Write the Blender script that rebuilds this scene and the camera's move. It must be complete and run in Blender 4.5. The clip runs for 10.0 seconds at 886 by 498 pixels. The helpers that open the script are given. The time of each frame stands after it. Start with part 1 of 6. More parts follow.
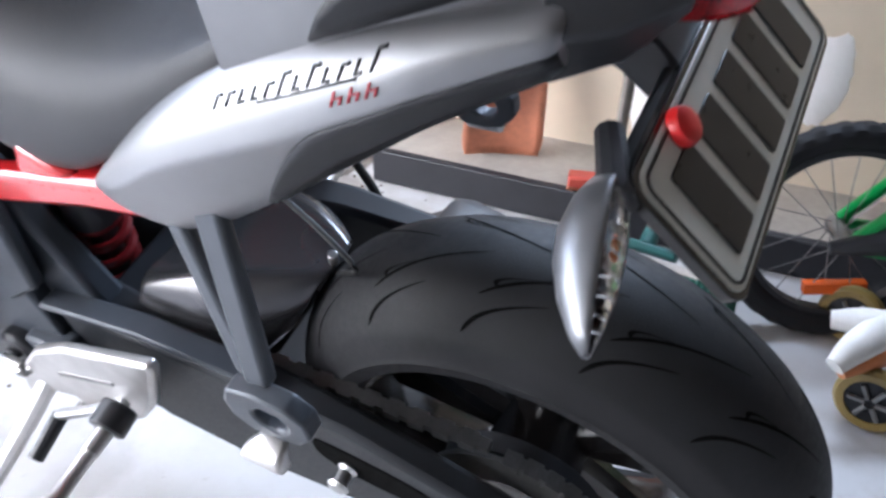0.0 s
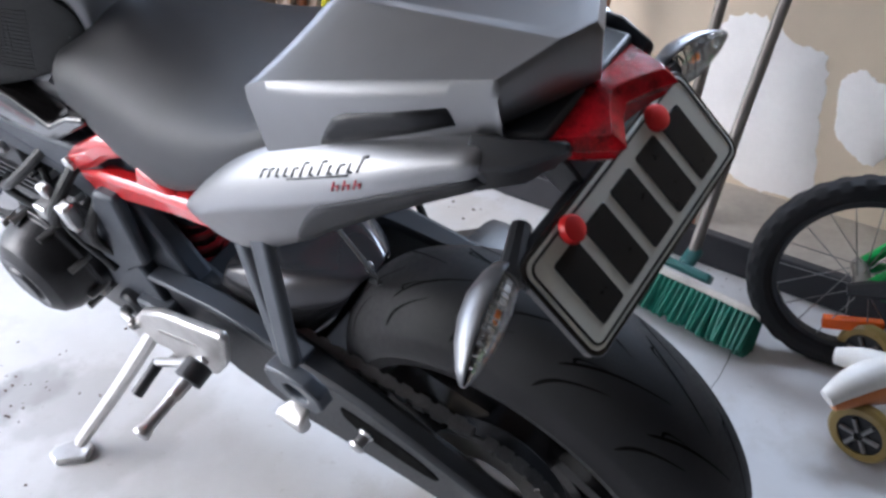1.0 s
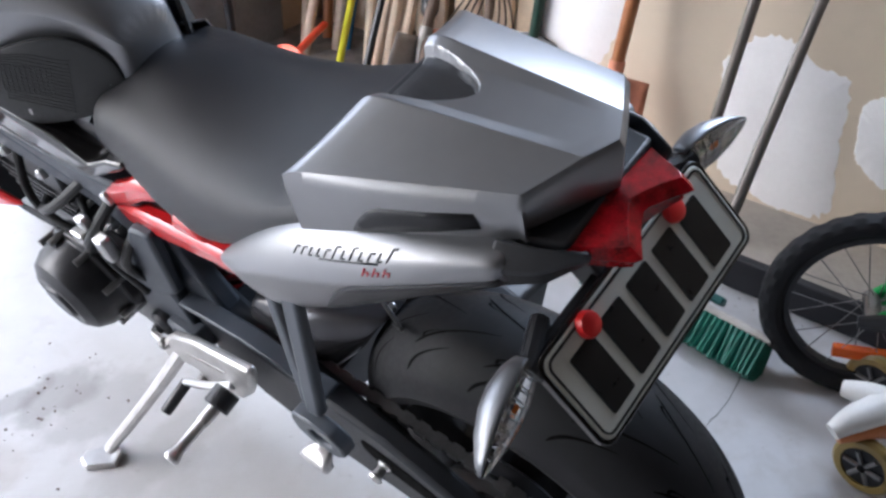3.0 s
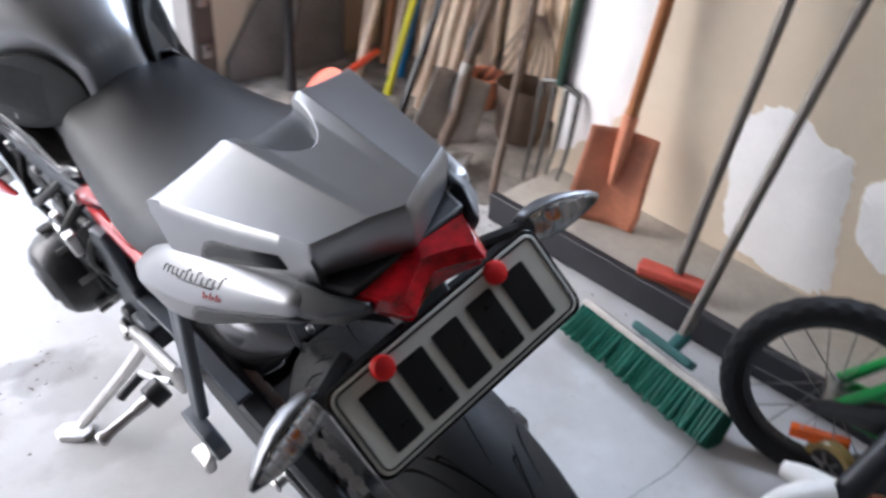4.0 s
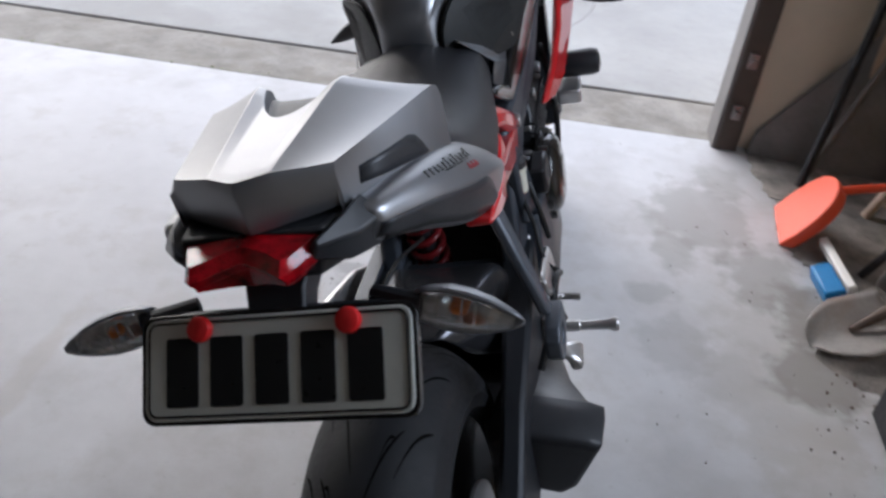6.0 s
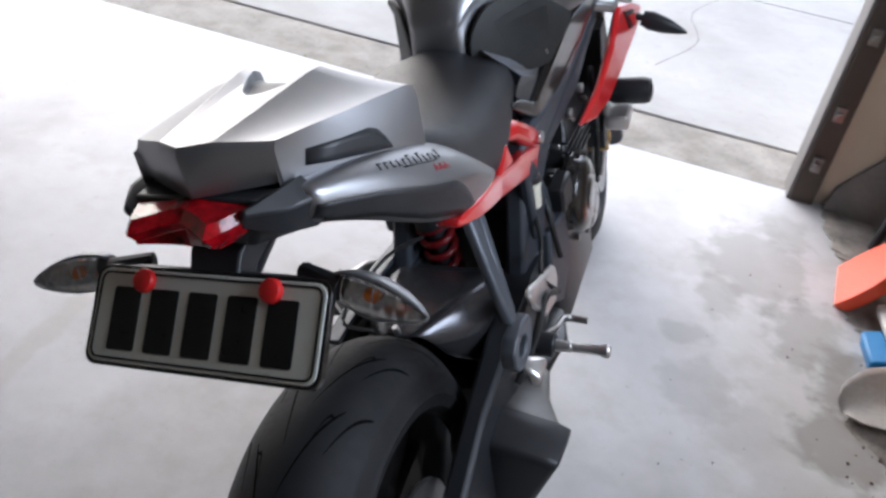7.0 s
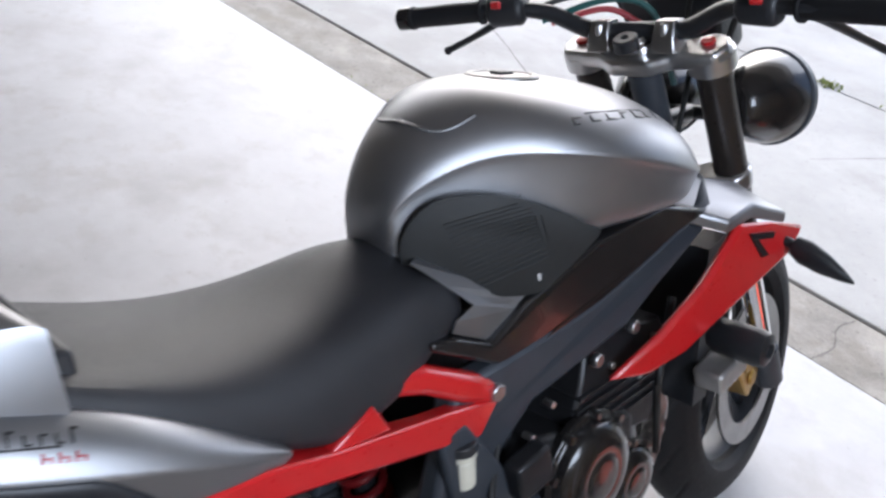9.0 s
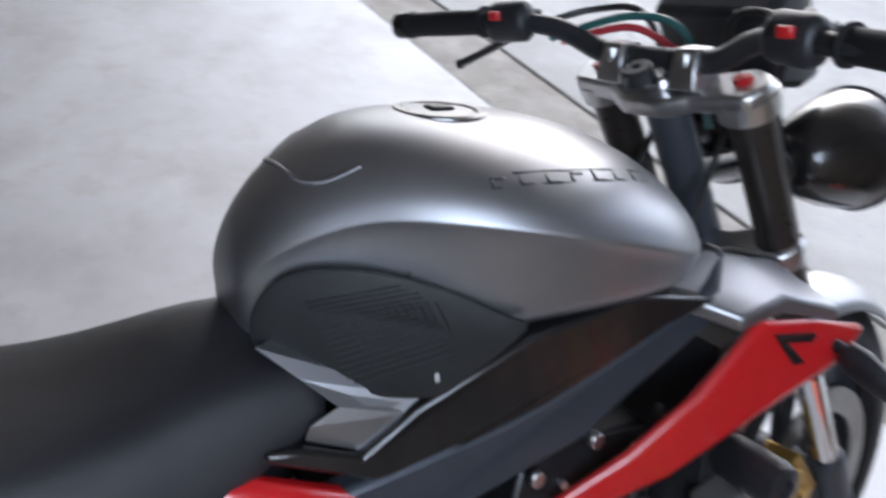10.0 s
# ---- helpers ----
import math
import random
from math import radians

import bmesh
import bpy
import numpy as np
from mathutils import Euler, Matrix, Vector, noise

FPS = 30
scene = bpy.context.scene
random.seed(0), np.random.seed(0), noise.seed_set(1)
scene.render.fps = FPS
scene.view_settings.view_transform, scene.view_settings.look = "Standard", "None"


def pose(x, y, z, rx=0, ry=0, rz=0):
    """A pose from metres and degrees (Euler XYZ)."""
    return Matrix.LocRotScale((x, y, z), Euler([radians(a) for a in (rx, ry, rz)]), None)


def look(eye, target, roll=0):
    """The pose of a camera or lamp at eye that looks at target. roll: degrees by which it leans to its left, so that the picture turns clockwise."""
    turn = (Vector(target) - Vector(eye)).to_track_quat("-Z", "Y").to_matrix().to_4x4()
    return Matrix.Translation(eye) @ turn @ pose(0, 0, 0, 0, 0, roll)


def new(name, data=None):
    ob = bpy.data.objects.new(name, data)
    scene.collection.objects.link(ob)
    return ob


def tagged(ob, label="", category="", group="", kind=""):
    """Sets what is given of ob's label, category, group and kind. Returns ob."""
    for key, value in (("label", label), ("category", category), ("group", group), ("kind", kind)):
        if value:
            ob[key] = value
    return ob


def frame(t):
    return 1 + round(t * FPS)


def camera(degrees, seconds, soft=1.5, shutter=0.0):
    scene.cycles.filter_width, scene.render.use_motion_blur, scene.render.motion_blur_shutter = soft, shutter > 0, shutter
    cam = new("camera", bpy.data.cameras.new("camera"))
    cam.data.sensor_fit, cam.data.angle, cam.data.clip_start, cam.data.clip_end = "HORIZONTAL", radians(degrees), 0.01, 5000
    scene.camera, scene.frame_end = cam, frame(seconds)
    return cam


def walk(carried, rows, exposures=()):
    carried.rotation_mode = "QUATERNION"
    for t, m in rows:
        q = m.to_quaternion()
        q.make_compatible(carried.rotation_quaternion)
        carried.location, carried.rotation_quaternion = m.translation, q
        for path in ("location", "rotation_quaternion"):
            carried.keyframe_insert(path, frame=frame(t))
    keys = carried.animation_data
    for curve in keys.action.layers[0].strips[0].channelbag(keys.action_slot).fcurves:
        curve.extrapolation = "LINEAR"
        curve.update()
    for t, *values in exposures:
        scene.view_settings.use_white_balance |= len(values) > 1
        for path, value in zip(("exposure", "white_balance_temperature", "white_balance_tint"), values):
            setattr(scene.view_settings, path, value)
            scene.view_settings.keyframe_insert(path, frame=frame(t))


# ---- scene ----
cam = camera(55.0, 10.0, soft=2.7, shutter=0.5)
ROWS = [
    (0, -0.5243, -0.4342, 0.9738, 58.02, -0.18, -64.39),
    (0.5, -0.5575, -0.5291, 1.0627, 56.94, -0.8, -57.79),
    (1, -0.5903, -0.6047, 1.1446, 55.75, -0.72, -54.82),
    (1.5, -0.5776, -0.6015, 1.1943, 53.98, -1.05, -53.49),
    (2, -0.5785, -0.5724, 1.2265, 53.99, -1.79, -53.34),
    (3.3, -0.5693, -0.5929, 1.2722, 53.1, -1.36, -52.74),
    (3.5, -0.5564, -0.6332, 1.2919, 52.74, -1.7, -51.98),
    (4, -0.4426, -0.7994, 1.3231, 54.63, -3.14, -43.6),
    (4.5, -0.3048, -0.9401, 1.3537, 55.01, -2.1, -27),
    (5, -0.1226, -0.975, 1.3425, 54.38, -3.29, -19.28),
    (5.5, 0.0275, -0.9374, 1.335, 53.74, -3.49, -6.69),
    (5.7, 0.0992, -0.9384, 1.3242, 53.95, -4.15, 0.28),
    (6.8, 0.3391, -0.9395, 1.3254, 54.53, -7.84, 15.99),
    (7, 0.3587, -0.9358, 1.3469, 53.86, -8.09, 18.22),
    (7.5, 0.3831, -0.7638, 1.3235, 53.26, -7.88, 22.22),
    (8, 0.3935, -0.6178, 1.3292, 52.34, -8.47, 26.03),
    (8.5, 0.5606, -0.4109, 1.3373, 56.38, -6.8, 36.77),
    (9, 0.602, -0.2726, 1.372, 55.23, -8.86, 45.03),
    (9.5, 0.6239, -0.0717, 1.3725, 53.91, -9.96, 46.73),
    (10, 0.6029, 0.0951, 1.3609, 52.52, -7, 57.44),
]
walk(cam, [(t, pose(x, y, z, rx, ry, rz)) for t, x, y, z, rx, ry, rz in ROWS], [(0.0, 1.78, 5330, 12), (0.5, 1.5, 5380, 12), (1.0, 1.36, 5380, 12), (1.5, 1.52, 5430, 12), (2.0, 1.28, 5430, 12), (3.5, 1.24, 5430, 12), (4.0, 1.36, 5530, 12), (4.5, 0.48, 5630, 12), (5.5, 0.2, 5630, 12), (7.0, 0.73, 5730, 12), (7.5, 0.32, 5680, 12), (8.5, 0.42, 5680, 12), (9.0, 0.6, 5730, 12), (9.5, 0.76, 5730, 12), (10.0, 0.44, 5580, 12)])

# ---- world and light ----
world = bpy.data.worlds.new("sky")
scene.world = world
world.use_nodes = True
wn = world.node_tree.nodes
sky = wn.new("ShaderNodeTexSky")
sky.sky_type, sky.sun_disc = "NISHITA", False
sky.sun_elevation, sky.sun_rotation = radians(32), radians(-41)
sky.air_density, sky.dust_density, sky.ozone_density = 1.0, 4.0, 1.5
wn["Background"].inputs["Strength"].default_value = 0.15
world.node_tree.links.new(sky.outputs["Color"], wn["Background"].inputs["Color"])

sun = new("sun", bpy.data.lights.new("sun", "SUN"))
sun.data.energy, sun.data.angle, sun.data.color = 4.1, radians(105), (1.0, 0.97, 0.93)
sun.matrix_world = look((0, 0, 0), (0.560, -0.640, -0.530))


# ---- materials ----
def mat(name, color, rough=0.5, metal=0.0, vary=0.15, scale=12.0, bump=0.0, bump_scale=200.0, coat=0.0, trans=0.0, ior=1.45, rough_vary=0.1):
    """A procedural surface: base colour with two scales of variation, and fine relief."""
    m = bpy.data.materials.new(name)
    m.use_nodes = True
    nt = m.node_tree
    b = nt.nodes["Principled BSDF"]
    b.inputs["Metallic"].default_value = metal
    b.inputs["Roughness"].default_value = rough
    b.inputs["Coat Weight"].default_value = coat
    b.inputs["Coat Roughness"].default_value = 0.08
    b.inputs["Transmission Weight"].default_value = trans
    b.inputs["IOR"].default_value = ior
    co = nt.nodes.new("ShaderNodeTexCoord")
    big = nt.nodes.new("ShaderNodeTexNoise")
    big.inputs["Scale"].default_value, big.inputs["Detail"].default_value = scale, 6.0
    fine = nt.nodes.new("ShaderNodeTexNoise")
    fine.inputs["Scale"].default_value, fine.inputs["Detail"].default_value = scale * 9, 4.0
    mix = nt.nodes.new("ShaderNodeMath")
    mix.operation = "MULTIPLY_ADD"
    mix.inputs[1].default_value = 0.4
    nt.links.new(co.outputs["Object"], big.inputs["Vector"])
    nt.links.new(co.outputs["Object"], fine.inputs["Vector"])
    nt.links.new(fine.outputs["Fac"], mix.inputs[0])
    nt.links.new(big.outputs["Fac"], mix.inputs[2])
    ramp = nt.nodes.new("ShaderNodeMapRange")
    ramp.inputs["From Min"].default_value, ramp.inputs["From Max"].default_value = 0.45, 0.95
    ramp.inputs["To Min"].default_value, ramp.inputs["To Max"].default_value = 1 - vary, 1 + vary
    nt.links.new(mix.outputs[0], ramp.inputs["Value"])
    tint = nt.nodes.new("ShaderNodeVectorMath")
    tint.operation = "SCALE"
    tint.inputs[0].default_value = color
    nt.links.new(ramp.outputs["Result"], tint.inputs["Scale"])
    nt.links.new(tint.outputs["Vector"], b.inputs["Base Color"])
    rr = nt.nodes.new("ShaderNodeMapRange")
    rr.inputs["From Min"].default_value, rr.inputs["From Max"].default_value = 0.3, 0.7
    rr.inputs["To Min"].default_value, rr.inputs["To Max"].default_value = max(rough - rough_vary * rough, 0.0), min(rough + rough_vary * rough, 1.0)
    nt.links.new(fine.outputs["Fac"], rr.inputs["Value"])
    nt.links.new(rr.outputs["Result"], b.inputs["Roughness"])
    if bump:
        n3 = nt.nodes.new("ShaderNodeTexNoise")
        n3.inputs["Scale"].default_value, n3.inputs["Detail"].default_value = bump_scale, 3.0
        nt.links.new(co.outputs["Object"], n3.inputs["Vector"])
        bp = nt.nodes.new("ShaderNodeBump")
        bp.inputs["Strength"].default_value, bp.inputs["Distance"].default_value = bump, 0.002
        nt.links.new(n3.outputs["Fac"], bp.inputs["Height"])
        nt.links.new(bp.outputs["Normal"], b.inputs["Normal"])
    return m


def stain_layer(m, color, scale, low, high, amount, seed=0.0, stretch=(1, 1, 1)):
    """Lay blotches of another colour over a surface."""
    nt = m.node_tree
    b = nt.nodes["Principled BSDF"]
    old = b.inputs["Base Color"].links[0].from_socket
    co = nt.nodes.new("ShaderNodeTexCoord")
    mp = nt.nodes.new("ShaderNodeMapping")
    mp.inputs["Location"].default_value, mp.inputs["Scale"].default_value = (seed, seed * 0.7, seed * 0.3), stretch
    n = nt.nodes.new("ShaderNodeTexNoise")
    n.inputs["Scale"].default_value, n.inputs["Detail"].default_value, n.inputs["Roughness"].default_value = scale, 7.0, 0.6
    r = nt.nodes.new("ShaderNodeMapRange")
    r.inputs["From Min"].default_value, r.inputs["From Max"].default_value = low, high
    r.inputs["To Min"].default_value, r.inputs["To Max"].default_value = 0.0, amount
    mx = nt.nodes.new("ShaderNodeMix")
    mx.data_type = "RGBA"
    mx.inputs["B"].default_value = (*color, 1)
    nt.links.new(co.outputs["Object"], mp.inputs["Vector"])
    nt.links.new(mp.outputs["Vector"], n.inputs["Vector"])
    nt.links.new(n.outputs["Fac"], r.inputs["Value"])
    nt.links.new(r.outputs["Result"], mx.inputs["Factor"])
    nt.links.new(old, mx.inputs["A"])
    nt.links.new(mx.outputs["Result"], b.inputs["Base Color"])
    return m


def spot_stain(m, spots):
    """Stains of given centre, radius and strength, with ragged edges, on a floor."""
    nt = m.node_tree
    b = nt.nodes["Principled BSDF"]
    co = nt.nodes.new("ShaderNodeTexCoord")
    n = nt.nodes.new("ShaderNodeTexNoise")
    n.inputs["Scale"].default_value, n.inputs["Detail"].default_value = 15.0, 8.0
    nt.links.new(co.outputs["Object"], n.inputs["Vector"])
    for x, y, sx, sy, color, amount in spots:
        old = b.inputs["Base Color"].links[0].from_socket
        mp = nt.nodes.new("ShaderNodeMapping")
        mp.vector_type = "TEXTURE"
        mp.inputs["Location"].default_value, mp.inputs["Scale"].default_value = (x, y, 0), (sx, sy, 1)
        nt.links.new(co.outputs["Object"], mp.inputs["Vector"])
        ln = nt.nodes.new("ShaderNodeVectorMath")
        ln.operation = "LENGTH"
        nt.links.new(mp.outputs["Vector"], ln.inputs[0])
        ad = nt.nodes.new("ShaderNodeMath")
        ad.operation = "MULTIPLY_ADD"
        ad.inputs[1].default_value = 1.6
        nt.links.new(n.outputs["Fac"], ad.inputs[0])
        nt.links.new(ln.outputs["Value"], ad.inputs[2])
        r = nt.nodes.new("ShaderNodeMapRange")
        r.inputs["From Min"].default_value, r.inputs["From Max"].default_value = 1.93, 1.50
        r.inputs["To Min"].default_value, r.inputs["To Max"].default_value = 0.0, amount
        nt.links.new(ad.outputs[0], r.inputs["Value"])
        mx = nt.nodes.new("ShaderNodeMix")
        mx.data_type = "RGBA"
        mx.inputs["B"].default_value = (*color, 1)
        nt.links.new(r.outputs["Result"], mx.inputs["Factor"])
        nt.links.new(old, mx.inputs["A"])
        nt.links.new(mx.outputs["Result"], b.inputs["Base Color"])
    return m


CONCRETE = mat("garage_concrete", (0.50, 0.50, 0.505), 0.62, vary=0.10, scale=2.2, bump=0.25, bump_scale=60)
stain_layer(CONCRETE, (0.36, 0.35, 0.34), 2.6, 0.50, 0.68, 0.6, 3.0)
stain_layer(CONCRETE, (0.40, 0.385, 0.365), 9.0, 0.54, 0.68, 0.5, 5.0)
stain_layer(CONCRETE, (0.30, 0.28, 0.26), 38, 0.66, 0.74, 0.5, 8.0)
spot_stain(CONCRETE, [
    (-0.28, 0.64, 0.10, 0.07, (0.36, 0.33, 0.30), 0.40), (-0.07, 0.71, 0.10, 0.06, (0.17, 0.16, 0.15), 0.47),
    (-0.62, 0.74, 0.13, 0.07, (0.42, 0.41, 0.40), 0.43), (-0.51, 0.48, 0.08, 0.10, (0.40, 0.37, 0.34), 0.36),
    (0.67, 0.66, 0.10, 0.12, (0.30, 0.29, 0.28), 0.43), (0.76, 0.58, 0.09, 0.10, (0.34, 0.33, 0.32), 0.36),
    (0.62, 1.20, 0.07, 0.10, (0.36, 0.35, 0.34), 0.43), (0.72, 1.25, 0.10, 0.2, (0.36, 0.35, 0.33), 0.36),
    (0.9, 0.6, 0.18, 0.35, (0.36, 0.34, 0.31), 0.43), (0.95, 0.2, 0.12, 0.3, (0.40, 0.37, 0.33), 0.36),
    (0.80, 1.27, 0.16, 0.22, (0.27, 0.26, 0.24), 0.54), (0.94, 1.0, 0.11, 0.17, (0.25, 0.24, 0.22), 0.54), (0.70, 1.08, 0.07, 0.11, (0.28, 0.27, 0.25), 0.50), (0.62, 0.86, 0.07, 0.05, (0.28, 0.27, 0.26), 0.50),
    (1.03, 0.85, 0.10, 0.14, (0.17, 0.15, 0.13), 0.58), (-0.04, 0.62, 0.13, 0.08, (0.24, 0.23, 0.22), 0.36), (0.88, 1.5, 0.08, 0.12, (0.30, 0.29, 0.27), 0.43), (-0.14, 0.76, 0.08, 0.03, (0.15, 0.14, 0.13), 0.43), (-0.03, 0.44, 0.2, 0.06, (0.32, 0.31, 0.30), 0.43),
    (1.0, 0.62, 0.12, 0.12, (0.14, 0.12, 0.10), 0.58), (-0.72, 0.15, 0.03, 0.3, (0.40, 0.37, 0.33), 0.36)])
APRON = mat("apron_concrete", (0.275, 0.255, 0.225), 0.85, vary=0.3, scale=7, bump=1.0, bump_scale=120)
stain_layer(APRON, (0.19, 0.17, 0.14), 5, 0.5, 0.62, 0.6, 1.0)
stain_layer(APRON, (0.11, 0.10, 0.09), 70, 0.60, 0.68, 0.6, 9.0)
DRIVE = mat("driveway_concrete", (0.36, 0.355, 0.34), 0.8, vary=0.14, scale=2.2, bump=0.6, bump_scale=140)
stain_layer(DRIVE, (0.25, 0.24, 0.22), 1.7, 0.5, 0.64, 0.5, 5.0)
stain_layer(DRIVE, (0.17, 0.16, 0.15), 55, 0.62, 0.70, 0.5, 2.0)
CREAM = mat("cream_wall_paint", (0.60, 0.52, 0.41), 0.7, vary=0.06, scale=3, bump=0.15, bump_scale=90)
stain_layer(CREAM, (0.45, 0.38, 0.30), 2.0, 0.55, 0.75, 0.35, 2.0)
PLASTER = mat("white_plaster", (0.82, 0.82, 0.83), 0.75, vary=0.05, scale=9, bump=0.4, bump_scale=50)
BOARD = mat("dark_unseen_wall", (0.085, 0.065, 0.05), 0.7, vary=0.15, scale=3)
CEIL = mat("ceiling_board", (0.24, 0.21, 0.185), 0.8, vary=0.05)
SOIL = mat("ledge_concrete", (0.36, 0.33, 0.29), 0.85, vary=0.2, scale=6, bump=0.7, bump_scale=70)
TAR = mat("bitumen_coating", (0.018, 0.018, 0.022), 0.55, vary=0.3, scale=10, bump=0.5, bump_scale=60)
stain_layer(TAR, (0.12, 0.115, 0.11), 9, 0.62, 0.75, 0.5, 4.0)

GRAPHITE = mat("graphite_paint", (0.29, 0.292, 0.303), 0.40, metal=0.9, vary=0.03, scale=40, bump=0.03, bump_scale=900, rough_vary=0.06)
BLACK = mat("black_plastic", (0.020, 0.021, 0.024), 0.42, vary=0.2, scale=30, bump=0.12, bump_scale=700)
GLOSS_BLACK = mat("gloss_black", (0.012, 0.011, 0.011), 0.24, vary=0.2, scale=20, coat=0.5)
FRAME = mat("frame_dark_grey", (0.045, 0.052, 0.064), 0.45, metal=0.25, vary=0.1, scale=30, bump=0.08, bump_scale=500)
STRUT = mat("strut_grey_alloy", (0.075, 0.083, 0.097), 0.42, metal=0.3, vary=0.1, scale=30, bump=0.08, bump_scale=500)
ARM = mat("swingarm_charcoal", (0.019, 0.021, 0.025), 0.5, metal=0.2, vary=0.12, scale=30, bump=0.1, bump_scale=400)
RUBBER = mat("tyre_rubber", (0.0125, 0.0127, 0.014), 0.62, vary=0.25, scale=14, bump=0.15, bump_scale=400)
RUBBER.node_tree.nodes["Principled BSDF"].inputs["Specular IOR Level"].default_value = 0.27
# near-black without sheen: painted shade of tread cuts and the swingarm opening
RECESS_SHADE = mat("recess_shade_black", (0.002, 0.002, 0.002), 0.95, vary=0.1)
RECESS_SHADE.node_tree.nodes["Principled BSDF"].inputs["Specular IOR Level"].default_value = 0.08
VINYL = mat("seat_vinyl", (0.019, 0.0192, 0.022), 0.41, vary=0.15, scale=20, bump=0.35, bump_scale=1100)
PAD = mat("knee_pad_rubber", (0.016, 0.017, 0.017), 0.6, vary=0.1, scale=20, bump=0.2, bump_scale=900)
RED = mat("red_paint", (0.52, 0.012, 0.014), 0.3, vary=0.04, scale=20, coat=0.8)
ALU = mat("brushed_aluminium", (0.58, 0.58, 0.58), 0.34, metal=1.0, vary=0.08, scale=40, bump=0.05, bump_scale=400)
SATIN_ALU = mat("satin_alloy", (0.55, 0.54, 0.53), 0.36, metal=0.85, vary=0.12, scale=40, bump=0.08, bump_scale=300)
CHROME = mat("chrome", (0.75, 0.75, 0.76), 0.09, metal=1.0, vary=0.03)
STEEL = mat("dull_steel", (0.26, 0.255, 0.25), 0.36, metal=1.0, vary=0.25, scale=25, bump=0.2, bump_scale=300)
DARK_STEEL = mat("sooty_steel", (0.12, 0.118, 0.115), 0.42, metal=0.9, vary=0.25, scale=25, bump=0.2, bump_scale=300)
ENGINE = mat("engine_black", (0.02, 0.02, 0.022), 0.35, metal=0.3, vary=0.3, scale=30, bump=0.15, bump_scale=300)
GOLD = mat("gold_caliper", (0.42, 0.26, 0.07), 0.35, metal=0.8, vary=0.15, scale=40)
SPRING = mat("red_spring", (0.14, 0.006, 0.008), 0.35, vary=0.05)
BRONZE = mat("fork_tube_brown", (0.045, 0.038, 0.034), 0.3, metal=0.5, vary=0.1)
PLATE = mat("plate_white", (0.56, 0.57, 0.52), 0.35, vary=0.06, scale=25, coat=0.2)
INK = mat("plate_black_ink", (0.012, 0.012, 0.012), 0.3, vary=0.1)
DECAL = mat("decal_black", (0.012, 0.012, 0.013), 0.3, vary=0.05)
DECAL_GREY = mat("decal_dark_grey", (0.05, 0.05, 0.053), 0.35, vary=0.1)
DECAL_RED = mat("decal_red", (0.33, 0.02, 0.03), 0.35, vary=0.05)
RED_CAP = mat("red_cap_plastic", (0.62, 0.02, 0.02), 0.35, vary=0.05)
LENS = mat("clear_lens", (0.96, 0.96, 0.96), 0.04, vary=0.01, trans=1.0, ior=1.45)
AMBER = mat("amber_bulb", (0.75, 0.18, 0.02), 0.2, vary=0.1)
# strong tone noise paints the lens's inner reflections into its red
REDLENS = mat("red_lens_painted_glints", (0.28, 0.002, 0.006), 0.17, vary=0.85, scale=45, bump=0.25, bump_scale=110)
HUGGER = mat("hugger_dark_metallic", (0.080, 0.080, 0.086), 0.22, metal=0.7, vary=0.1)
REFLECTOR = mat("silvered_reflector", (0.88, 0.88, 0.88), 0.2, metal=0.95, vary=0.05)
SHELL = mat("silver_shell_paint", (0.22, 0.225, 0.24), 0.4, metal=0.8, vary=0.03)
CABLE = mat("cable_black", (0.012, 0.012, 0.012), 0.5, vary=0.1)
BOTTLE = mat("translucent_plastic", (0.62, 0.60, 0.5), 0.4, vary=0.08)
WHITE_PLASTIC = mat("white_plastic", (0.72, 0.70, 0.66), 0.4, vary=0.08, scale=20)

WOOD = mat("weathered_wood", (0.52, 0.40, 0.30), 0.7, vary=0.3, scale=9, bump=0.4, bump_scale=90)
WOOD_ORANGE = mat("varnished_wood", (0.34, 0.135, 0.05), 0.4, vary=0.2, scale=9, bump=0.2, bump_scale=90)
WOOD_DARK = mat("dark_wood", (0.10, 0.068, 0.05), 0.65, vary=0.3, scale=8, bump=0.4, bump_scale=80)
PLYWOOD = mat("tan_plywood", (0.56, 0.42, 0.29), 0.65, vary=0.12, scale=5, bump=0.2, bump_scale=80)
WOOD_PALE = mat("pale_timber", (0.74, 0.60, 0.45), 0.7, vary=0.2, scale=7, bump=0.3, bump_scale=80)
RUST_PAINT = mat("orange_painted_steel", (0.60, 0.24, 0.14), 0.5, vary=0.2, scale=9, bump=0.25, bump_scale=120)
stain_layer(RUST_PAINT, (0.16, 0.06, 0.035), 6, 0.52, 0.72, 0.6, 2.0)
SHOVEL_STEEL = mat("worn_shovel_steel", (0.33, 0.31, 0.29), 0.55, metal=0.35, vary=0.25, scale=10, bump=0.25, bump_scale=120)
stain_layer(SHOVEL_STEEL, (0.25, 0.18, 0.14), 7, 0.5, 0.7, 0.6, 6.0)
DUSTPAN_RED = mat("red_orange_plastic", (0.72, 0.075, 0.028), 0.4, vary=0.06, scale=15)
BLUE = mat("blue_plastic", (0.01, 0.17, 0.42), 0.4, vary=0.1, scale=20)
GREEN_BRISTLE = mat("green_bristle", (0.006, 0.095, 0.062), 0.55, vary=0.3, scale=60)
TEAL = mat("teal_plastic", (0.02, 0.09, 0.085), 0.45, vary=0.15, scale=30)
YELLOW = mat("yellow_plastic", (0.60, 0.57, 0.02), 0.4, vary=0.06)
GREEN_PAINT = mat("green_bike_paint", (0.01, 0.27, 0.05), 0.3, vary=0.05, coat=0.3)
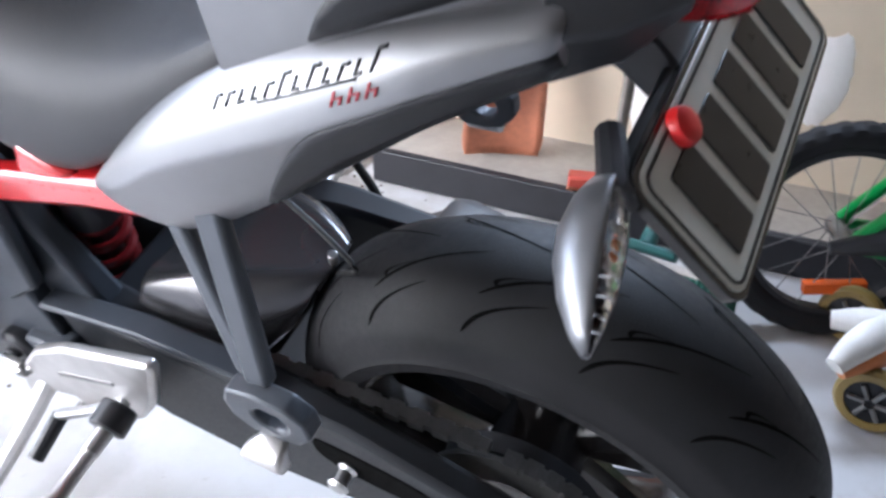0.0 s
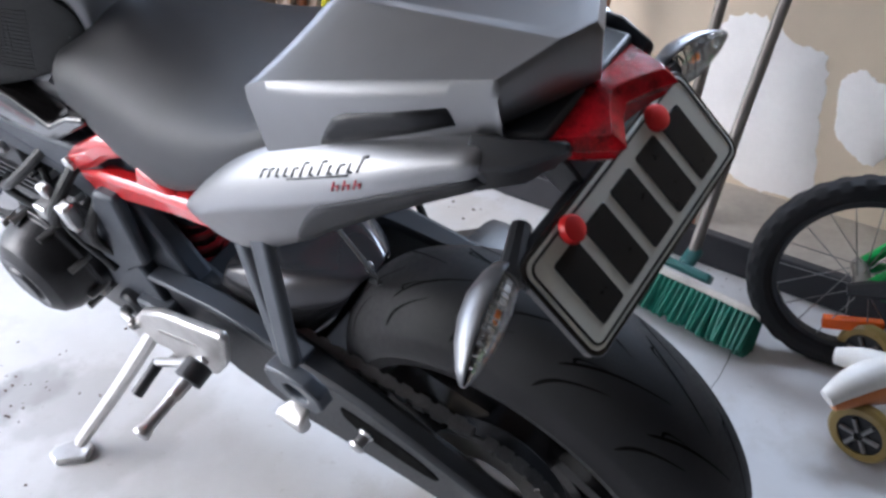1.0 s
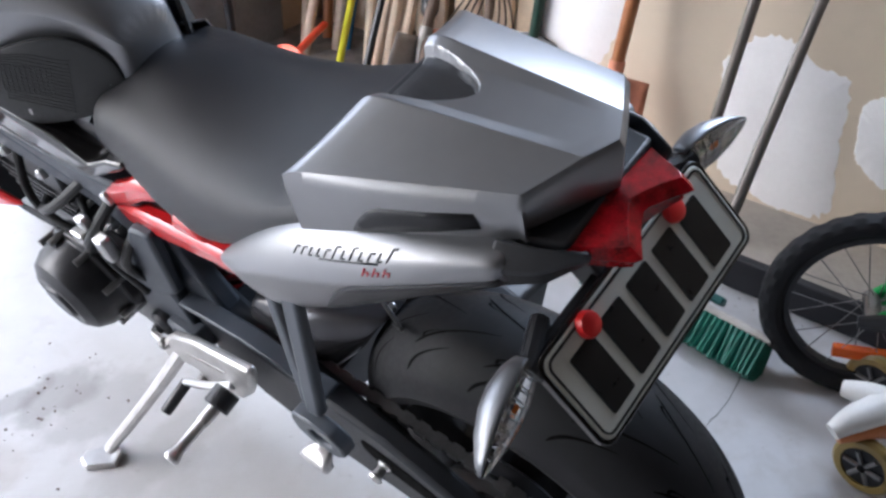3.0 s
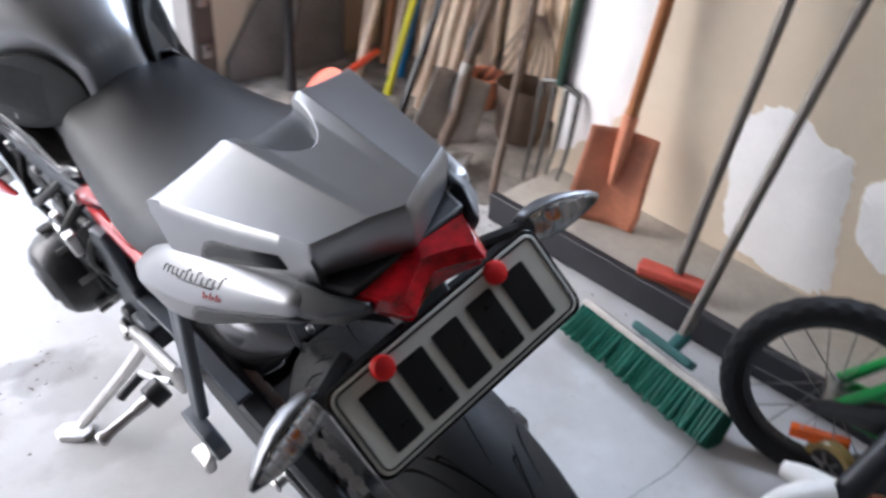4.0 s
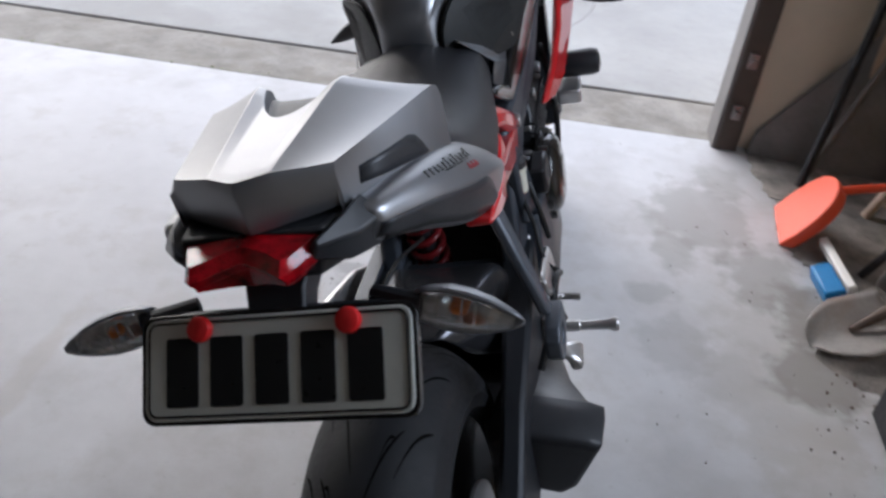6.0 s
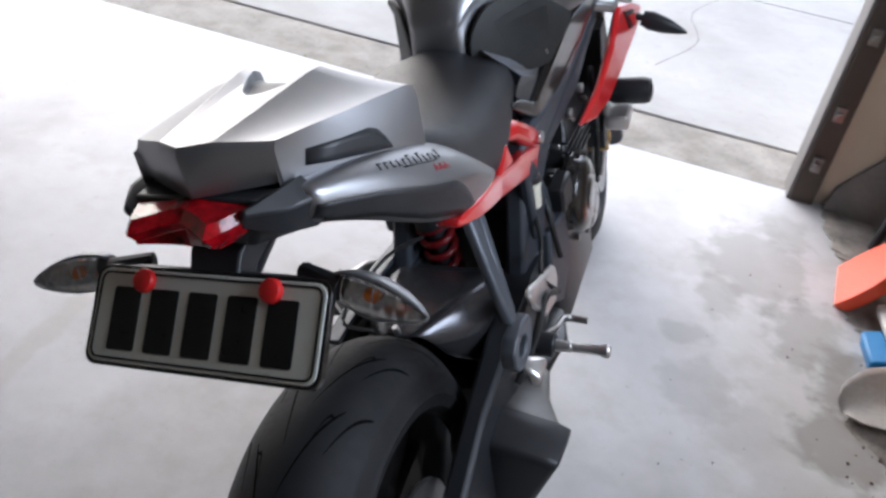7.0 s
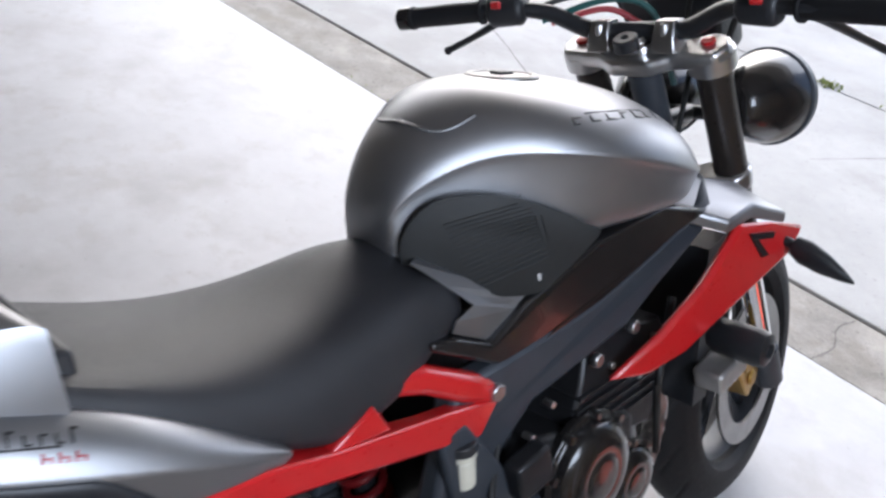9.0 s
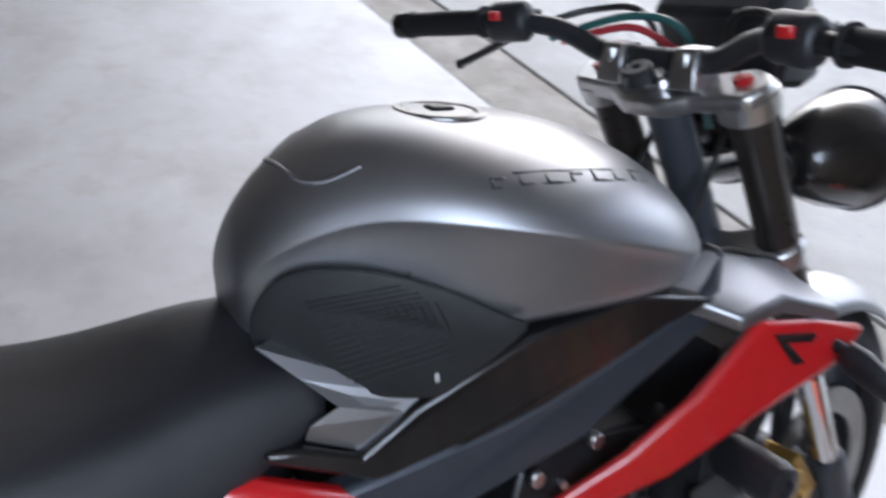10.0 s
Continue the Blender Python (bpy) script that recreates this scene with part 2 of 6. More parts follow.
DARK_GREEN = mat("dark_green_tube", (0.01, 0.035, 0.022), 0.4, vary=0.1)
ORANGE = mat("orange_reflector", (0.75, 0.12, 0.01), 0.25, vary=0.1)
PU_WHEEL = mat("amber_urethane", (0.24, 0.17, 0.05), 0.3, vary=0.1, coat=0.2)
GREY_TUBE = mat("grey_tube", (0.16, 0.145, 0.13), 0.45, metal=0.4, vary=0.15, scale=20)


# ---- modelling helpers ----
from mathutils.bvhtree import BVHTree


def part(name, bm, material, parent=None, label="", smooth=35, bevel=0.0, subsurf=0, solid=0.0):
    """Links a bmesh as one mesh object under a thing or a part."""
    bmesh.ops.recalc_face_normals(bm, faces=bm.faces)
    me = bpy.data.meshes.new(name)
    bm.to_mesh(me)
    bm.free()
    me.materials.append(material)
    ob = new(name, me)
    if smooth:
        me.shade_smooth()
        me.set_sharp_from_angle(angle=radians(smooth))
    if solid:
        md = ob.modifiers.new("thickness", "SOLIDIFY")
        md.thickness, md.offset = solid, 0.0
    if bevel:
        md = ob.modifiers.new("bevel", "BEVEL")
        md.width, md.segments, md.limit_method, md.angle_limit = bevel, 2, "ANGLE", radians(28)
    if subsurf:
        md = ob.modifiers.new("subsurf", "SUBSURF")
        md.levels = md.render_levels = subsurf
    if parent:
        ob.parent = parent
    if label:
        ob["label"] = label
    return ob


def thing(name, m, label, category, group="", kind=""):
    ob = new(name)
    ob.matrix_world = m
    return tagged(ob, label, category, group, kind)


def box(bm, lo, hi, m=None):
    """A box between two corners."""
    v = [bm.verts.new((x, y, z)) for x in (lo[0], hi[0]) for y in (lo[1], hi[1]) for z in (lo[2], hi[2])]
    for f in ((0, 1, 3, 2), (4, 6, 7, 5), (0, 4, 5, 1), (2, 3, 7, 6), (0, 2, 6, 4), (1, 5, 7, 3)):
        bm.faces.new([v[i] for i in f])
    if m:
        bmesh.ops.transform(bm, matrix=m, verts=v)
    return v


def loft(bm, rings, closed=True, caps=True):
    """Skin rings of equal count."""
    vs = [[bm.verts.new(p) for p in r] for r in rings]
    n = len(vs[0])
    for a, b in zip(vs, vs[1:]):
        for i in range(n if closed else n - 1):
            j = (i + 1) % n
            bm.faces.new((a[i], a[j], b[j], b[i]))
    if caps and closed:
        bm.faces.new(vs[0][::-1])
        bm.faces.new(vs[-1])
    return vs


def ring(center, axis, r, n=16, ref=(0, 0, 1), squash=1.0):
    """A circle of points about an axis."""
    a = Vector(axis).normalized()
    u = Vector(ref) - a * a.dot(Vector(ref))
    if u.length < 1e-4:
        u = Vector((1, 0, 0)) - a * a.x
    u.normalize()
    w = a.cross(u)
    c = Vector(center)
    return [c + (u * math.cos(2 * math.pi * i / n) + w * math.sin(2 * math.pi * i / n) * squash) * r for i in range(n)]


def rod(bm, a, b, r, r2=None, n=14):
    a, b = Vector(a), Vector(b)
    loft(bm, [ring(a, b - a, r, n), ring(b, b - a, r if r2 is None else r2, n)])


def smooth_path(pts, per=6):
    """Catmull-Rom through the points."""
    p = [Vector(q) for q in pts]
    p = [p[0] * 2 - p[1]] + p + [p[-1] * 2 - p[-2]]
    out = []
    for i in range(1, len(p) - 2):
        for k in range(per):
            t = k / per
            out.append(0.5 * ((2 * p[i]) + (p[i + 1] - p[i - 1]) * t + (2 * p[i - 1] - 5 * p[i] + 4 * p[i + 1] - p[i + 2]) * t * t + (3 * p[i] - p[i - 1] - 3 * p[i + 1] + p[i + 2]) * t ** 3))
    out.append(p[-2])
    return out


def tube(bm, pts, r, n=10, per=6):
    """A round tube along a smooth path; r may be a list, one radius a point."""
    path = smooth_path(pts, per) if len(pts) > 2 else [Vector(q) for q in pts]
    radii = [r] * len(path) if not isinstance(r, (list, tuple)) else [float(x) for x in np.interp(np.linspace(0, len(r) - 1, len(path)), range(len(r)), r)]
    rings = []
    ref = Vector((0.13, 0.21, 0.97))
    for i, p in enumerate(path):
        d = path[min(i + 1, len(path) - 1)] - path[max(i - 1, 0)]
        rings.append(ring(p, d, radii[i], n, ref))
    loft(bm, rings)


def lathe(bm, center, axis, profile, n=32, ref=(0, 0, 1), hollow=False):
    """Turn (distance along axis, radius) about the axis."""
    a, c = Vector(axis).normalized(), Vector(center)
    rings = [ring(c + a * d, a, max(r, 1e-4), n, ref) for d, r in profile]
    if hollow:
        vs = loft(bm, rings, caps=False)
        for i in range(n):
            bm.faces.new((vs[-1][i], vs[-1][(i + 1) % n], vs[0][(i + 1) % n], vs[0][i]))
    else:
        loft(bm, rings)


def prism(bm, outline, lift, shrink=0.0):
    """Outline points in space, thickened by the vector lift."""
    lift = Vector(lift)
    a = [bm.verts.new(Vector(p)) for p in outline]
    b = [bm.verts.new(Vector(p) + lift) for p in outline]
    bm.faces.new(a[::-1])
    bm.faces.new(b)
    for i in range(len(a)):
        j = (i + 1) % len(a)
        bm.faces.new((a[i], a[j], b[j], b[i]))


def lay(bm, target, way, lift=0.0006):
    """Drop the vertices of bm along way onto the finished surface of target, a little proud of it."""
    dg = bpy.context.evaluated_depsgraph_get()
    ev = target.evaluated_get(dg)
    tree = BVHTree.FromObject(ev, dg)
    way = Vector(way).normalized()
    for v in bm.verts:
        hit, normal, _, _ = tree.ray_cast(v.co - way * 0.2, way)
        if hit:
            v.co = hit - way * lift


def sheet(bm, a, b, c, d, n=3, m=2):
    """A flat patch of n by m faces between four corners."""
    a, b, c, d = (Vector(p) for p in (a, b, c, d))
    g = [[bm.verts.new(a.lerp(b, i / n).lerp(d.lerp(c, i / n), k / m)) for i in range(n + 1)] for k in range(m + 1)]
    for k in range(m):
        for i in range(n):
            bm.faces.new((g[k][i], g[k][i + 1], g[k + 1][i + 1], g[k + 1][i]))


def side(points, s=1):
    """Mirror for the other flank."""
    return [(p[0] * s, p[1], p[2]) for p in points]


# ---- the garage ----
WX = 1.385       # wall beside the tools
SLAB_Y = 1.79    # edge of the slab at the door opening

bm = bmesh.new()
box(bm, (-4.6, -4.2, -0.15), (1.95, SLAB_Y, 0.0))
tagged(part("floor", bm, CONCRETE, bevel=0.006), "pale stained concrete garage floor slab", "floor", kind="structure")

bm = bmesh.new()
box(bm, (-9, SLAB_Y + 0.006, -0.3), (9, 2.10, -0.006))
tagged(part("pavement", bm, APRON, bevel=0.006), "weathered darker concrete apron strip outside the door", "apron", kind="structure")

bm = bmesh.new()
ys = [2.112, 3.86, 6.2, 9.5]
for i in range(3):
    box(bm, (-9.0, ys[i] + 0.004, -0.3), (9.0, ys[i + 1] - 0.004, -0.005))
tagged(part("road", bm, DRIVE, bevel=0.006), "pale brushed concrete driveway with joints", "driveway", kind="structure")

bm = bmesh.new()
box(bm, (-600, -600, -0.6), (600, 600, -0.2))
GROUND = mat("garden_ground", (0.16, 0.17, 0.10), 0.9, vary=0.3, scale=0.5)
tagged(part("ground", bm, GROUND), "flat ground round the house", "ground", kind="structure")

bm = bmesh.new()
box(bm, (WX, -4.2, 0.0), (1.95, 0.56, 1.30))
box(bm, (WX, -4.2, 1.30), (1.95, -0.6, 2.6))
box(bm, (WX, 0.40, 1.30), (1.95, 0.56, 2.6))
box(bm, (WX, -0.6, 2.2), (1.95, 0.40, 2.6))
tagged(part("wall_east", bm, CREAM, bevel=0.004), "cream painted garage wall with white filler patches", "wall", kind="structure")
# added fill lamp in an unseen wall hole, brightens the bike's right side
pane = new("window_fill_lamp", bpy.data.lights.new("window_fill_lamp", "AREA"))
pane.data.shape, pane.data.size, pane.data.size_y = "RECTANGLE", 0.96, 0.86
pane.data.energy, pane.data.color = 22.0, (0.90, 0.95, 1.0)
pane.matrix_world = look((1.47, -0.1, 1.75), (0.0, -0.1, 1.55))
# made-up frame and pane round the fill lamp
window = thing("added_window_1", pose(1.58, -0.1, 1.75), "added unseen white framed window round the fill lamp", "window", kind="structure")
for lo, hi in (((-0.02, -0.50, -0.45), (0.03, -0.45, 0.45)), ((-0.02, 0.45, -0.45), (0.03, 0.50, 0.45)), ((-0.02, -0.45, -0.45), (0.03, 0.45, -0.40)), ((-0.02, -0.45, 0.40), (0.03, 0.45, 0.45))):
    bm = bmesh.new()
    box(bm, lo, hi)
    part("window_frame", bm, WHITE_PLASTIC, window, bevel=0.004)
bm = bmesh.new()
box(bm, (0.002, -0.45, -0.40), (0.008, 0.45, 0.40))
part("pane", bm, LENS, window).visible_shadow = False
bm = bmesh.new()
box(bm, (1.83, 0.56, 0.0), (2.05, SLAB_Y + 0.1, 2.6))
tagged(part("wall_recess", bm, CREAM), "cream painted recessed wall behind leaning tools", "wall", kind="structure")
bm = bmesh.new()
box(bm, (0.97, SLAB_Y - 0.02, 0.0), (2.05, SLAB_Y + 0.12, 2.6))
tagged(part("wall_north", bm, CREAM), "cream wall return beside the garage door", "wall", kind="structure")
# unseen lintel, hung low to keep high sky out of cowl and seat reflections
bm = bmesh.new()
box(bm, (-4.8, SLAB_Y - 0.04, 1.82), (0.97, SLAB_Y + 0.12, 2.6))
tagged(part("lintel", bm, CREAM), "unseen cream lintel set low to block sky reflections", "lintel", kind="structure")
bm = bmesh.new()
box(bm, (-4.8, -4.2, 0.0), (-4.6, SLAB_Y + 0.12, 2.6))
tagged(part("wall_west", bm, CREAM), "plain cream painted garage wall", "wall", kind="structure")
# unseen back wall, added dark so the tank's rear reflects little light
bm = bmesh.new()
box(bm, (-4.8, -4.4, 0.0), (2.05, -4.2, 2.6))
tagged(part("wall_south", bm, BOARD), "unseen plain brown back wall, kept dark for tank reflections", "wall", kind="structure")
bm = bmesh.new()
box(bm, (-4.8, -4.4, 2.6), (2.05, SLAB_Y + 0.12, 2.7))
tagged(part("ceiling", bm, CEIL), "plain brown boarded garage ceiling", "ceiling", kind="structure")

bm = bmesh.new()
box(bm, (1.11, -4.2, 0.0), (WX + 0.01, 0.53, 0.070))
ledge = tagged(part("ledge", bm, SOIL, bevel=0.01), "rough concrete ledge along the garage wall", "ledge", kind="structure")
bm = bmesh.new()
box(bm, (1.096, -4.2, 0.003), (1.122, 0.53, 0.086))
tagged(part("trim", bm, TAR, bevel=0.003), "black bitumen coated face of the ledge", "strip", kind="structure")


def patch(points, x, name="plaster_patch"):
    """A smear of filler on the wall, with a ragged rim and a thin body."""
    rnd = random.Random(len(points) * 7 + int(points[0][0] * 100))
    cy = sum(p[0] for p in points) / len(points)
    cz = sum(p[1] for p in points) / len(points)
    rim = smooth_path([(x, p[0], p[1]) for p in points + points[:1]], 9)[:-1]
    rim = [Vector((x, cy + (p.y - cy) * f, cz + (p.z - cz) * f)) for p in rim for f in [1 + rnd.uniform(-0.035, 0.035)]]
    bm = bmesh.new()
    inner = [Vector((x - 0.002, cy + (p.y - cy) * 0.965, cz + (p.z - cz) * 0.965)) for p in rim]
    core = [Vector((x - 0.003, cy + (p.y - cy) * 0.4, cz + (p.z - cz) * 0.4)) for p in rim]
    loft(bm, [rim, inner, core])
    return tagged(part(name, bm, PLASTER), "ragged white filler patch on cream wall", "plaster patch", "filler patches", "structure")


patch([(0.02, 0.42), (-0.05, 0.49), (-0.13, 0.50), (-0.20, 0.46), (-0.27, 0.44), (-0.29, 0.30), (-0.315, 0.12), (-0.24, 0.075), (-0.12, 0.09), (-0.03, 0.13), (0.0, 0.28)], WX)
patch([(-0.31, 0.40), (-0.35, 0.43), (-0.40, 0.41), (-0.46, 0.42), (-0.47, 0.30), (-0.43, 0.22), (-0.38, 0.23), (-0.335, 0.27), (-0.32, 0.33)], WX)
patch([(0.54, 0.12), (0.54, 0.5), (0.52, 0.9), (0.40, 1.0), (0.30, 0.8), (0.28, 0.5), (0.34, 0.32), (0.43, 0.2)], WX)

# door jamb
jamb = thing("door_jamb", pose(0.885, SLAB_Y - 0.01, 0), "dark brown steel door jamb with grey edge trim", "door jamb", kind="structure")
bm = bmesh.new()
box(bm, (0.012, -0.05, 0.0), (0.085, 0.07, 2.15))
part("post", bm, mat("jamb_brown", (0.066, 0.052, 0.043), 0.55, vary=0.2, scale=8), jamb, bevel=0.004)
bm = bmesh.new()
box(bm, (0.0, -0.045, 0.0), (0.011, 0.075, 2.15))
part("edge_trim", bm, mat("trim_grey", (0.16, 0.15, 0.145), 0.5, vary=0.15, scale=10), jamb, "pale grey edge trim", bevel=0.002)
for z in (0.12, 0.30, 0.55, 0.8):
    bm = bmesh.new()
    box(bm, (0.03, -0.064, z), (0.06, -0.05, z + 0.05))
    rod(bm, (0.045, -0.064, z + 0.025), (0.045, -0.078, z + 0.025), 0.011)
    part("bracket", bm, STEEL, jamb, "rusty track bracket", bevel=0.002)


# cracks and weeds
def crack(points, z, w):
    """A ragged dark hairline in concrete."""
    rnd = random.Random(int(abs(points[0][0]) * 1000))
    path = smooth_path([(x, y, z) for x, y in points], 9)
    bm = bmesh.new()
    l, r = [], []
    for i, p in enumerate(path):
        d = path[min(i + 1, len(path) - 1)] - path[max(i - 1, 0)]
        n = Vector((-d.y, d.x, 0)).normalized()
        p = p + n * rnd.uniform(-0.0015, 0.0015)
        h = w * rnd.uniform(0.35, 1.0) / 2
        l.append(bm.verts.new(p + n * h))
        r.append(bm.verts.new(p - n * h))
    for i in range(len(l) - 1):
        bm.faces.new((l[i], l[i + 1], r[i + 1], r[i]))
    return tagged(part("floor_crack", bm, CRACK, smooth=0), "thin dark crack in the concrete", "crack", "concrete cracks", "structure")


CRACK = mat("crack_dirt", (0.13, 0.12, 0.11), 0.95, vary=0.3, scale=60)
crack([(0.90, -0.33), (0.74, -0.345), (0.60, -0.33), (0.45, -0.34)], 0.0008, 0.0035)
crack([(0.25, 1.80), (0.27, 1.90), (0.24, 2.0), (0.26, 2.09)], -0.0048, 0.005)
crack([(-1.29, 2.47), (-1.50, 2.60), (-1.76, 2.75), (-2.1, 2.9)], -0.0042, 0.007)
crack([(0.35, 2.6), (0.5, 3.0), (0.45, 3.4), (0.62, 3.85)], -0.0042, 0.005)
crack([(-0.3, 3.0), (-0.1, 3.35), (0.1, 3.5), (0.3, 3.86)], -0.0042, 0.005)
GRASS = mat("weed_green", (0.22, 0.25, 0.07), 0.7, vary=0.4, scale=40)
rnd = random.Random(21)
bm = bmesh.new()
for cx, cy, sx, count in ((-0.61, 3.88, 0.07, 30), (0.62, 4.10, 0.14, 40), (-0.10, 3.86, 0.25, 10), (-1.7, 3.86, 0.3, 10), (-0.80, 1.80, 0.22, 18), (-1.5, 1.80, 0.3, 14)):
    for i in range(count):
        p = Vector((cx + rnd.gauss(0, sx * 0.5), cy + rnd.gauss(0, 0.012 if cy < 2 else 0.03), -0.006))
        h, a = rnd.uniform(0.008, 0.02) * (0.5 if cy < 2 else 1.3), rnd.uniform(0, 6.28)
        tip = p + Vector((math.cos(a) * h * 0.7, math.sin(a) * h * 0.7, h))
        n = Vector((-math.sin(a), math.cos(a), 0)) * (0.0025 if cy < 2 else 0.007)
        mid = p.lerp(tip, 0.55) + Vector((0, 0, h * 0.15))
        v = [bm.verts.new(q) for q in (p - n, p + n, mid + n * 0.8, tip, mid - n * 0.8)]
        bm.faces.new(v)
tagged(part("weeds", bm, GRASS, smooth=0), "small green weeds in the concrete joints", "weeds", kind="stuff")

# ---- the motorcycle: x to its right, y ahead of the rear axle, z up from the tyre line; it leans on its side stand ----
bike = thing("motorcycle", pose(0.2591, -0.2351, 0.0, 0, -17.3, -1.4), "graphite and red naked sports motorcycle leaning on side stand", "motorcycle")

# steering head and lock
HEAD, RAKE, LOCK = Vector((0, 1.085, 0.975)), radians(24.0), radians(6.5)
SAXIS = Vector((0, -math.sin(RAKE), math.cos(RAKE)))
STEER = Matrix.Translation(HEAD) @ Matrix.Rotation(LOCK, 4, SAXIS) @ Matrix.Translation(-HEAD)


def steered(ob):
    ob.data.transform(STEER)
    return ob


def tyre_mesh(bm, center, radius, width, groove, around=220, across=34):
    """A tyre with a rounded crown; groove(angle, side) gives the depth of the tread cut."""
    c = Vector(center)
    rings = []
    for i in range(around):
        a = 2 * math.pi * i / around
        row = []
        for k in range(across):
            t = -1 + 2 * k / (across - 1)
            x = t * width / 2
            crown = radius - 0.060 * abs(t) ** 2.3
            if abs(t) > 0.93:
                crown -= 0.012
            crown -= groove(a, t)
            row.append(c + Vector((x, math.cos(a) * crown, math.sin(a) * crown)))
        for t, rr, in ((0.95, radius - 0.09), (0.72, radius - 0.103), (-0.72, radius - 0.103), (-0.95, radius - 0.09)):
            row.append(c + Vector((t * width / 2, math.cos(a) * rr, math.sin(a) * rr)))
        rings.append(row)
    vs = [[bm.verts.new(p) for p in r] for r in rings]
    n = len(vs[0])
    for i in range(around):
        a, b = vs[i], vs[(i + 1) % around]
        for k in range(n):
            j = (k + 1) % n
            bm.faces.new((a[k], a[j], b[j], b[k]))


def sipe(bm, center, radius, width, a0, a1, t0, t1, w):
    """One tread cut: a thin near-black strip on the crown, its groove shade painted, tapered at both ends."""
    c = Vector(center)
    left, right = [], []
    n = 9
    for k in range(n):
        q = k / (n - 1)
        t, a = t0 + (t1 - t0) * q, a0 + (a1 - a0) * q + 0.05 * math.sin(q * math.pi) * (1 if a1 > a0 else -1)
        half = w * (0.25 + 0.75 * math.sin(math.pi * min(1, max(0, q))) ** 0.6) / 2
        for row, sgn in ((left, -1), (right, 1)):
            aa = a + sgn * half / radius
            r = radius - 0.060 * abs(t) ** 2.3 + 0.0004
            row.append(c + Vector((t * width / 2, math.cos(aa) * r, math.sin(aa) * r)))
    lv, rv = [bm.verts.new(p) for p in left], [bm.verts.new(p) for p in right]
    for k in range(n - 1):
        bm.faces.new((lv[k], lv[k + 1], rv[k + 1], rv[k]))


rear = new("rear_wheel")
rear.parent = bike
bm = bmesh.new()
tyre_mesh(bm, (0, 0, 0.300), 0.300, 0.184, lambda a, t: 0.0, 160, 40)
part("tyre", bm, RUBBER, rear, "grooved black sports tyre", smooth=40)
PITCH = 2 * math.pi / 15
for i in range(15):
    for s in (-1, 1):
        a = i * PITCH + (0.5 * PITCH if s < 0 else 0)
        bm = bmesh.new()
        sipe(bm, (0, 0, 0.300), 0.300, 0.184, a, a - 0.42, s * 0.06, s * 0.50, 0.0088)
        part("tread_cut_shade", bm, RECESS_SHADE, rear)
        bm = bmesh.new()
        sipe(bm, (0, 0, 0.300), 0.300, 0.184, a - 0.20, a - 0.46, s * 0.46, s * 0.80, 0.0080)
        part("tread_cut_shade", bm, RECESS_SHADE, rear)
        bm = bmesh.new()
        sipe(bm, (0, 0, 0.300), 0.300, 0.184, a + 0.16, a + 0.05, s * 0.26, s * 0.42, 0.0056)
        part("tread_cut_shade", bm, RECESS_SHADE, rear)
bm = bmesh.new()
lathe(bm, (0, 0, 0.300), (1, 0, 0), [(-0.075, 0.212), (-0.07, 0.196), (-0.04, 0.182), (0.04, 0.182), (0.07, 0.196), (0.075, 0.212), (0.06, 0.204), (-0.06, 0.204)], 64, (0, 1, 0), True)
for i in range(5):
    a = 2 * math.pi * i / 5 + 0.3
    for da in (-0.16, 0.16):
        p = Vector((0, math.cos(a + da * 0.4) * 0.04, 0.300 + math.sin(a + da * 0.4) * 0.04))
        q = Vector((0, math.cos(a + da) * 0.19, 0.300 + math.sin(a + da) * 0.19))
        rod(bm, p, q, 0.022, 0.017, 8)
rod(bm, (-0.09, 0, 0.300), (0.09, 0, 0.300), 0.055, n=24)
part("rim", bm, GLOSS_BLACK, rear, "black alloy rim", smooth=30)
for s in (-1, 1):
    bm = bmesh.new()
    lathe(bm, (s * 0.0752, 0, 0.300), (s, 0, 0), [(0, 0.2105), (0.0012, 0.2105), (0.0012, 0.2055), (0, 0.2055)], 72, (0, 1, 0), True)
    part("rim_tape", bm, DECAL_RED, rear, "red rim stripe")

# swingarm, chain and guard
bm = bmesh.new()
for s in (-1, 1):
    rings = []
    for f, lo, hi, l0, l1 in ((0.55, 0.33, 0.462, 0.07, 0.138), (0.44, 0.29, 0.468, 0.09, 0.147), (0.30, 0.27, 0.462, 0.105, 0.15), (0.15, 0.27, 0.440, 0.115, 0.15), (0.0, 0.260, 0.375, 0.115, 0.15), (-0.07, 0.275, 0.330, 0.118, 0.147)):
        rings.append([(s * l0, f, lo), (s * l1, f, lo), (s * l1, f, hi), (s * l0, f, hi)])
    loft(bm, rings)
box(bm, (-0.10, 0.40, 0.37), (0.10, 0.50, 0.46))
part("swingarm", bm, ARM, bike, "dark grey alloy swingarm", bevel=0.008)
for s in (-1, 1):
    bm = bmesh.new()
    rod(bm, (s * 0.148, 0.0, 0.300), (s * 0.172, 0.0, 0.300), 0.024, n=6)
    part("axle_nut", bm, STEEL, bike, "steel axle nut", bevel=0.002)
    bm = bmesh.new()
    lathe(bm, (s * 0.148, 0.159, 0.363), (s, 0, 0), [(0, 0.008), (0.006, 0.012), (0.010, 0.008), (0.022, 0.008), (0.026, 0.013), (0.030, 0.010)], 14)
    part("stand_bobbin", bm, ALU, bike, "bright paddock stand bobbin")
bm = bmesh.new()
prism(bm, [(-0.153, 0.550, 0.466), (-0.153, 0.545, 0.476), (-0.150, 0.40, 0.484), (-0.150, 0.24, 0.470), (-0.150, 0.24, 0.462), (-0.150, 0.40, 0.474)], (0.03, 0, 0))
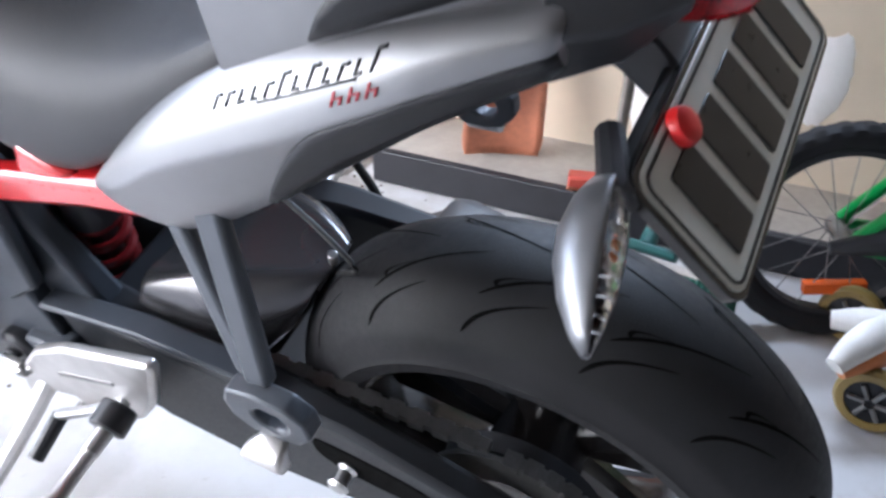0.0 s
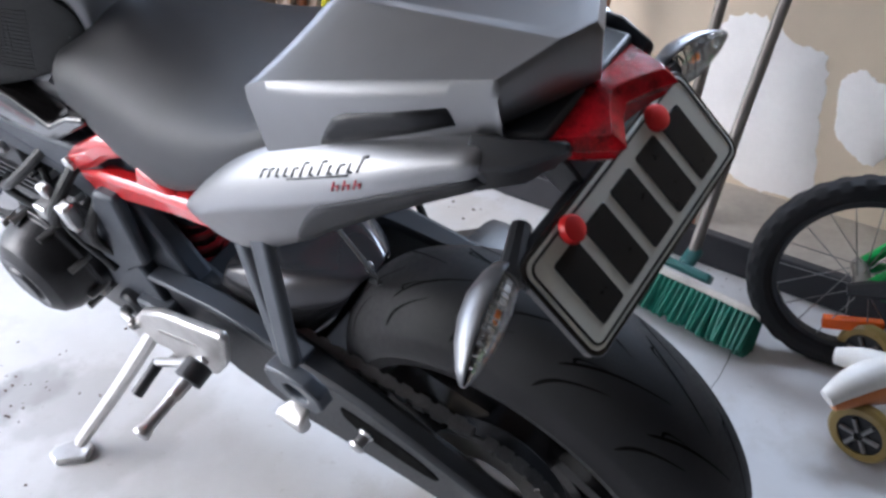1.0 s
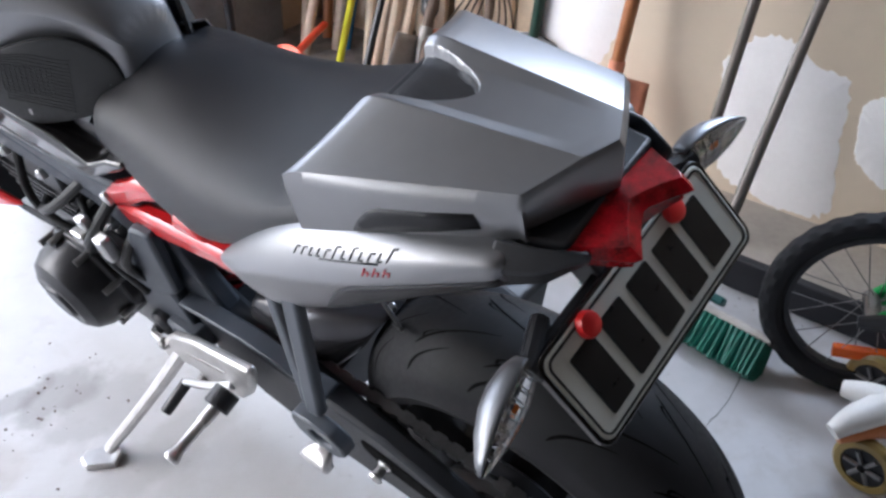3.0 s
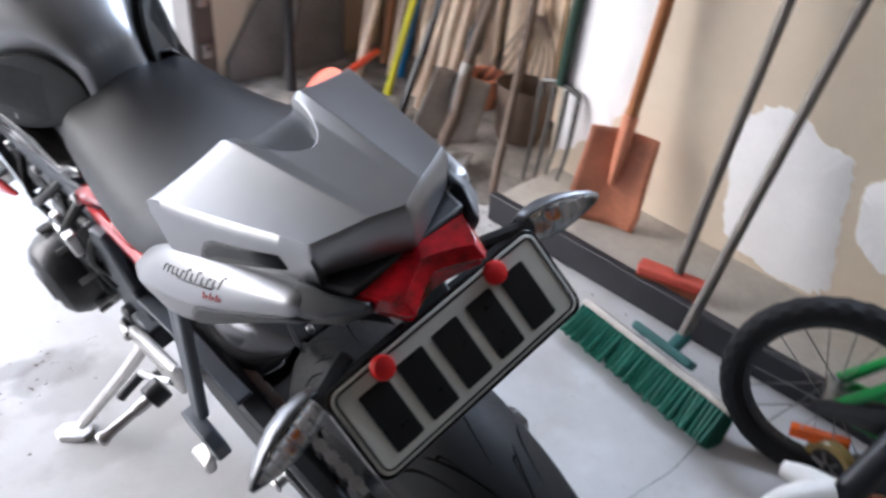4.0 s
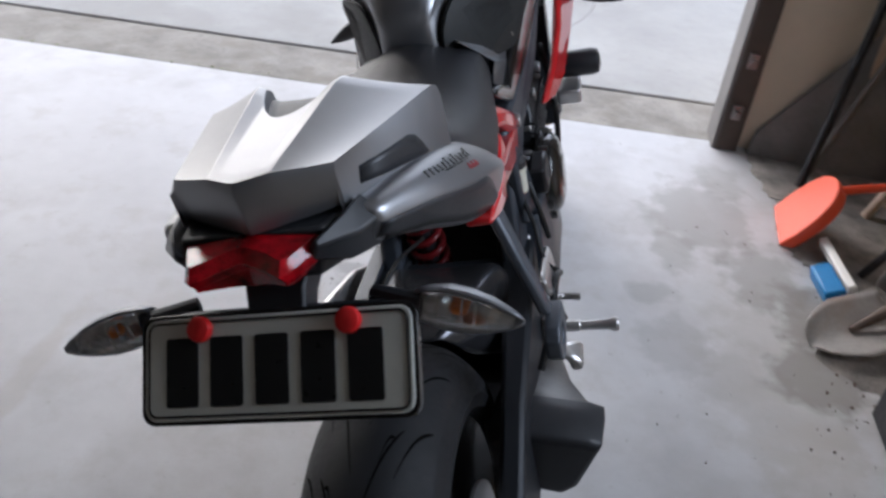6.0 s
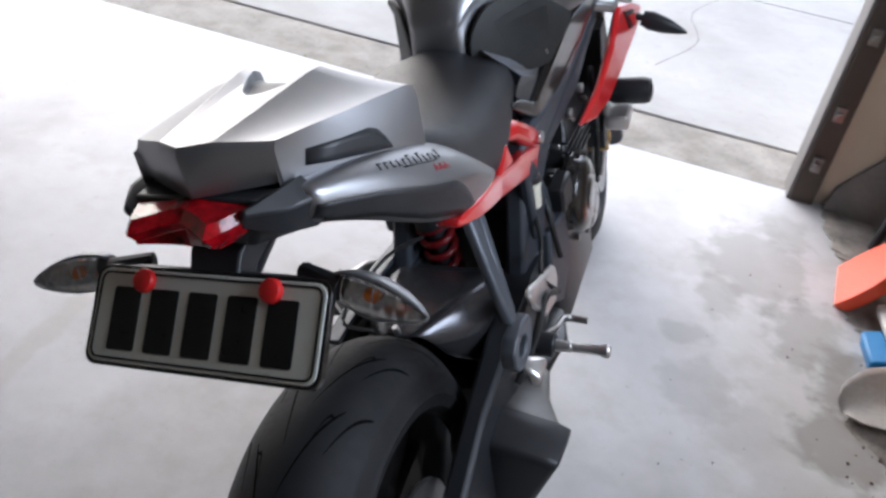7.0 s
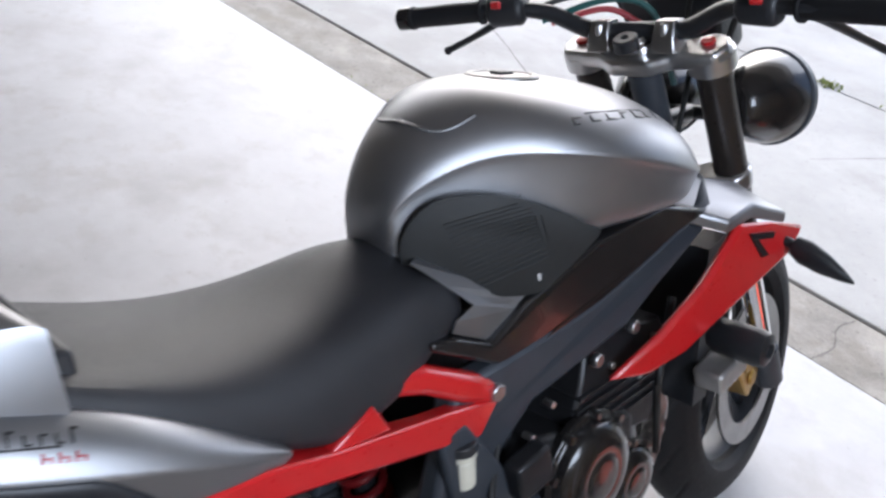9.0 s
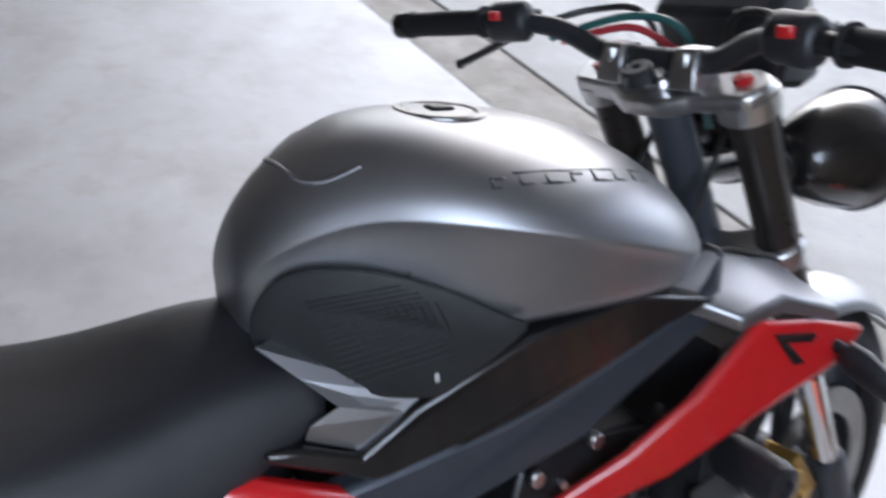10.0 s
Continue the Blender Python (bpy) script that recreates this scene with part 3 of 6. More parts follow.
part("chain_guard", bm, FRAME, bike, "dark grey chain guard rib", bevel=0.003)
# flat plate on the arm's outer face, coloured as the shade of an opening
bm = bmesh.new()
pts = [(-0.1515, 0.198, 0.392), (-0.1515, 0.180, 0.402), (-0.1515, 0.085, 0.378), (-0.1515, 0.045, 0.350), (-0.1515, 0.065, 0.334), (-0.1515, 0.150, 0.345), (-0.1515, 0.192, 0.368)]
prism(bm, smooth_path([Vector(p) for p in pts + pts[:1]], 4)[:-1], (0.003, 0, 0))
part("arm_window_shade", bm, RECESS_SHADE, bike, "near-black plate painting the shade of a swingarm opening", bevel=0.001)
bm = bmesh.new()
loft(bm, [[(-0.09, 0.56, 0.20), (0.09, 0.56, 0.20), (0.09, 0.56, 0.32), (-0.09, 0.56, 0.32)], [(-0.085, 0.36, 0.20), (0.10, 0.36, 0.20), (0.10, 0.36, 0.31), (-0.085, 0.36, 0.31)]])
part("collector_box", bm, ENGINE, bike, "black exhaust collector box", bevel=0.015)

sprocket = Vector((-0.098, 0, 0.300))
bm = bmesh.new()
for i in range(96):
    # links round the rear sprocket and along both runs
    u = i / 96
    if u < 0.36:
        f = u / 0.36
        p, d = Vector((-0.098, 0.50 - f * 0.485, 0.445 - f * 0.032)), Vector((0, -0.485, -0.032))
    elif u < 0.64:
        a = radians(92 + (u - 0.36) / 0.28 * 170)
        p, d = sprocket + Vector((0, math.cos(a), math.sin(a))) * 0.1, Vector((0, -math.sin(a), math.cos(a)))
    else:
        f = (u - 0.64) / 0.36
        p, d = Vector((-0.098, -0.012 + f * 0.51, 0.215 + f * 0.155)), Vector((0, 0.51, 0.155))
    d.normalize()
    w = 0.009 if i % 2 else 0.006
    m = Matrix.Translation(p) @ Matrix(((1, 0, 0, 0), (0, d.y, -d.z, 0), (0, d.z, d.y, 0), (0, 0, 0, 1)))
    box(bm, (-w, -0.0085, -0.0055), (w, 0.0085, 0.0055), m)
part("chain", bm, STEEL, bike, "oily steel drive chain", smooth=0)
bm = bmesh.new()
lathe(bm, sprocket, (1, 0, 0), [(-0.003, 0.097), (-0.003, 0.05), (0.003, 0.05), (0.003, 0.097)], 44, (0, 1, 0), True)
part("sprocket", bm, STEEL, bike)
bm = bmesh.new()
lathe(bm, (-0.088, 0, 0.300), (1, 0, 0), [(0.0, 0.03), (0.0, 0.088), (0.02, 0.092), (0.03, 0.07), (0.03, 0.03)], 36, (0, 1, 0), True)
part("sprocket_carrier", bm, BLACK, bike)
bm = bmesh.new()
lathe(bm, (0.085, 0, 0.300), (1, 0, 0), [(-0.0025, 0.11), (-0.0025, 0.065), (0.0025, 0.065), (0.0025, 0.11)], 48, (0, 1, 0), True)
part("brake_disc", bm, ALU, bike, "rear steel brake disc")

# hugger over the front of the rear tyre: broad glossy shoulders round a flat middle
bm = bmesh.new()
MID = [(0.220, 0.512), (0.245, 0.516), (0.280, 0.519), (0.330, 0.519), (0.380, 0.512), (0.440, 0.492)]
RIDGE = [(0.026, 0.224, 0.508), (0.042, 0.254, 0.515), (0.058, 0.290, 0.519), (0.070, 0.330, 0.519), (0.078, 0.380, 0.514), (0.085, 0.440, 0.495)]
EDGE = [(0.047, 0.238, 0.484), (0.068, 0.264, 0.478), (0.090, 0.295, 0.473), (0.105, 0.330, 0.469), (0.113, 0.380, 0.458), (0.118, 0.440, 0.440)]
SKIRT = [(0.056, 0.262, 0.446), (0.078, 0.286, 0.424), (0.100, 0.312, 0.402), (0.113, 0.345, 0.382), (0.120, 0.390, 0.362), (0.125, 0.440, 0.345)]
rings = []
for m, r, e, k in zip(MID, RIDGE, EDGE, SKIRT):
    half = [k, tuple(k[c] * 0.25 + e[c] * 0.75 for c in range(3)), e, tuple((e[c] + r[c]) / 2 + (0.003 if c == 2 else 0) for c in range(3)), r, (r[0] * 0.6, m[0], m[1] - 0.004)]
    rings.append([(-x, f, u) for x, f, u in half] + [(0, m[0], m[1] - 0.006)] + [(x, f, u) for x, f, u in reversed(half)])
loft(bm, rings, closed=False)
part("hugger", bm, HUGGER, bike, "dark glossy metallic rear hugger", solid=0.004, subsurf=2, smooth=80)
bm = bmesh.new()
rod(bm, (-0.004, 0.228, 0.508), (-0.006, 0.224, 0.524), 0.0055, n=12)
part("hugger_bolt", bm, ALU, bike, "bright hugger bolt", bevel=0.001)
bm = bmesh.new()
tube(bm, [(-0.03, 0.20, 0.53), (-0.05, 0.16, 0.58), (-0.02, 0.26, 0.62), (0.0, 0.36, 0.60)], 0.003)
part("brake_hose", bm, CABLE, bike)
# dark inner wall between the shock and the engine
bm = bmesh.new()
loft(bm, [[(-0.10, 0.640, 0.40), (0.10, 0.640, 0.40), (0.10, 0.665, 0.40), (-0.10, 0.665, 0.40)], [(-0.105, 0.615, 0.56), (0.105, 0.615, 0.56), (0.105, 0.665, 0.56), (-0.105, 0.665, 0.56)], [(-0.095, 0.590, 0.72), (0.095, 0.590, 0.72), (0.095, 0.66, 0.72), (-0.095, 0.66, 0.72)]])
part("airbox_wall", bm, BLACK, bike, "black plastic airbox wall", bevel=0.008)

# ---- tail ----
bm = bmesh.new()
STN, ACR = 150, 181
rows = []
for i in range(STN):
    v = i / (STN - 1)
    row = []
    for k in range(ACR):
        s = -1 + 2 * k / (ACR - 1)
        front = 0.100 + 0.036 * max(0.0, (abs(s) - 0.35) / 0.65)
        back = -0.122 + 0.040 * abs(s) ** 1.1
        f = front + (back - front) * v
        w = 0.131 + (0.078 - 0.131) * v
        crease = 0.941 + (0.968 - 0.941) * v
        lr = 0.36 + 0.02 * v
        ridge = 0.982 - 0.004 * v
        a = abs(s)
        if a > lr:
            q = (a - lr) / (1 - lr)
            z = ridge + (crease - ridge) * (q + 0.18 * q * (1 - q))
        else:
            dip = 0.008 * max(0.0, 1 - v / 0.93)
            z = ridge - dip * min(1.0, (lr - a) / 0.13)
            e = (s / 0.285) ** 2 + (v / 0.39) ** 2
            q = min(1.0, max(0.0, (1.06 - e) / 0.13))
            z -= 0.012 * q * q * (3 - 2 * q)
        if v < 0.16:
            z -= 0.005 * (1 - a) ** 0.7 * ((0.16 - v) / 0.16) ** 1.4
        if v < 0.08:
            z -= 0.005 * (1 - v / 0.08) ** 2
        row.append((s * w + 0.005 * v, f, z))
    wl = 0.131 + (0.078 - 0.131) * v
    fl, fr = row[0][1], row[-1][1]
    zc = row[0][2]
    lowz = 0.864 + 0.058 * v
    flare = 1.0 + 0.08 * math.sin(math.pi * min(1.0, v * 1.05))
    row = [(-wl * 0.90, fl, lowz - 0.004), (-wl * 1.015 * flare, fl, lowz), (-wl * 1.02 * (0.5 + 0.5 * flare), fl, zc - 0.012)] + row + [(wl * 1.02 * (0.5 + 0.5 * flare), fr, zc - 0.012), (wl * 1.015 * flare, fr, lowz), (wl * 0.90, fr, lowz - 0.004)]
    rows.append(row)
last = rows[-1]
flank = [i < 3 or i >= len(last) - 3 for i in range(len(last))]
rear1 = [(x * 1.005, f - 0.005, z - (0.001 if q else 0.008)) for (x, f, z), q in zip(last, flank)]
rear2 = [(x * 0.985, f - 0.001, 0.921 if q else 0.926) for (x, f, z), q in zip(last, flank)]
rear3 = [(x * 0.86, f + 0.028, 0.914) for x, f, z in last]
vs = loft(bm, [[(x, f + 0.002, 0.866) for x, f, z in rows[0]]] + rows + [rear1, rear2, rear3], closed=False)
COWL = part("seat_cowl", bm, GRAPHITE, bike, "faceted graphite pillion seat cowl", smooth=50)
# dark lining of the scoop at the cowl's front
bm = bmesh.new()
lining = []
for i in range(17):
    v = 0.015 + 0.37 * (i / 16) ** 0.7
    half = 0.272 * math.sqrt(max(0.004, 1 - (v / 0.387) ** 2))
    w = 0.131 - 0.053 * v
    lining.append([(half * (k / 6 - 1) * w + 0.005 * v, 0.100 - 0.222 * v, 1.0) for k in range(13)])
loft(bm, lining, closed=False)
lay(bm, COWL, (0, 0, -1), 0.0012)
part("scoop_lining", bm, VINYL, COWL, "dark textured scoop lining", smooth=60)
for s in (-1, 1):
    bm = bmesh.new()
    top = [(0.070, 0.893), (0.062, 0.908), (0.052, 0.921), (0.040, 0.9275), (0.0, 0.934), (-0.046, 0.943)]
    bot = [(0.068, 0.892), (0.055, 0.896), (0.040, 0.900), (0.020, 0.906), (-0.015, 0.916), (-0.051, 0.9275)]
    gv = []
    for (f0, u0), (f1, u1) in zip(top, bot):
        gv.append([bm.verts.new((s * 0.12, f0 + (f1 - f0) * k / 3, u0 + (u1 - u0) * k / 3)) for k in range(4)])
    for p, q in zip(gv, gv[1:]):
        for k in range(3):
            bm.faces.new((p[k], p[k + 1], q[k + 1], q[k]))
    lay(bm, COWL, (-s, 0, 0), 0.0008)
    part("grip_recess", bm, BLACK, COWL, "black hand hold in the cowl flank", solid=0.0012)

# flank panels
PANELS = {}
PANEL = [(0.316, (0.146, 0.730), (0.150, 0.724), (0.146, 0.718)), (0.285, (0.140, 0.762), (0.160, 0.738), (0.150, 0.700)), (0.25, (0.137, 0.795), (0.167, 0.760), (0.155, 0.696)),
         (0.21, (0.134, 0.828), (0.170, 0.790), (0.158, 0.702)), (0.16, (0.130, 0.862), (0.169, 0.812), (0.156, 0.732)), (0.08, (0.125, 0.893), (0.160, 0.842), (0.146, 0.785)),
         (0.0, (0.116, 0.912), (0.142, 0.875), (0.124, 0.838)), (-0.060, (0.101, 0.921), (0.118, 0.895), (0.100, 0.866)), (-0.084, (0.095, 0.923), (0.111, 0.902), (0.093, 0.876))]
# the right panel is cut shorter over the subframe rail
PANEL_CUT = [(0.316, (0.146, 0.742), (0.152, 0.738), (0.148, 0.733)), (0.285, (0.140, 0.768), (0.160, 0.752), (0.153, 0.733)), (0.25, (0.137, 0.797), (0.167, 0.770), (0.158, 0.738)),
             (0.21, (0.134, 0.828), (0.170, 0.792), (0.160, 0.743)), (0.16, (0.130, 0.862), (0.169, 0.812), (0.158, 0.748))] + PANEL[5:]
for s in (-1, 1):
    bm = bmesh.new()
    rings = []
    outline = PANEL if s < 0 else PANEL_CUT
    for f, (l0, u0), (l1, u1), (l2, u2) in outline:
        mid = (l0 * 0.45 + l1 * 0.55 + 0.006, u0 * 0.5 + u1 * 0.5 + 0.004)
        low = (l1 * 0.5 + l2 * 0.5, u1 * 0.5 + u2 * 0.5)
        rings.append([(s * (l0 - 0.03), f, u0 - 0.004), (s * l0, f, u0), (s * mid[0], f, mid[1]), (s * l1, f, u1), (s * low[0], f, low[1]), (s * l2, f, u2), (s * (l2 - 0.04), f, u2 + 0.006)])
    vs = loft(bm, rings)
    cl = bm.edges.layers.float.new("crease_edge")
    for a, b in zip(vs[1:], vs[2:]):
        e = bm.edges.get((a[3], b[3]))
        if e:
            e[cl] = 0.7
    PANELS[s] = part("side_panel", bm, GRAPHITE, bike, "satin graphite tail side panel", smooth=60, subsurf=3)
    # dark lower half below the crease
    bm = bmesh.new()
    gv = []
    F8 = [q[0] for q in outline[::-1]]
    begin = 0.128 if s < 0 else 0.203
    for i in range(25):
        f = begin - (begin + 0.078) * i / 24
        l1, u1, l2, u2 = (float(np.interp(f, F8, [q[j][k] for q in outline[::-1]])) for j, k in ((2, 0), (2, 1), (3, 0), (3, 1)))
        k0 = 0.02 + 0.93 * max(0.0, 1 - (begin - f) / 0.070) ** 1.5
        gv.append([bm.verts.new((s * 0.25, f, u1 + (u2 - u1) * (k0 + (0.97 - k0) * j / 5))) for j in range(6)])
    for p, q in zip(gv, gv[1:]):
        for j in range(5):
            bm.faces.new((p[j], p[j + 1], q[j + 1], q[j]))
    lay(bm, PANELS[s], (-s, 0, 0), 0.0012)
    bmesh.ops.delete(bm, geom=[v for v in bm.verts if abs(v.co.x) > 0.2], context="VERTS")
    part("lower_trim", bm, BLACK, PANELS[s], "black lower half of the tail panel", smooth=60, solid=0.002)
    # rear filler panel beside the lamp
    bm = bmesh.new()
    loft(bm, [[(s * 0.090, -0.064, 0.926), (s * 0.112, -0.066, 0.906), (s * 0.098, -0.064, 0.868), (s * 0.06, -0.062, 0.870)],
              [(s * 0.084, -0.100, 0.928), (s * 0.097, -0.104, 0.908), (s * 0.082, -0.104, 0.880), (s * 0.05, -0.100, 0.884)],
              [(s * 0.067, -0.136, 0.924), (s * 0.068, -0.138, 0.916), (s * 0.058, -0.134, 0.902), (s * 0.048, -0.128, 0.906)]])
    part("rear_filler", bm, BLACK, bike, "satin black filler between panel and tail light", bevel=0.003)


def bar_word(target, name, strokes, start, end, up, height, way, material):
    """Lettering as plain bars laid on a curved panel: strokes are (from, to, foot, head), along and across the line, 0 to 1."""
    bm = bmesh.new()
    start, end, up = Vector(start), Vector(end), Vector(up).normalized() * height
    slant = (end - start).normalized() * height * 0.3
    k = up + slant
    for p, q, v0, v1 in strokes:
        a, b = start.lerp(end, p), start.lerp(end, q)
        sheet(bm, a + k * v0, b + k * v0, b + k * v1, a + k * v1)
    lay(bm, target, way)
    return part(name, bm, material, target, smooth=30, solid=0.0008)


def script_bars(n, seed):
    """Thin upright bars with short foot or head bars, one group a letter, under one long line."""
    rnd = random.Random(seed)
    out = [(0.30, 0.86, -0.14, 0.0)]
    for i in range(n):
        x, w = i / n, 0.55 / n
        head = rnd.choice((0.72, 0.72, 1.0))
        out.append((x, x + 0.014, 0.06, head))
        y = rnd.choice((0.06, head - 0.14))
        out.append((x, x + w, y, y + 0.14))
    return out


for s in (-1, 1):
    front, back = Vector((s * 0.152, 0.138, 0.847)), Vector((s * 0.134, 0.012, 0.891))
    a, b = (front, back) if s < 0 else (back, front)
    bar_word(PANELS[s], "lettering", script_bars(12, 4), a, b, (-s * 0.3, 0, 1), 0.0125, (-s, 0, -0.25), DECAL)
    a2, b2 = a.lerp(b, 0.72) + Vector((0, 0, -0.014)), a.lerp(b, 0.97) + Vector((0, 0, -0.014))
    bar_word(PANELS[s], "red_lettering", [(x + p, x + q, v0, v1) for x in (0.0, 0.36, 0.72) for p, q, v0, v1 in ((0.0, 0.06, 0.0, 1.0), (0.0, 0.24, 0.42, 0.58), (0.18, 0.24, 0.0, 0.5))], a2, b2, (-s * 0.3, 0, 1), 0.0085, (-s, 0, -0.25), DECAL_RED)

# undertray, lamp and plate hanger
bm = bmesh.new()
loft(bm, [[(-0.10, 0.16, 0.90), (0.10, 0.16, 0.90), (0.11, 0.16, 0.80), (-0.11, 0.16, 0.80)], [(-0.10, 0.0, 0.91), (0.10, 0.0, 0.91), (0.095, 0.0, 0.845), (-0.095, 0.0, 0.845)], [(-0.07, -0.12, 0.925), (0.07, -0.12, 0.925), (0.05, -0.11, 0.868), (-0.05, -0.11, 0.868)]])
part("undertray", bm, BLACK, bike, "black plastic undertray", bevel=0.006)
bm = bmesh.new()
lamp = []
for k in range(25):
    q = -1 + k / 12
    m = abs(q)
    f = -0.148 - 0.024 * min(1.0, m / 0.62) ** 1.3 + 0.062 * max(0.0, m - 0.62) / 0.38
    top, bot = 0.924 - 0.006 * m, 0.876 + 0.022 * m
    x = q * 0.072
    lamp.append([(x, f + 0.06, top), (x, f + 0.012, top), (x, f, top - 0.010), (x, f + 0.010, top - 0.022), (x, f + 0.008, bot + 0.008), (x, f + 0.022, bot), (x, f + 0.06, bot)])
loft(bm, lamp)
part("tail_light", bm, REDLENS, bike, "glossy red tail light lens", smooth=25, bevel=0.0015)
bm = bmesh.new()
loft(bm, [[(-0.035, -0.07, 0.88), (0.035, -0.07, 0.88), (0.035, -0.03, 0.86), (-0.035, -0.03, 0.86)], [(-0.03, -0.11, 0.86), (0.03, -0.11, 0.86), (0.03, -0.085, 0.835), (-0.03, -0.085, 0.835)], [(-0.028, -0.128, 0.835), (0.028, -0.128, 0.835), (0.028, -0.12, 0.80), (-0.028, -0.12, 0.80)]])
box(bm, (-0.12, -0.126, 0.822), (0.12, -0.112, 0.842))
part("plate_bracket", bm, BLACK, bike, bevel=0.003)

# number plate: dark backing frame, pressed plate, raised bars in place of characters, two cap bolts
PL0, PLD, PLR = Vector((0, -0.1245, 0.8425)), Vector((0, -0.0650, -0.0730)), Vector((1, 0, 0))
PLN = PLR.cross(-PLD.normalized()).normalized()
if PLN.y > 0:
    PLN = -PLN


def on_plate(x, d, h):
    """A place on the plate: x across, d from 0 at the top to 1 at the foot, h out of it."""
    return PL0 + PLR * x + PLD * d + PLN * h


def rounded(x0, x1, d0, d1, r, h, n=5):
    """Rounded outline on the plate; r in metres."""
    rd = r / PLD.length
    pts = []
    for cx, cd, a0 in ((x1 - r, d0 + rd, -90), (x1 - r, d1 - rd, 0), (x0 + r, d1 - rd, 90), (x0 + r, d0 + rd, 180)):
        for k in range(n + 1):
            a = radians(a0 + 90 * k / n)
            pts.append(on_plate(cx + r * math.cos(a), cd + rd * math.sin(a), h))
    return pts


plate = new("number_plate")
plate.parent = bike
bm = bmesh.new()
prism(bm, rounded(-0.1375, 0.1375, -0.03, 1.03, 0.014, -0.006), PLN * 0.009)
part("plate_frame", bm, GLOSS_BLACK, plate, "thin black plate frame", bevel=0.001)
bm = bmesh.new()
prism(bm, rounded(-0.133, 0.133, 0.012, 0.988, 0.012, 0.0), PLN * 0.0042)
plate_face = part("plate_face", bm, PLATE, plate, "white pressed number plate", bevel=0.0012)
bm = bmesh.new()
outer, inner = rounded(-0.1295, 0.1295, 0.045, 0.955, 0.010, 0.0040), rounded(-0.1275, 0.1275, 0.066, 0.934, 0.008, 0.0040)
outer2, inner2 = [p + PLN * 0.0012 for p in outer], [p + PLN * 0.0012 for p in inner]
loft(bm, [outer, outer2, inner2, inner], caps=False)
part("plate_border", bm, INK, plate, "thin black border line", smooth=0)
for i in range(5):
    x0 = -0.112 + i * 0.0455
    bm = bmesh.new()
    prism(bm, rounded(x0 + 0.002, x0 + 0.036, 0.20, 0.86, 0.003, 0.0040), PLN * 0.0016)
    part("character_bar", bm, INK, plate, "raised black bar", bevel=0.0006)
for s in (-1, 1):
    bm = bmesh.new()
    c = on_plate(s * 0.074, 0.125, 0.004)
    lathe(bm, c, PLN, [(0.0, 0.0125), (0.004, 0.0125), (0.0075, 0.011), (0.009, 0.007), (0.0093, 0.001)], 20, (1, 0, 0))
    part("cap_bolt", bm, RED_CAP, plate, "round red plastic bolt cap")

# rear indicators
for s in (-1, 1):
    ind = new("rear_indicator")
    ind.parent = bike
    base, tip = Vector((s * 0.132, -0.117, 0.836)), Vector((s * 0.230, -0.136, 0.821))
    ax = (tip - base)
    bm = bmesh.new()
    prof = [(0.0, 0.012), (0.10, 0.0165), (0.3, 0.0205), (0.5, 0.0198), (0.7, 0.0155), (0.9, 0.0080), (1.0, 0.002)]
    ref = (0, 0.25, 1)
    axn = ax.normalized()
    up_ahead = Vector((0, 0.97, -0.10))
    fw = (up_ahead - axn * axn.dot(up_ahead)).normalized()
    sw = axn.cross(fw)
    def arc(t, r, a0, a1, n, bulge):
        c = base + ax * t
        return [c + fw * (r * math.cos(radians(a0 + (a1 - a0) * k / n)) * bulge) + sw * (r * math.sin(radians(a0 + (a1 - a0) * k / n))) for k in range(n + 1)]
    loft(bm, [arc(t, r, -98, 98, 16, 1.25) for t, r in prof], closed=False)
    part("shell", bm, SHELL, ind, "silver indicator shell", smooth=60, solid=0.002)
    bm = bmesh.new()
    loft(bm, [arc(t, r * 0.985, 92, 268, 14, 0.55) + arc(t, r * 0.985, -92, 92, 6, 0.02)[1:-1] for t, r in prof])
    ln = part("lens", bm, LENS, ind, "clear indicator lens", smooth=60)
    ln.visible_shadow = False
    bm = bmesh.new()
    for i in range(7):
        t = 0.12 + i * 0.115
        r = float(np.interp(t, [p[0] for p in prof], [p[1] for p in prof])) * 0.9
        tube(bm, [base + ax * t + sw * (r * q) - fw * (0.0012 + r * 0.35 * (1 - q * q)) for q in (-0.9, 0, 0.9)], 0.0009, 5, 4)
    part("lens_rib", bm, REFLECTOR, ind, "moulded lens ribs")
    bm = bmesh.new()
    lathe(bm, base + ax * 0.34 + Vector((0, 0.004, 0)), ax, [(0, 0.002), (0.004, 0.0045), (0.013, 0.0045), (0.016, 0.002)], 14)
    part("bulb", bm, AMBER, ind, "amber bulb")
    bm = bmesh.new()
    loft(bm, [arc(t, r * 0.93, -90, 90, 10, 1.0) for t, r in prof[:-1]], closed=False)
    part("reflector", bm, REFLECTOR, ind, "silvered reflector", smooth=60, solid=0.001)
    bm = bmesh.new()
    tube(bm, [(s * 0.09, -0.10, 0.838), base - ax * 0.02, base + ax * 0.08], [0.009, 0.011, 0.014])
    part("stalk", bm, BLACK, ind, "black rubber stalk")

# ---- seat ----
bm = bmesh.new()
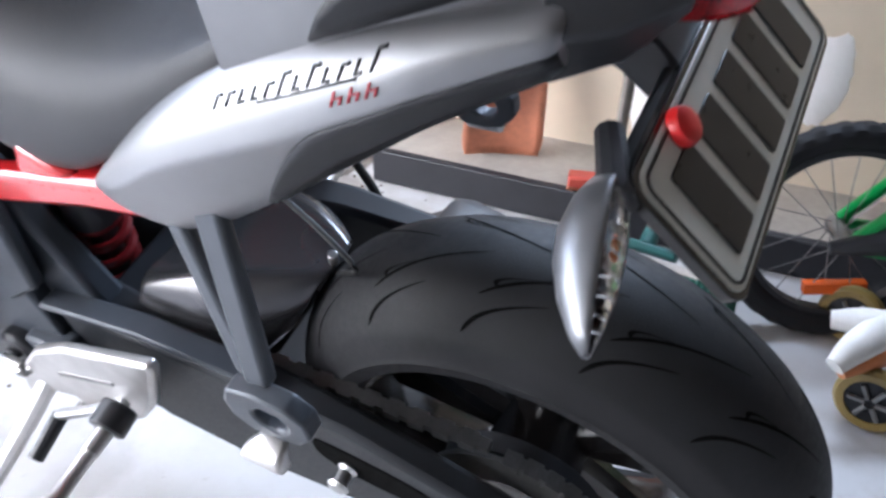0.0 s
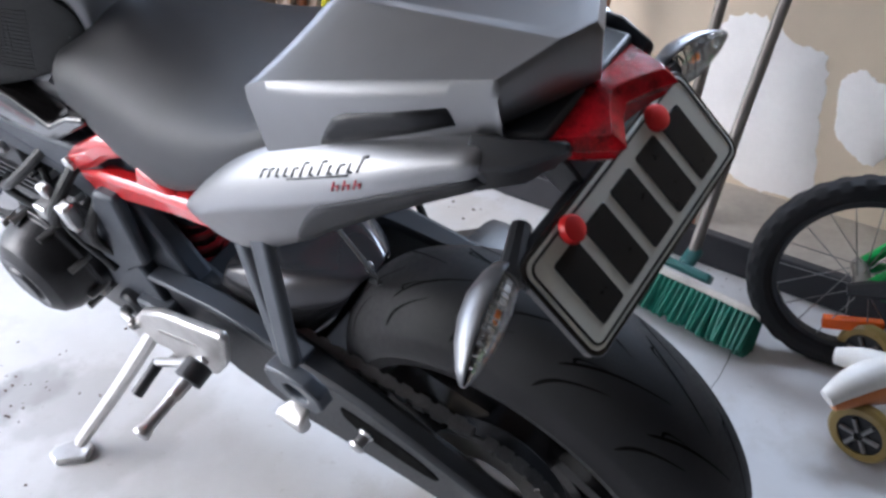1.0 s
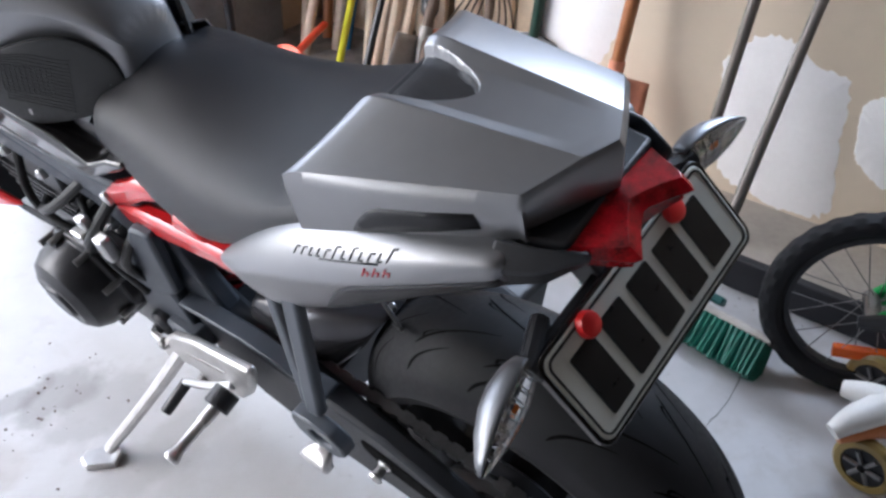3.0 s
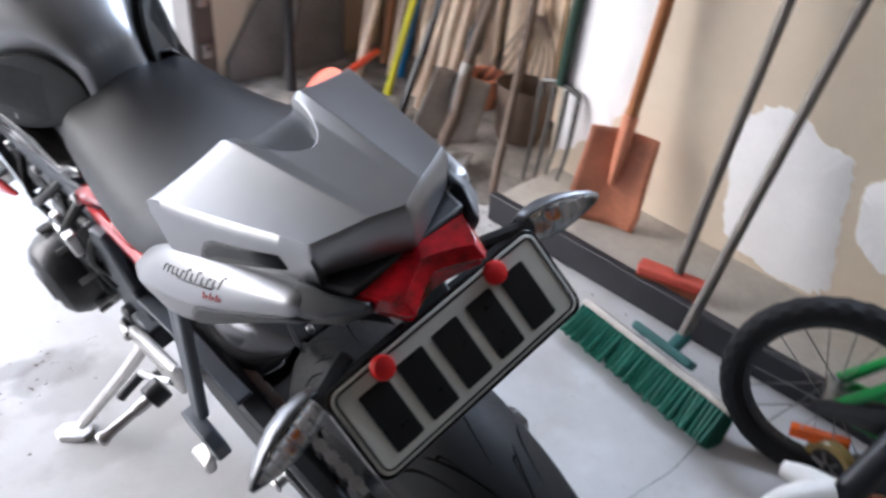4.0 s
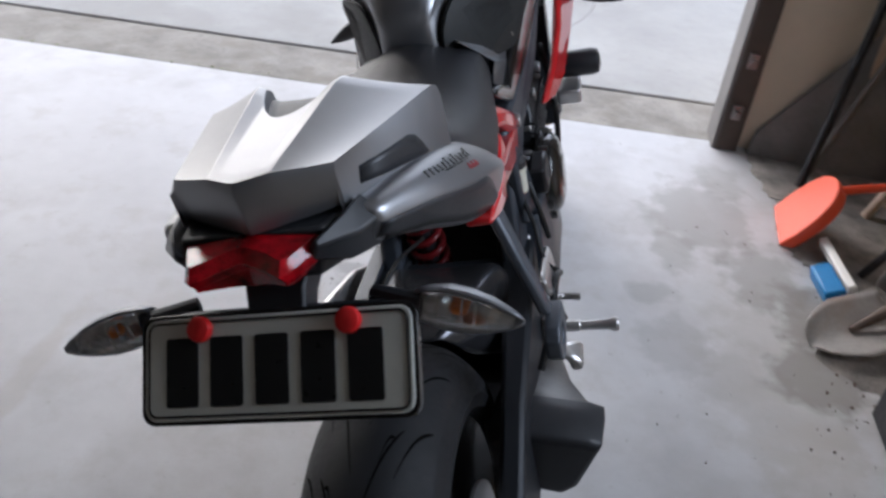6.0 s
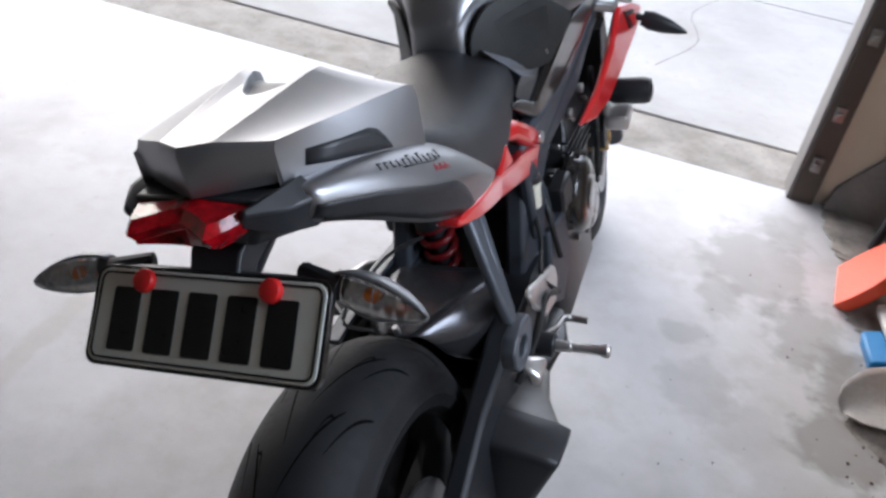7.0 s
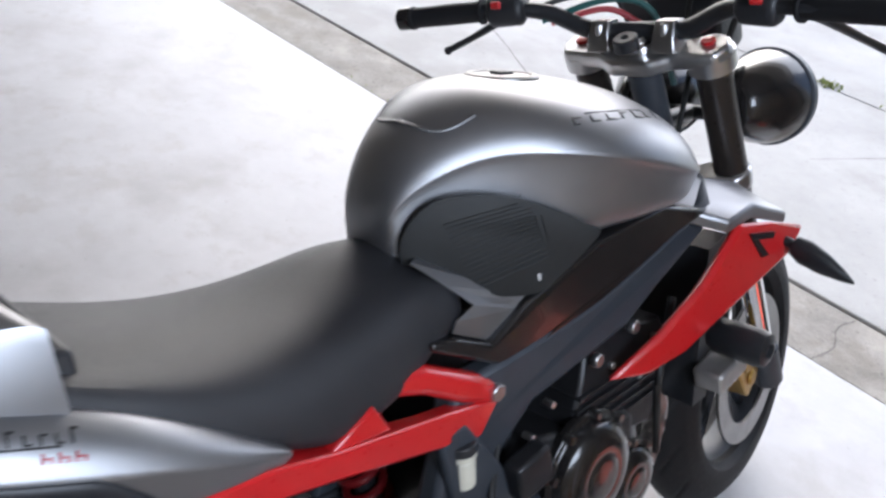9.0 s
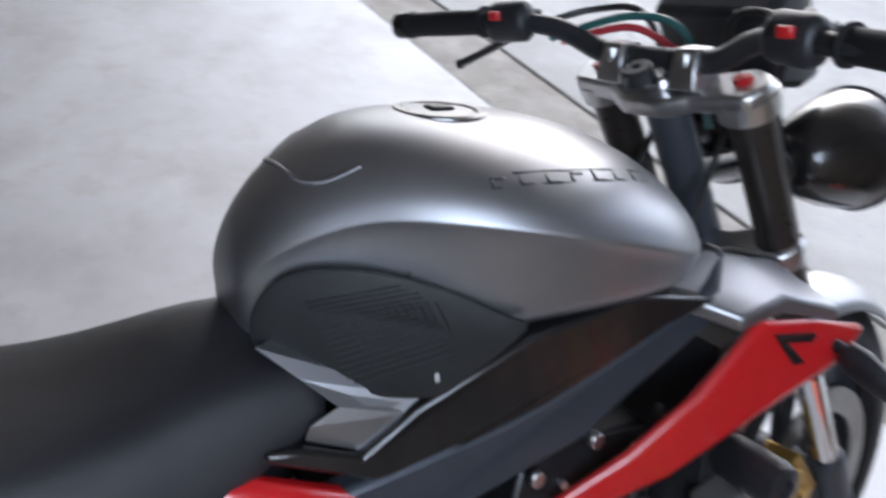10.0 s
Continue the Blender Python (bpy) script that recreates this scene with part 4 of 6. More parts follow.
SEAT = [(0.100, 0.915, 0.085, 0.900, 0.112, 0.885, 0.110, 0.868), (0.135, 0.898, 0.09, 0.886, 0.128, 0.865, 0.130, 0.845), (0.20, 0.872, 0.092, 0.862, 0.138, 0.828, 0.140, 0.808), (0.28, 0.845, 0.094, 0.836, 0.142, 0.775, 0.142, 0.748),
        (0.36, 0.835, 0.09, 0.824, 0.140, 0.752, 0.142, 0.700), (0.42, 0.838, 0.078, 0.826, 0.132, 0.755, 0.140, 0.702), (0.48, 0.850, 0.064, 0.833, 0.122, 0.773, 0.136, 0.714), (0.530, 0.852, 0.057, 0.832, 0.114, 0.785, 0.122, 0.738), (0.570, 0.84, 0.05, 0.824, 0.110, 0.785, 0.118, 0.752), (0.592, 0.825, 0.045, 0.812, 0.104, 0.782, 0.108, 0.764)]
rings = []
for f, u0, l1, u1, l2, u2, l3, u3 in SEAT:
    half = [(l1 * 0.55, u0 - (u0 - u1) * 0.3), (l1, u1), (l1 * 0.4 + l2 * 0.6 + 0.010, u1 * 0.55 + u2 * 0.45 + 0.010), (l2, u2), (l3, u3)]
    rings.append([(-l, f, u) for l, u in half[::-1]] + [(0, f, u0)] + [(l, f, u) for l, u in half] + [(l3 - 0.05, f, u3 + 0.01), (-(l3 - 0.05), f, u3 + 0.01)])
loft(bm, rings)
part("rider_seat", bm, VINYL, bike, "black vinyl rider seat", smooth=60, subsurf=2)

# ---- tank ----
TANK = [(0.530, 0.885, 0.036, 0.868, 0.040, 0.850, 0.043, 0.79), (0.545, 0.925, 0.046, 0.898, 0.048, 0.865, 0.050, 0.775), (0.580, 0.966, 0.068, 0.922, 0.068, 0.880, 0.070, 0.768), (0.638, 0.996, 0.100, 0.942, 0.100, 0.885, 0.100, 0.765),
        (0.695, 1.009, 0.144, 0.938, 0.133, 0.870, 0.132, 0.766), (0.77, 1.001, 0.182, 0.922, 0.162, 0.855, 0.155, 0.795), (0.86, 0.986, 0.196, 0.893, 0.186, 0.845, 0.172, 0.795), (0.935, 0.960, 0.193, 0.864, 0.184, 0.835, 0.166, 0.795), (0.985, 0.928, 0.172, 0.848, 0.160, 0.825, 0.146, 0.79), (1.02, 0.89, 0.135, 0.840, 0.125, 0.82, 0.115, 0.79)]
bm = bmesh.new()
rings = []
for f, ut, w, uc, wr, ur, wb, ub in TANK:
    half = [(w * 0.38, ut - (ut - uc) * 0.06), (w * 0.72, ut - (ut - uc) * 0.30), (w * 0.93, ut - (ut - uc) * 0.66), (w, uc), (w * 0.965, uc - 0.012), (wr, ur), (wb, ub)]
    rings.append([(-l, f, u) for l, u in half[::-1]] + [(0, f, ut)] + [(l, f, u) for l, u in half])
vs = loft(bm, rings)
cl = bm.edges.layers.float.new("crease_edge")
for a, b in zip(vs, vs[1:]):
    for k in (3, 11):
        e = bm.edges.get((a[k], b[k]))
        if e:
            e[cl] = 0.75
TANKOB = part("tank", bm, GRAPHITE, bike, "satin graphite fuel tank", smooth=60, subsurf=3)
bm = bmesh.new()
CAP, CAPN = Vector((0, 0.775, 0.9945)), Vector((0, 0.12, 1)).normalized()
lathe(bm, CAP, CAPN, [(-0.006, 0.049), (0.003, 0.048), (0.0048, 0.046), (0.0048, 0.039), (0.002, 0.037), (0.002, 0.001)], 44)
cap = part("filler_cap", bm, STEEL, bike, "round steel fuel filler cap", smooth=40)
bm = bmesh.new()
lathe(bm, CAP + CAPN * 0.0022, CAPN, [(0.0, 0.036), (0.0016, 0.035), (0.0022, 0.030), (0.0022, 0.001)], 40)
part("cap_disc", bm, GRAPHITE, cap, "grey cap centre", smooth=40)
bm = bmesh.new()
m = Matrix.Translation(CAP + CAPN * 0.004) @ Matrix.Rotation(radians(-7), 4, "X")
box(bm, (-0.010, -0.014, 0.0), (0.010, 0.012, 0.004), m)
part("lock_flap", bm, BLACK, cap, "black lock flap", bevel=0.003)
# raised lip round the back of the tank's crown
bm = bmesh.new()
lip = [Vector((0.078 * math.copysign(abs(math.sin(q)) ** 0.55, q), 0.80 - 0.202 * max(0.0, math.cos(q)) ** 0.42, 1.03)) for q in [-1.05 + 2.1 * k / 60 for k in range(61)]]
for a, b in zip(lip, lip[1:]):
    across = (b - a).cross(Vector((0, 0, 1))).normalized() * 0.0022
    sheet(bm, a - across, b - across, b + across, a + across)
lay(bm, TANKOB, (0, 0, -1))
part("tank_lip", bm, GRAPHITE, TANKOB, smooth=60, solid=0.0022)
for s in (-1, 1):
    a, b = Vector((s * 0.146, 0.738, 0.960)), Vector((s * 0.135, 0.935, 0.922))
    if s < 0:
        a, b = b, a
    bar_word(TANKOB, "tank_lettering", [(0.0, 0.96, 0.0, 0.12), (0.0, 0.012, 0.0, 0.8), (0.12, 0.96, 0.88, 1.0)] + script_bars(7, 9)[1:], a, b, (-s * 0.5, 0, 1), 0.015, (-s, 0, -0.6), DECAL_GREY)

for s in (-1, 1):
    # rubber pad with a fine lattice in the knee recess
    bm = bmesh.new()
    outline = [(0.044, 0.540, 0.815), (0.048, 0.540, 0.862), (0.070, 0.570, 0.900), (0.108, 0.622, 0.903), (0.135, 0.685, 0.878), (0.153, 0.742, 0.842), (0.155, 0.762, 0.824), (0.138, 0.705, 0.783), (0.125, 0.672, 0.768), (0.085, 0.590, 0.785)]
    outline = [Vector((p.x + 0.006, p.y, p.z)) if s > 0 else Vector((-p.x - 0.001, p.y + 0.010, p.z)) for p in smooth_path(outline + outline[:1], 4)[:-1]]
    c = sum(outline, Vector()) / len(outline)
    lift = Vector((s * 0.008, -0.004, 0))
    loft(bm, [outline, [p + lift * 0.7 for p in outline], [c + (p - c) * 0.93 + lift for p in outline]])
    pad = part("knee_pad", bm, PAD, bike, "black rubber knee pad with a diamond lattice", smooth=40)
    u, w = (Vector((s * 0.155, 0.762, 0.824)) - Vector((s * 0.085, 0.590, 0.785))).normalized(), Vector((s * 0.05, -0.05, 0.99)).normalized()
    n = u.cross(w) * (1 if u.cross(w).x * s > 0 else -1)
    # long shallow ribs, and short ones crossing them into a lattice
    for k in range(15):
        bm = bmesh.new()
        p = c + w * (k * 0.0062 - 0.036) + u * (0.012 - k * 0.0022)
        sheet(bm, p - u * 0.052 - w * 0.0006, p + u * 0.045 - w * 0.0006, p + u * 0.045 + w * 0.0006, p - u * 0.052 + w * 0.0006, 8, 1)
        lay(bm, pad, n * -1, 0.0005)
        part("rib", bm, PAD, pad, smooth=0, solid=0.0010)
    e = (w - u * 0.35).normalized()
    for k in range(12):
        bm = bmesh.new()
        p = c + u * (k * 0.0075 - 0.030) + w * (0.010 - k * 0.0008)
        half = 0.024
        sheet(bm, p - e * half - u * 0.0006, p - e * half + u * 0.0006, p + e * half + u * 0.0006, p + e * half - u * 0.0006, 1, 8)
        lay(bm, pad, n * -1, 0.0005)
        part("rib", bm, PAD, pad, smooth=0, solid=0.0010)
    bm = bmesh.new()
    p = Vector((s * 0.125, 0.683, 0.790))
    sheet(bm, p - u * 0.0022 - w * 0.004, p + u * 0.0022 - w * 0.004, p + u * 0.0022 + w * 0.004, p - u * 0.0022 + w * 0.004, 2, 2)
    lay(bm, pad, n * -1, 0.0006)
    part("logo_mark", bm, STEEL, pad, "tiny pale mark", smooth=0, solid=0.0006)

    # light wedge of bodywork under the pad, dark cover and frame beam
    bm = bmesh.new()
    ws = [bm.verts.new((s * x * (1.0 if s > 0 else 0.80), f + (0.0 if s > 0 else 0.03), u - (0.0 if s > 0 else 0.012))) for x, f, u in ((0.080, 0.530, 0.840), (0.130, 0.685, 0.757), (0.128, 0.653, 0.753), (0.118, 0.587, 0.779), (0.100, 0.560, 0.808), (0.122, 0.606, 0.727), (0.116, 0.553, 0.756), (0.118, 0.558, 0.770), (0.06, 0.56, 0.835), (0.085, 0.62, 0.80))]
    for q in ((0, 1, 2, 3, 4), (3, 2, 5, 6, 7), (0, 8, 9, 1)):
        bm.faces.new([ws[i] for i in q])
    part("tank_wedge", bm, GRAPHITE, bike, solid=0.002, smooth=0)
    bm = bmesh.new()
    prism(bm, side([(0.126, 0.512, 0.762), (0.130, 0.551, 0.754), (0.135, 0.599, 0.729), (0.138, 0.655, 0.760), (0.158, 0.772, 0.806), (0.172, 0.90, 0.820), (0.165, 1.03, 0.778), (0.160, 0.949, 0.764), (0.155, 0.87, 0.738), (0.148, 0.795, 0.715), (0.140, 0.697, 0.698), (0.136, 0.668, 0.690), (0.132, 0.63, 0.683), (0.126, 0.515, 0.750)], s), (-s * 0.04, 0, 0))
    part("frame_cover", bm, GLOSS_BLACK, bike, "glossy dark frame cover", bevel=0.005)
    bm = bmesh.new()
    prism(bm, side([(0.125, 0.545, 0.690), (0.136, 0.620, 0.700), (0.146, 0.759, 0.714), (0.158, 0.916, 0.758), (0.158, 1.02, 0.790), (0.125, 1.075, 0.815), (0.11, 1.09, 0.77), (0.150, 1.02, 0.745), (0.152, 0.918, 0.692), (0.148, 0.855, 0.655), (0.136, 0.669, 0.618), (0.13, 0.60, 0.56), (0.126, 0.585, 0.43), (0.124, 0.50, 0.38), (0.124, 0.47, 0.46), (0.124, 0.52, 0.60)], s), (-s * 0.035, 0, 0))
    part("frame_beam", bm, FRAME, bike, "dark grey twin spar frame beam", bevel=0.008)
    for f, u, x in ((0.865, 0.650, 0.150), (0.79, 0.628, 0.144), (0.555, 0.455, 0.126)):
        bm = bmesh.new()
        rod(bm, (s * (x - 0.006), f, u), (s * (x + 0.005), f, u), 0.010, n=12)
        part("frame_bolt", bm, ALU, bike, "bright frame bolt", bevel=0.002)

    # red subframe
    bm = bmesh.new()
    loft(bm, [[(s * 0.108, 0.626, 0.664), (s * 0.130, 0.626, 0.664), (s * 0.130, 0.624, 0.646), (s * 0.108, 0.624, 0.646)],
              [(s * 0.108, 0.616, 0.676), (s * 0.134, 0.616, 0.675), (s * 0.134, 0.606, 0.641), (s * 0.108, 0.606, 0.639)],
              [(s * 0.108, 0.56, 0.708), (s * 0.135, 0.56, 0.706), (s * 0.135, 0.550, 0.672), (s * 0.108, 0.550, 0.668)],
              [(s * 0.106, 0.50, 0.742), (s * 0.132, 0.50, 0.740), (s * 0.134, 0.495, 0.708), (s * 0.106, 0.495, 0.706)],
              [(s * 0.100, 0.44, 0.752), (s * 0.124, 0.44, 0.750), (s * 0.126, 0.44, 0.726), (s * 0.104, 0.44, 0.724)]])
    part("subframe_upper", bm, RED, bike, "red subframe arm", bevel=0.009)
    bm = bmesh.new()
    loft(bm, [[(s * 0.108, 0.61, 0.655), (s * 0.133, 0.61, 0.650), (s * 0.133, 0.575, 0.612), (s * 0.108, 0.575, 0.615)],
              [(s * 0.108, 0.50, 0.674), (s * 0.138, 0.503, 0.679), (s * 0.138, 0.492, 0.638), (s * 0.108, 0.492, 0.642)],
              [(s * 0.108, 0.36, 0.710), (s * 0.144, 0.367, 0.710), (s * 0.144, 0.353, 0.679), (s * 0.108, 0.353, 0.681)]]
         + ([[(s * 0.110, 0.27, 0.742), (s * 0.150, 0.27, 0.736), (s * 0.150, 0.26, 0.700), (s * 0.110, 0.26, 0.705)],
             [(s * 0.120, 0.185, 0.745), (s * 0.148, 0.185, 0.742), (s * 0.148, 0.18, 0.726), (s * 0.120, 0.18, 0.728)]] if s < 0 else
            [[(s * 0.110, 0.28, 0.746), (s * 0.161, 0.28, 0.744), (s * 0.159, 0.26, 0.712), (s * 0.110, 0.26, 0.715)],
             [(s * 0.120, 0.20, 0.755), (s * 0.164, 0.20, 0.757), (s * 0.163, 0.19, 0.733), (s * 0.120, 0.19, 0.735)],
             [(s * 0.130, 0.135, 0.762), (s * 0.163, 0.135, 0.766), (s * 0.162, 0.13, 0.757), (s * 0.130, 0.13, 0.755)]]))
    prism(bm, [(s * 0.139, 0.44, 0.695), (s * 0.138, 0.418, 0.736), (s * 0.142, 0.355, 0.71)], (-s * 0.02, 0, 0))
    part("subframe_lower", bm, RED, bike, "red subframe rail", bevel=0.010)
    bm = bmesh.new()
    rod(bm, (s * 0.130, 0.602, 0.664), (s * 0.141, 0.602, 0.664), 0.012, n=6)
    part("subframe_bolt", bm, ALU, bike, "bright subframe bolt", bevel=0.002)

    # pillion peg hanger: two struts and a folded peg
    hanger = new("peg_hanger")
    hanger.parent = bike
    bm = bmesh.new()
    loft(bm, [[(s * 0.136, 0.204, 0.765), (s * 0.152, 0.203, 0.765), (s * 0.151, 0.176, 0.775), (s * 0.136, 0.174, 0.775)], [(s * 0.197, 0.164, 0.605), (s * 0.212, 0.163, 0.605), (s * 0.212, 0.137, 0.610), (s * 0.197, 0.135, 0.610)]])
    loft(bm, [[(s * 0.132, 0.255, 0.735), (s * 0.146, 0.254, 0.735), (s * 0.146, 0.236, 0.738), (s * 0.132, 0.235, 0.738)], [(s * 0.194, 0.172, 0.610), (s * 0.208, 0.172, 0.610), (s * 0.208, 0.150, 0.612), (s * 0.194, 0.150, 0.612)]])
    part("strut", bm, STRUT, hanger, "dark grey alloy strut", bevel=0.005)
    bm = bmesh.new()
    hub = Vector((s * 0.212, 0.140, 0.578))
    pts = [(0.046, 0.008), (0.038, 0.026), (0.012, 0.032), (-0.022, 0.028), (-0.038, 0.014), (-0.038, -0.008), (-0.022, -0.026), (0.0, -0.031), (0.026, -0.030), (0.044, -0.014)]
    hole = [(0.017 * math.cos(math.atan2(v, u)), 0.015 * math.sin(math.atan2(v, u))) for u, v in pts]
    rings = [[hub + Vector((s * x, u, v)) for u, v in q] for x, q in ((-0.010, pts), (0.010, pts), (0.010, hole), (-0.010, hole))]
    loft(bm, rings + rings[:1], caps=False)
    bmesh.ops.remove_doubles(bm, verts=bm.verts, dist=1e-5)
    part("peg_mount", bm, STRUT, hanger, "dark grey loop shaped peg mount", bevel=0.004)
    bm = bmesh.new()
    loft(bm, [[(s * 0.212, 0.158, 0.548), (s * 0.226, 0.158, 0.546), (s * 0.228, 0.134, 0.544), (s * 0.214, 0.134, 0.546)], [(s * 0.222, 0.176, 0.534), (s * 0.240, 0.178, 0.534), (s * 0.242, 0.134, 0.532), (s * 0.224, 0.132, 0.532)], [(s * 0.224, 0.178, 0.522), (s * 0.240, 0.180, 0.522), (s * 0.242, 0.132, 0.520), (s * 0.226, 0.130, 0.520)]])
    part("peg", bm, SATIN_ALU, hanger, "folded alloy pillion peg", bevel=0.005)

# shock absorber with red spring
shock = new("rear_shock")
shock.parent = bike
a, b = Vector((-0.048, 0.502, 0.590)), Vector((-0.050, 0.566, 0.325))
bm = bmesh.new()
rod(bm, a, b, 0.017)
rod(bm, a, a + (b - a) * 0.2, 0.034, n=20)
part("damper", bm, BLACK, shock)
bm = bmesh.new()
d = (b - a).normalized()
e1 = Vector((1, 0, 0))
e2 = d.cross(e1)
coil = [a + (b - a) * (0.16 + 0.72 * i / 90) + (e1 * math.cos(i / 90 * 2 * math.pi * 6) + e2 * math.sin(i / 90 * 2 * math.pi * 6)) * 0.029 for i in range(91)]
tube(bm, coil, 0.0065, 8, 1)
part("spring", bm, SPRING, shock, "red coil spring")

# ---- engine ----
engine = new("engine")
engine.parent = bike
bm = bmesh.new()
loft(bm, [[(-0.13, 0.62, 0.28), (0.13, 0.62, 0.28), (0.13, 0.62, 0.52), (-0.13, 0.62, 0.52)], [(-0.15, 0.66, 0.24), (0.15, 0.66, 0.24), (0.14, 0.66, 0.56), (-0.14, 0.66, 0.56)], [(-0.15, 0.88, 0.26), (0.15, 0.88, 0.26), (0.15, 0.86, 0.52), (-0.15, 0.86, 0.52)], [(-0.12, 0.95, 0.32), (0.12, 0.95, 0.32), (0.12, 0.92, 0.48), (-0.12, 0.92, 0.48)]])
part("crankcase", bm, ENGINE, engine, "black engine crankcase", bevel=0.012)
bm = bmesh.new()
loft(bm, [[(-0.14, 0.72, 0.50), (0.14, 0.72, 0.50), (0.14, 0.93, 0.46), (-0.14, 0.93, 0.46)], [(-0.14, 0.76, 0.60), (0.14, 0.76, 0.60), (0.14, 0.98, 0.57), (-0.14, 0.98, 0.57)], [(-0.125, 0.79, 0.655), (0.125, 0.79, 0.655), (0.125, 0.97, 0.62), (-0.125, 0.97, 0.62)]])
part("cylinder_block", bm, ENGINE, engine, "black cylinder block", bevel=0.006)
for i in range(5):
    u = 0.512 + i * 0.017
    bm = bmesh.new()
    box(bm, (-0.146, 0.728 + i * 0.006, u), (0.146, 0.95 + i * 0.005, u + 0.005))
    part("cooling_fin", bm, ENGINE, engine, bevel=0.001)
for s, cf, cu, r, th in ((1, 0.755, 0.475, 0.080, 0.045), (-1, 0.775, 0.425, 0.088, 0.108), (1, 0.86, 0.40, 0.055, 0.03)):
    bm = bmesh.new()
    lathe(bm, (s * 0.14, cf, cu), (s, 0, 0), [(0, r * 1.1), (th * 0.30, r * 1.1), (th * 0.34, r), (th * 0.65, r * 0.95), (th * 0.85, r * 0.82), (th * 0.96, r * 0.6), (th * 0.93, r * 0.42), (th, r * 0.36), (th, 0.001)], 40)
    part("engine_cover", bm, GLOSS_BLACK if s > 0 else ENGINE, engine, "black round engine cover", bevel=0.002)
    for i in range(9):
        q = 2 * math.pi * i / 9
        bm = bmesh.new()
        rod(bm, (s * (0.14 + th * 0.2), cf + math.cos(q) * r * 1.06, cu + math.sin(q) * r * 1.06), (s * (0.14 + th * 0.55), cf + math.cos(q) * r * 1.06, cu + math.sin(q) * r * 1.06), 0.006, n=8)
        part("cover_bolt", bm, STEEL, engine)
for f, u in ((0.66, 0.57), (0.70, 0.60), (0.76, 0.58), (0.83, 0.60), (0.62, 0.52), (0.90, 0.55), (0.94, 0.60)):
    for s in (-1, 1):
        bm = bmesh.new()
        rod(bm, (s * 0.125, f, u), (s * 0.143, f, u), 0.0052, n=10)
        part("engine_bolt", bm, ALU, engine, "small steel engine bolt", bevel=0.001)
# lower bracket plates behind the engine
for s in (-1, 1):
    bm = bmesh.new()
    prism(bm, side([(0.150, 0.505, 0.650), (0.154, 0.548, 0.648), (0.160, 0.600, 0.565), (0.162, 0.632, 0.485), (0.158, 0.585, 0.470), (0.152, 0.530, 0.505)], s if s < 0 else 0.9), (-s * 0.02, 0, 0))
    part("pivot_plate", bm, FRAME, bike, "dark grey upper pivot plate", bevel=0.006)
    bm = bmesh.new()
    prism(bm, side([(0.150, 0.56, 0.50), (0.155, 0.66, 0.49), (0.16, 0.67, 0.40), (0.155, 0.60, 0.33), (0.150, 0.54, 0.36)], s), (-s * 0.03, 0, 0))
    part("pivot_plate", bm, FRAME, bike, "dark grey swingarm pivot plate", bevel=0.006)
    bm = bmesh.new()
    prism(bm, side([(0.168, 0.60, 0.565), (0.170, 0.66, 0.575), (0.172, 0.67, 0.52), (0.168, 0.61, 0.51)], s), (-s * 0.03, 0, 0))
    part("sensor_cover", bm, ENGINE, bike, bevel=0.006)

# exhaust: downpipes, link and a stubby silencer low on the right
bm = bmesh.new()
for x in (-0.09, 0.0, 0.09):
    tube(bm, [(x, 0.96, 0.50), (x, 1.03, 0.42), (x * 0.9, 0.98, 0.28), (x * 0.6 + 0.03, 0.80, 0.22), (0.06, 0.6, 0.23)], 0.019)
part("exhaust_header", bm, STEEL, bike, "heat tinted steel downpipes")
exhaust = new("silencer")
exhaust.parent = bike


def exhaust_ring(f, cx, cu, sx, su):
    pts = [(-1.0, 0.7), (-0.2, 1.0), (0.75, 0.72), (1.0, 0.55), (0.45, -0.75), (0.15, -1.0), (-0.75, -0.6), (-1.0, 0.0)]
    return [(cx - 0.011 + x * sx, f, cu + z * su) for x, z in pts]


bm = bmesh.new()
loft(bm, [exhaust_ring(0.40, 0.140, 0.295, 0.046, 0.052), exhaust_ring(0.31, 0.155, 0.306, 0.054, 0.060), exhaust_ring(0.215, 0.172, 0.322, 0.082, 0.071)])
part("silencer_body", bm, DARK_STEEL, exhaust, "dull steel silencer body", bevel=0.006)
bm = bmesh.new()
loft(bm, [exhaust_ring(0.62, 0.11, 0.27, 0.05, 0.04), exhaust_ring(0.50, 0.135, 0.29, 0.06, 0.05), exhaust_ring(0.398, 0.139, 0.294, 0.042, 0.048)])
part("link_pipe", bm, ENGINE, exhaust, "dark exhaust link pipe", bevel=0.006)
bm = bmesh.new()
loft(bm, [exhaust_ring(0.222, 0.174, 0.325, 0.091, 0.074), exhaust_ring(0.195, 0.176, 0.327, 0.090, 0.074), exhaust_ring(0.150, 0.178, 0.325, 0.083, 0.064), exhaust_ring(0.143, 0.178, 0.325, 0.074, 0.056)])
part("end_cap", bm, BLACK, exhaust, "black silencer end cap", bevel=0.004)

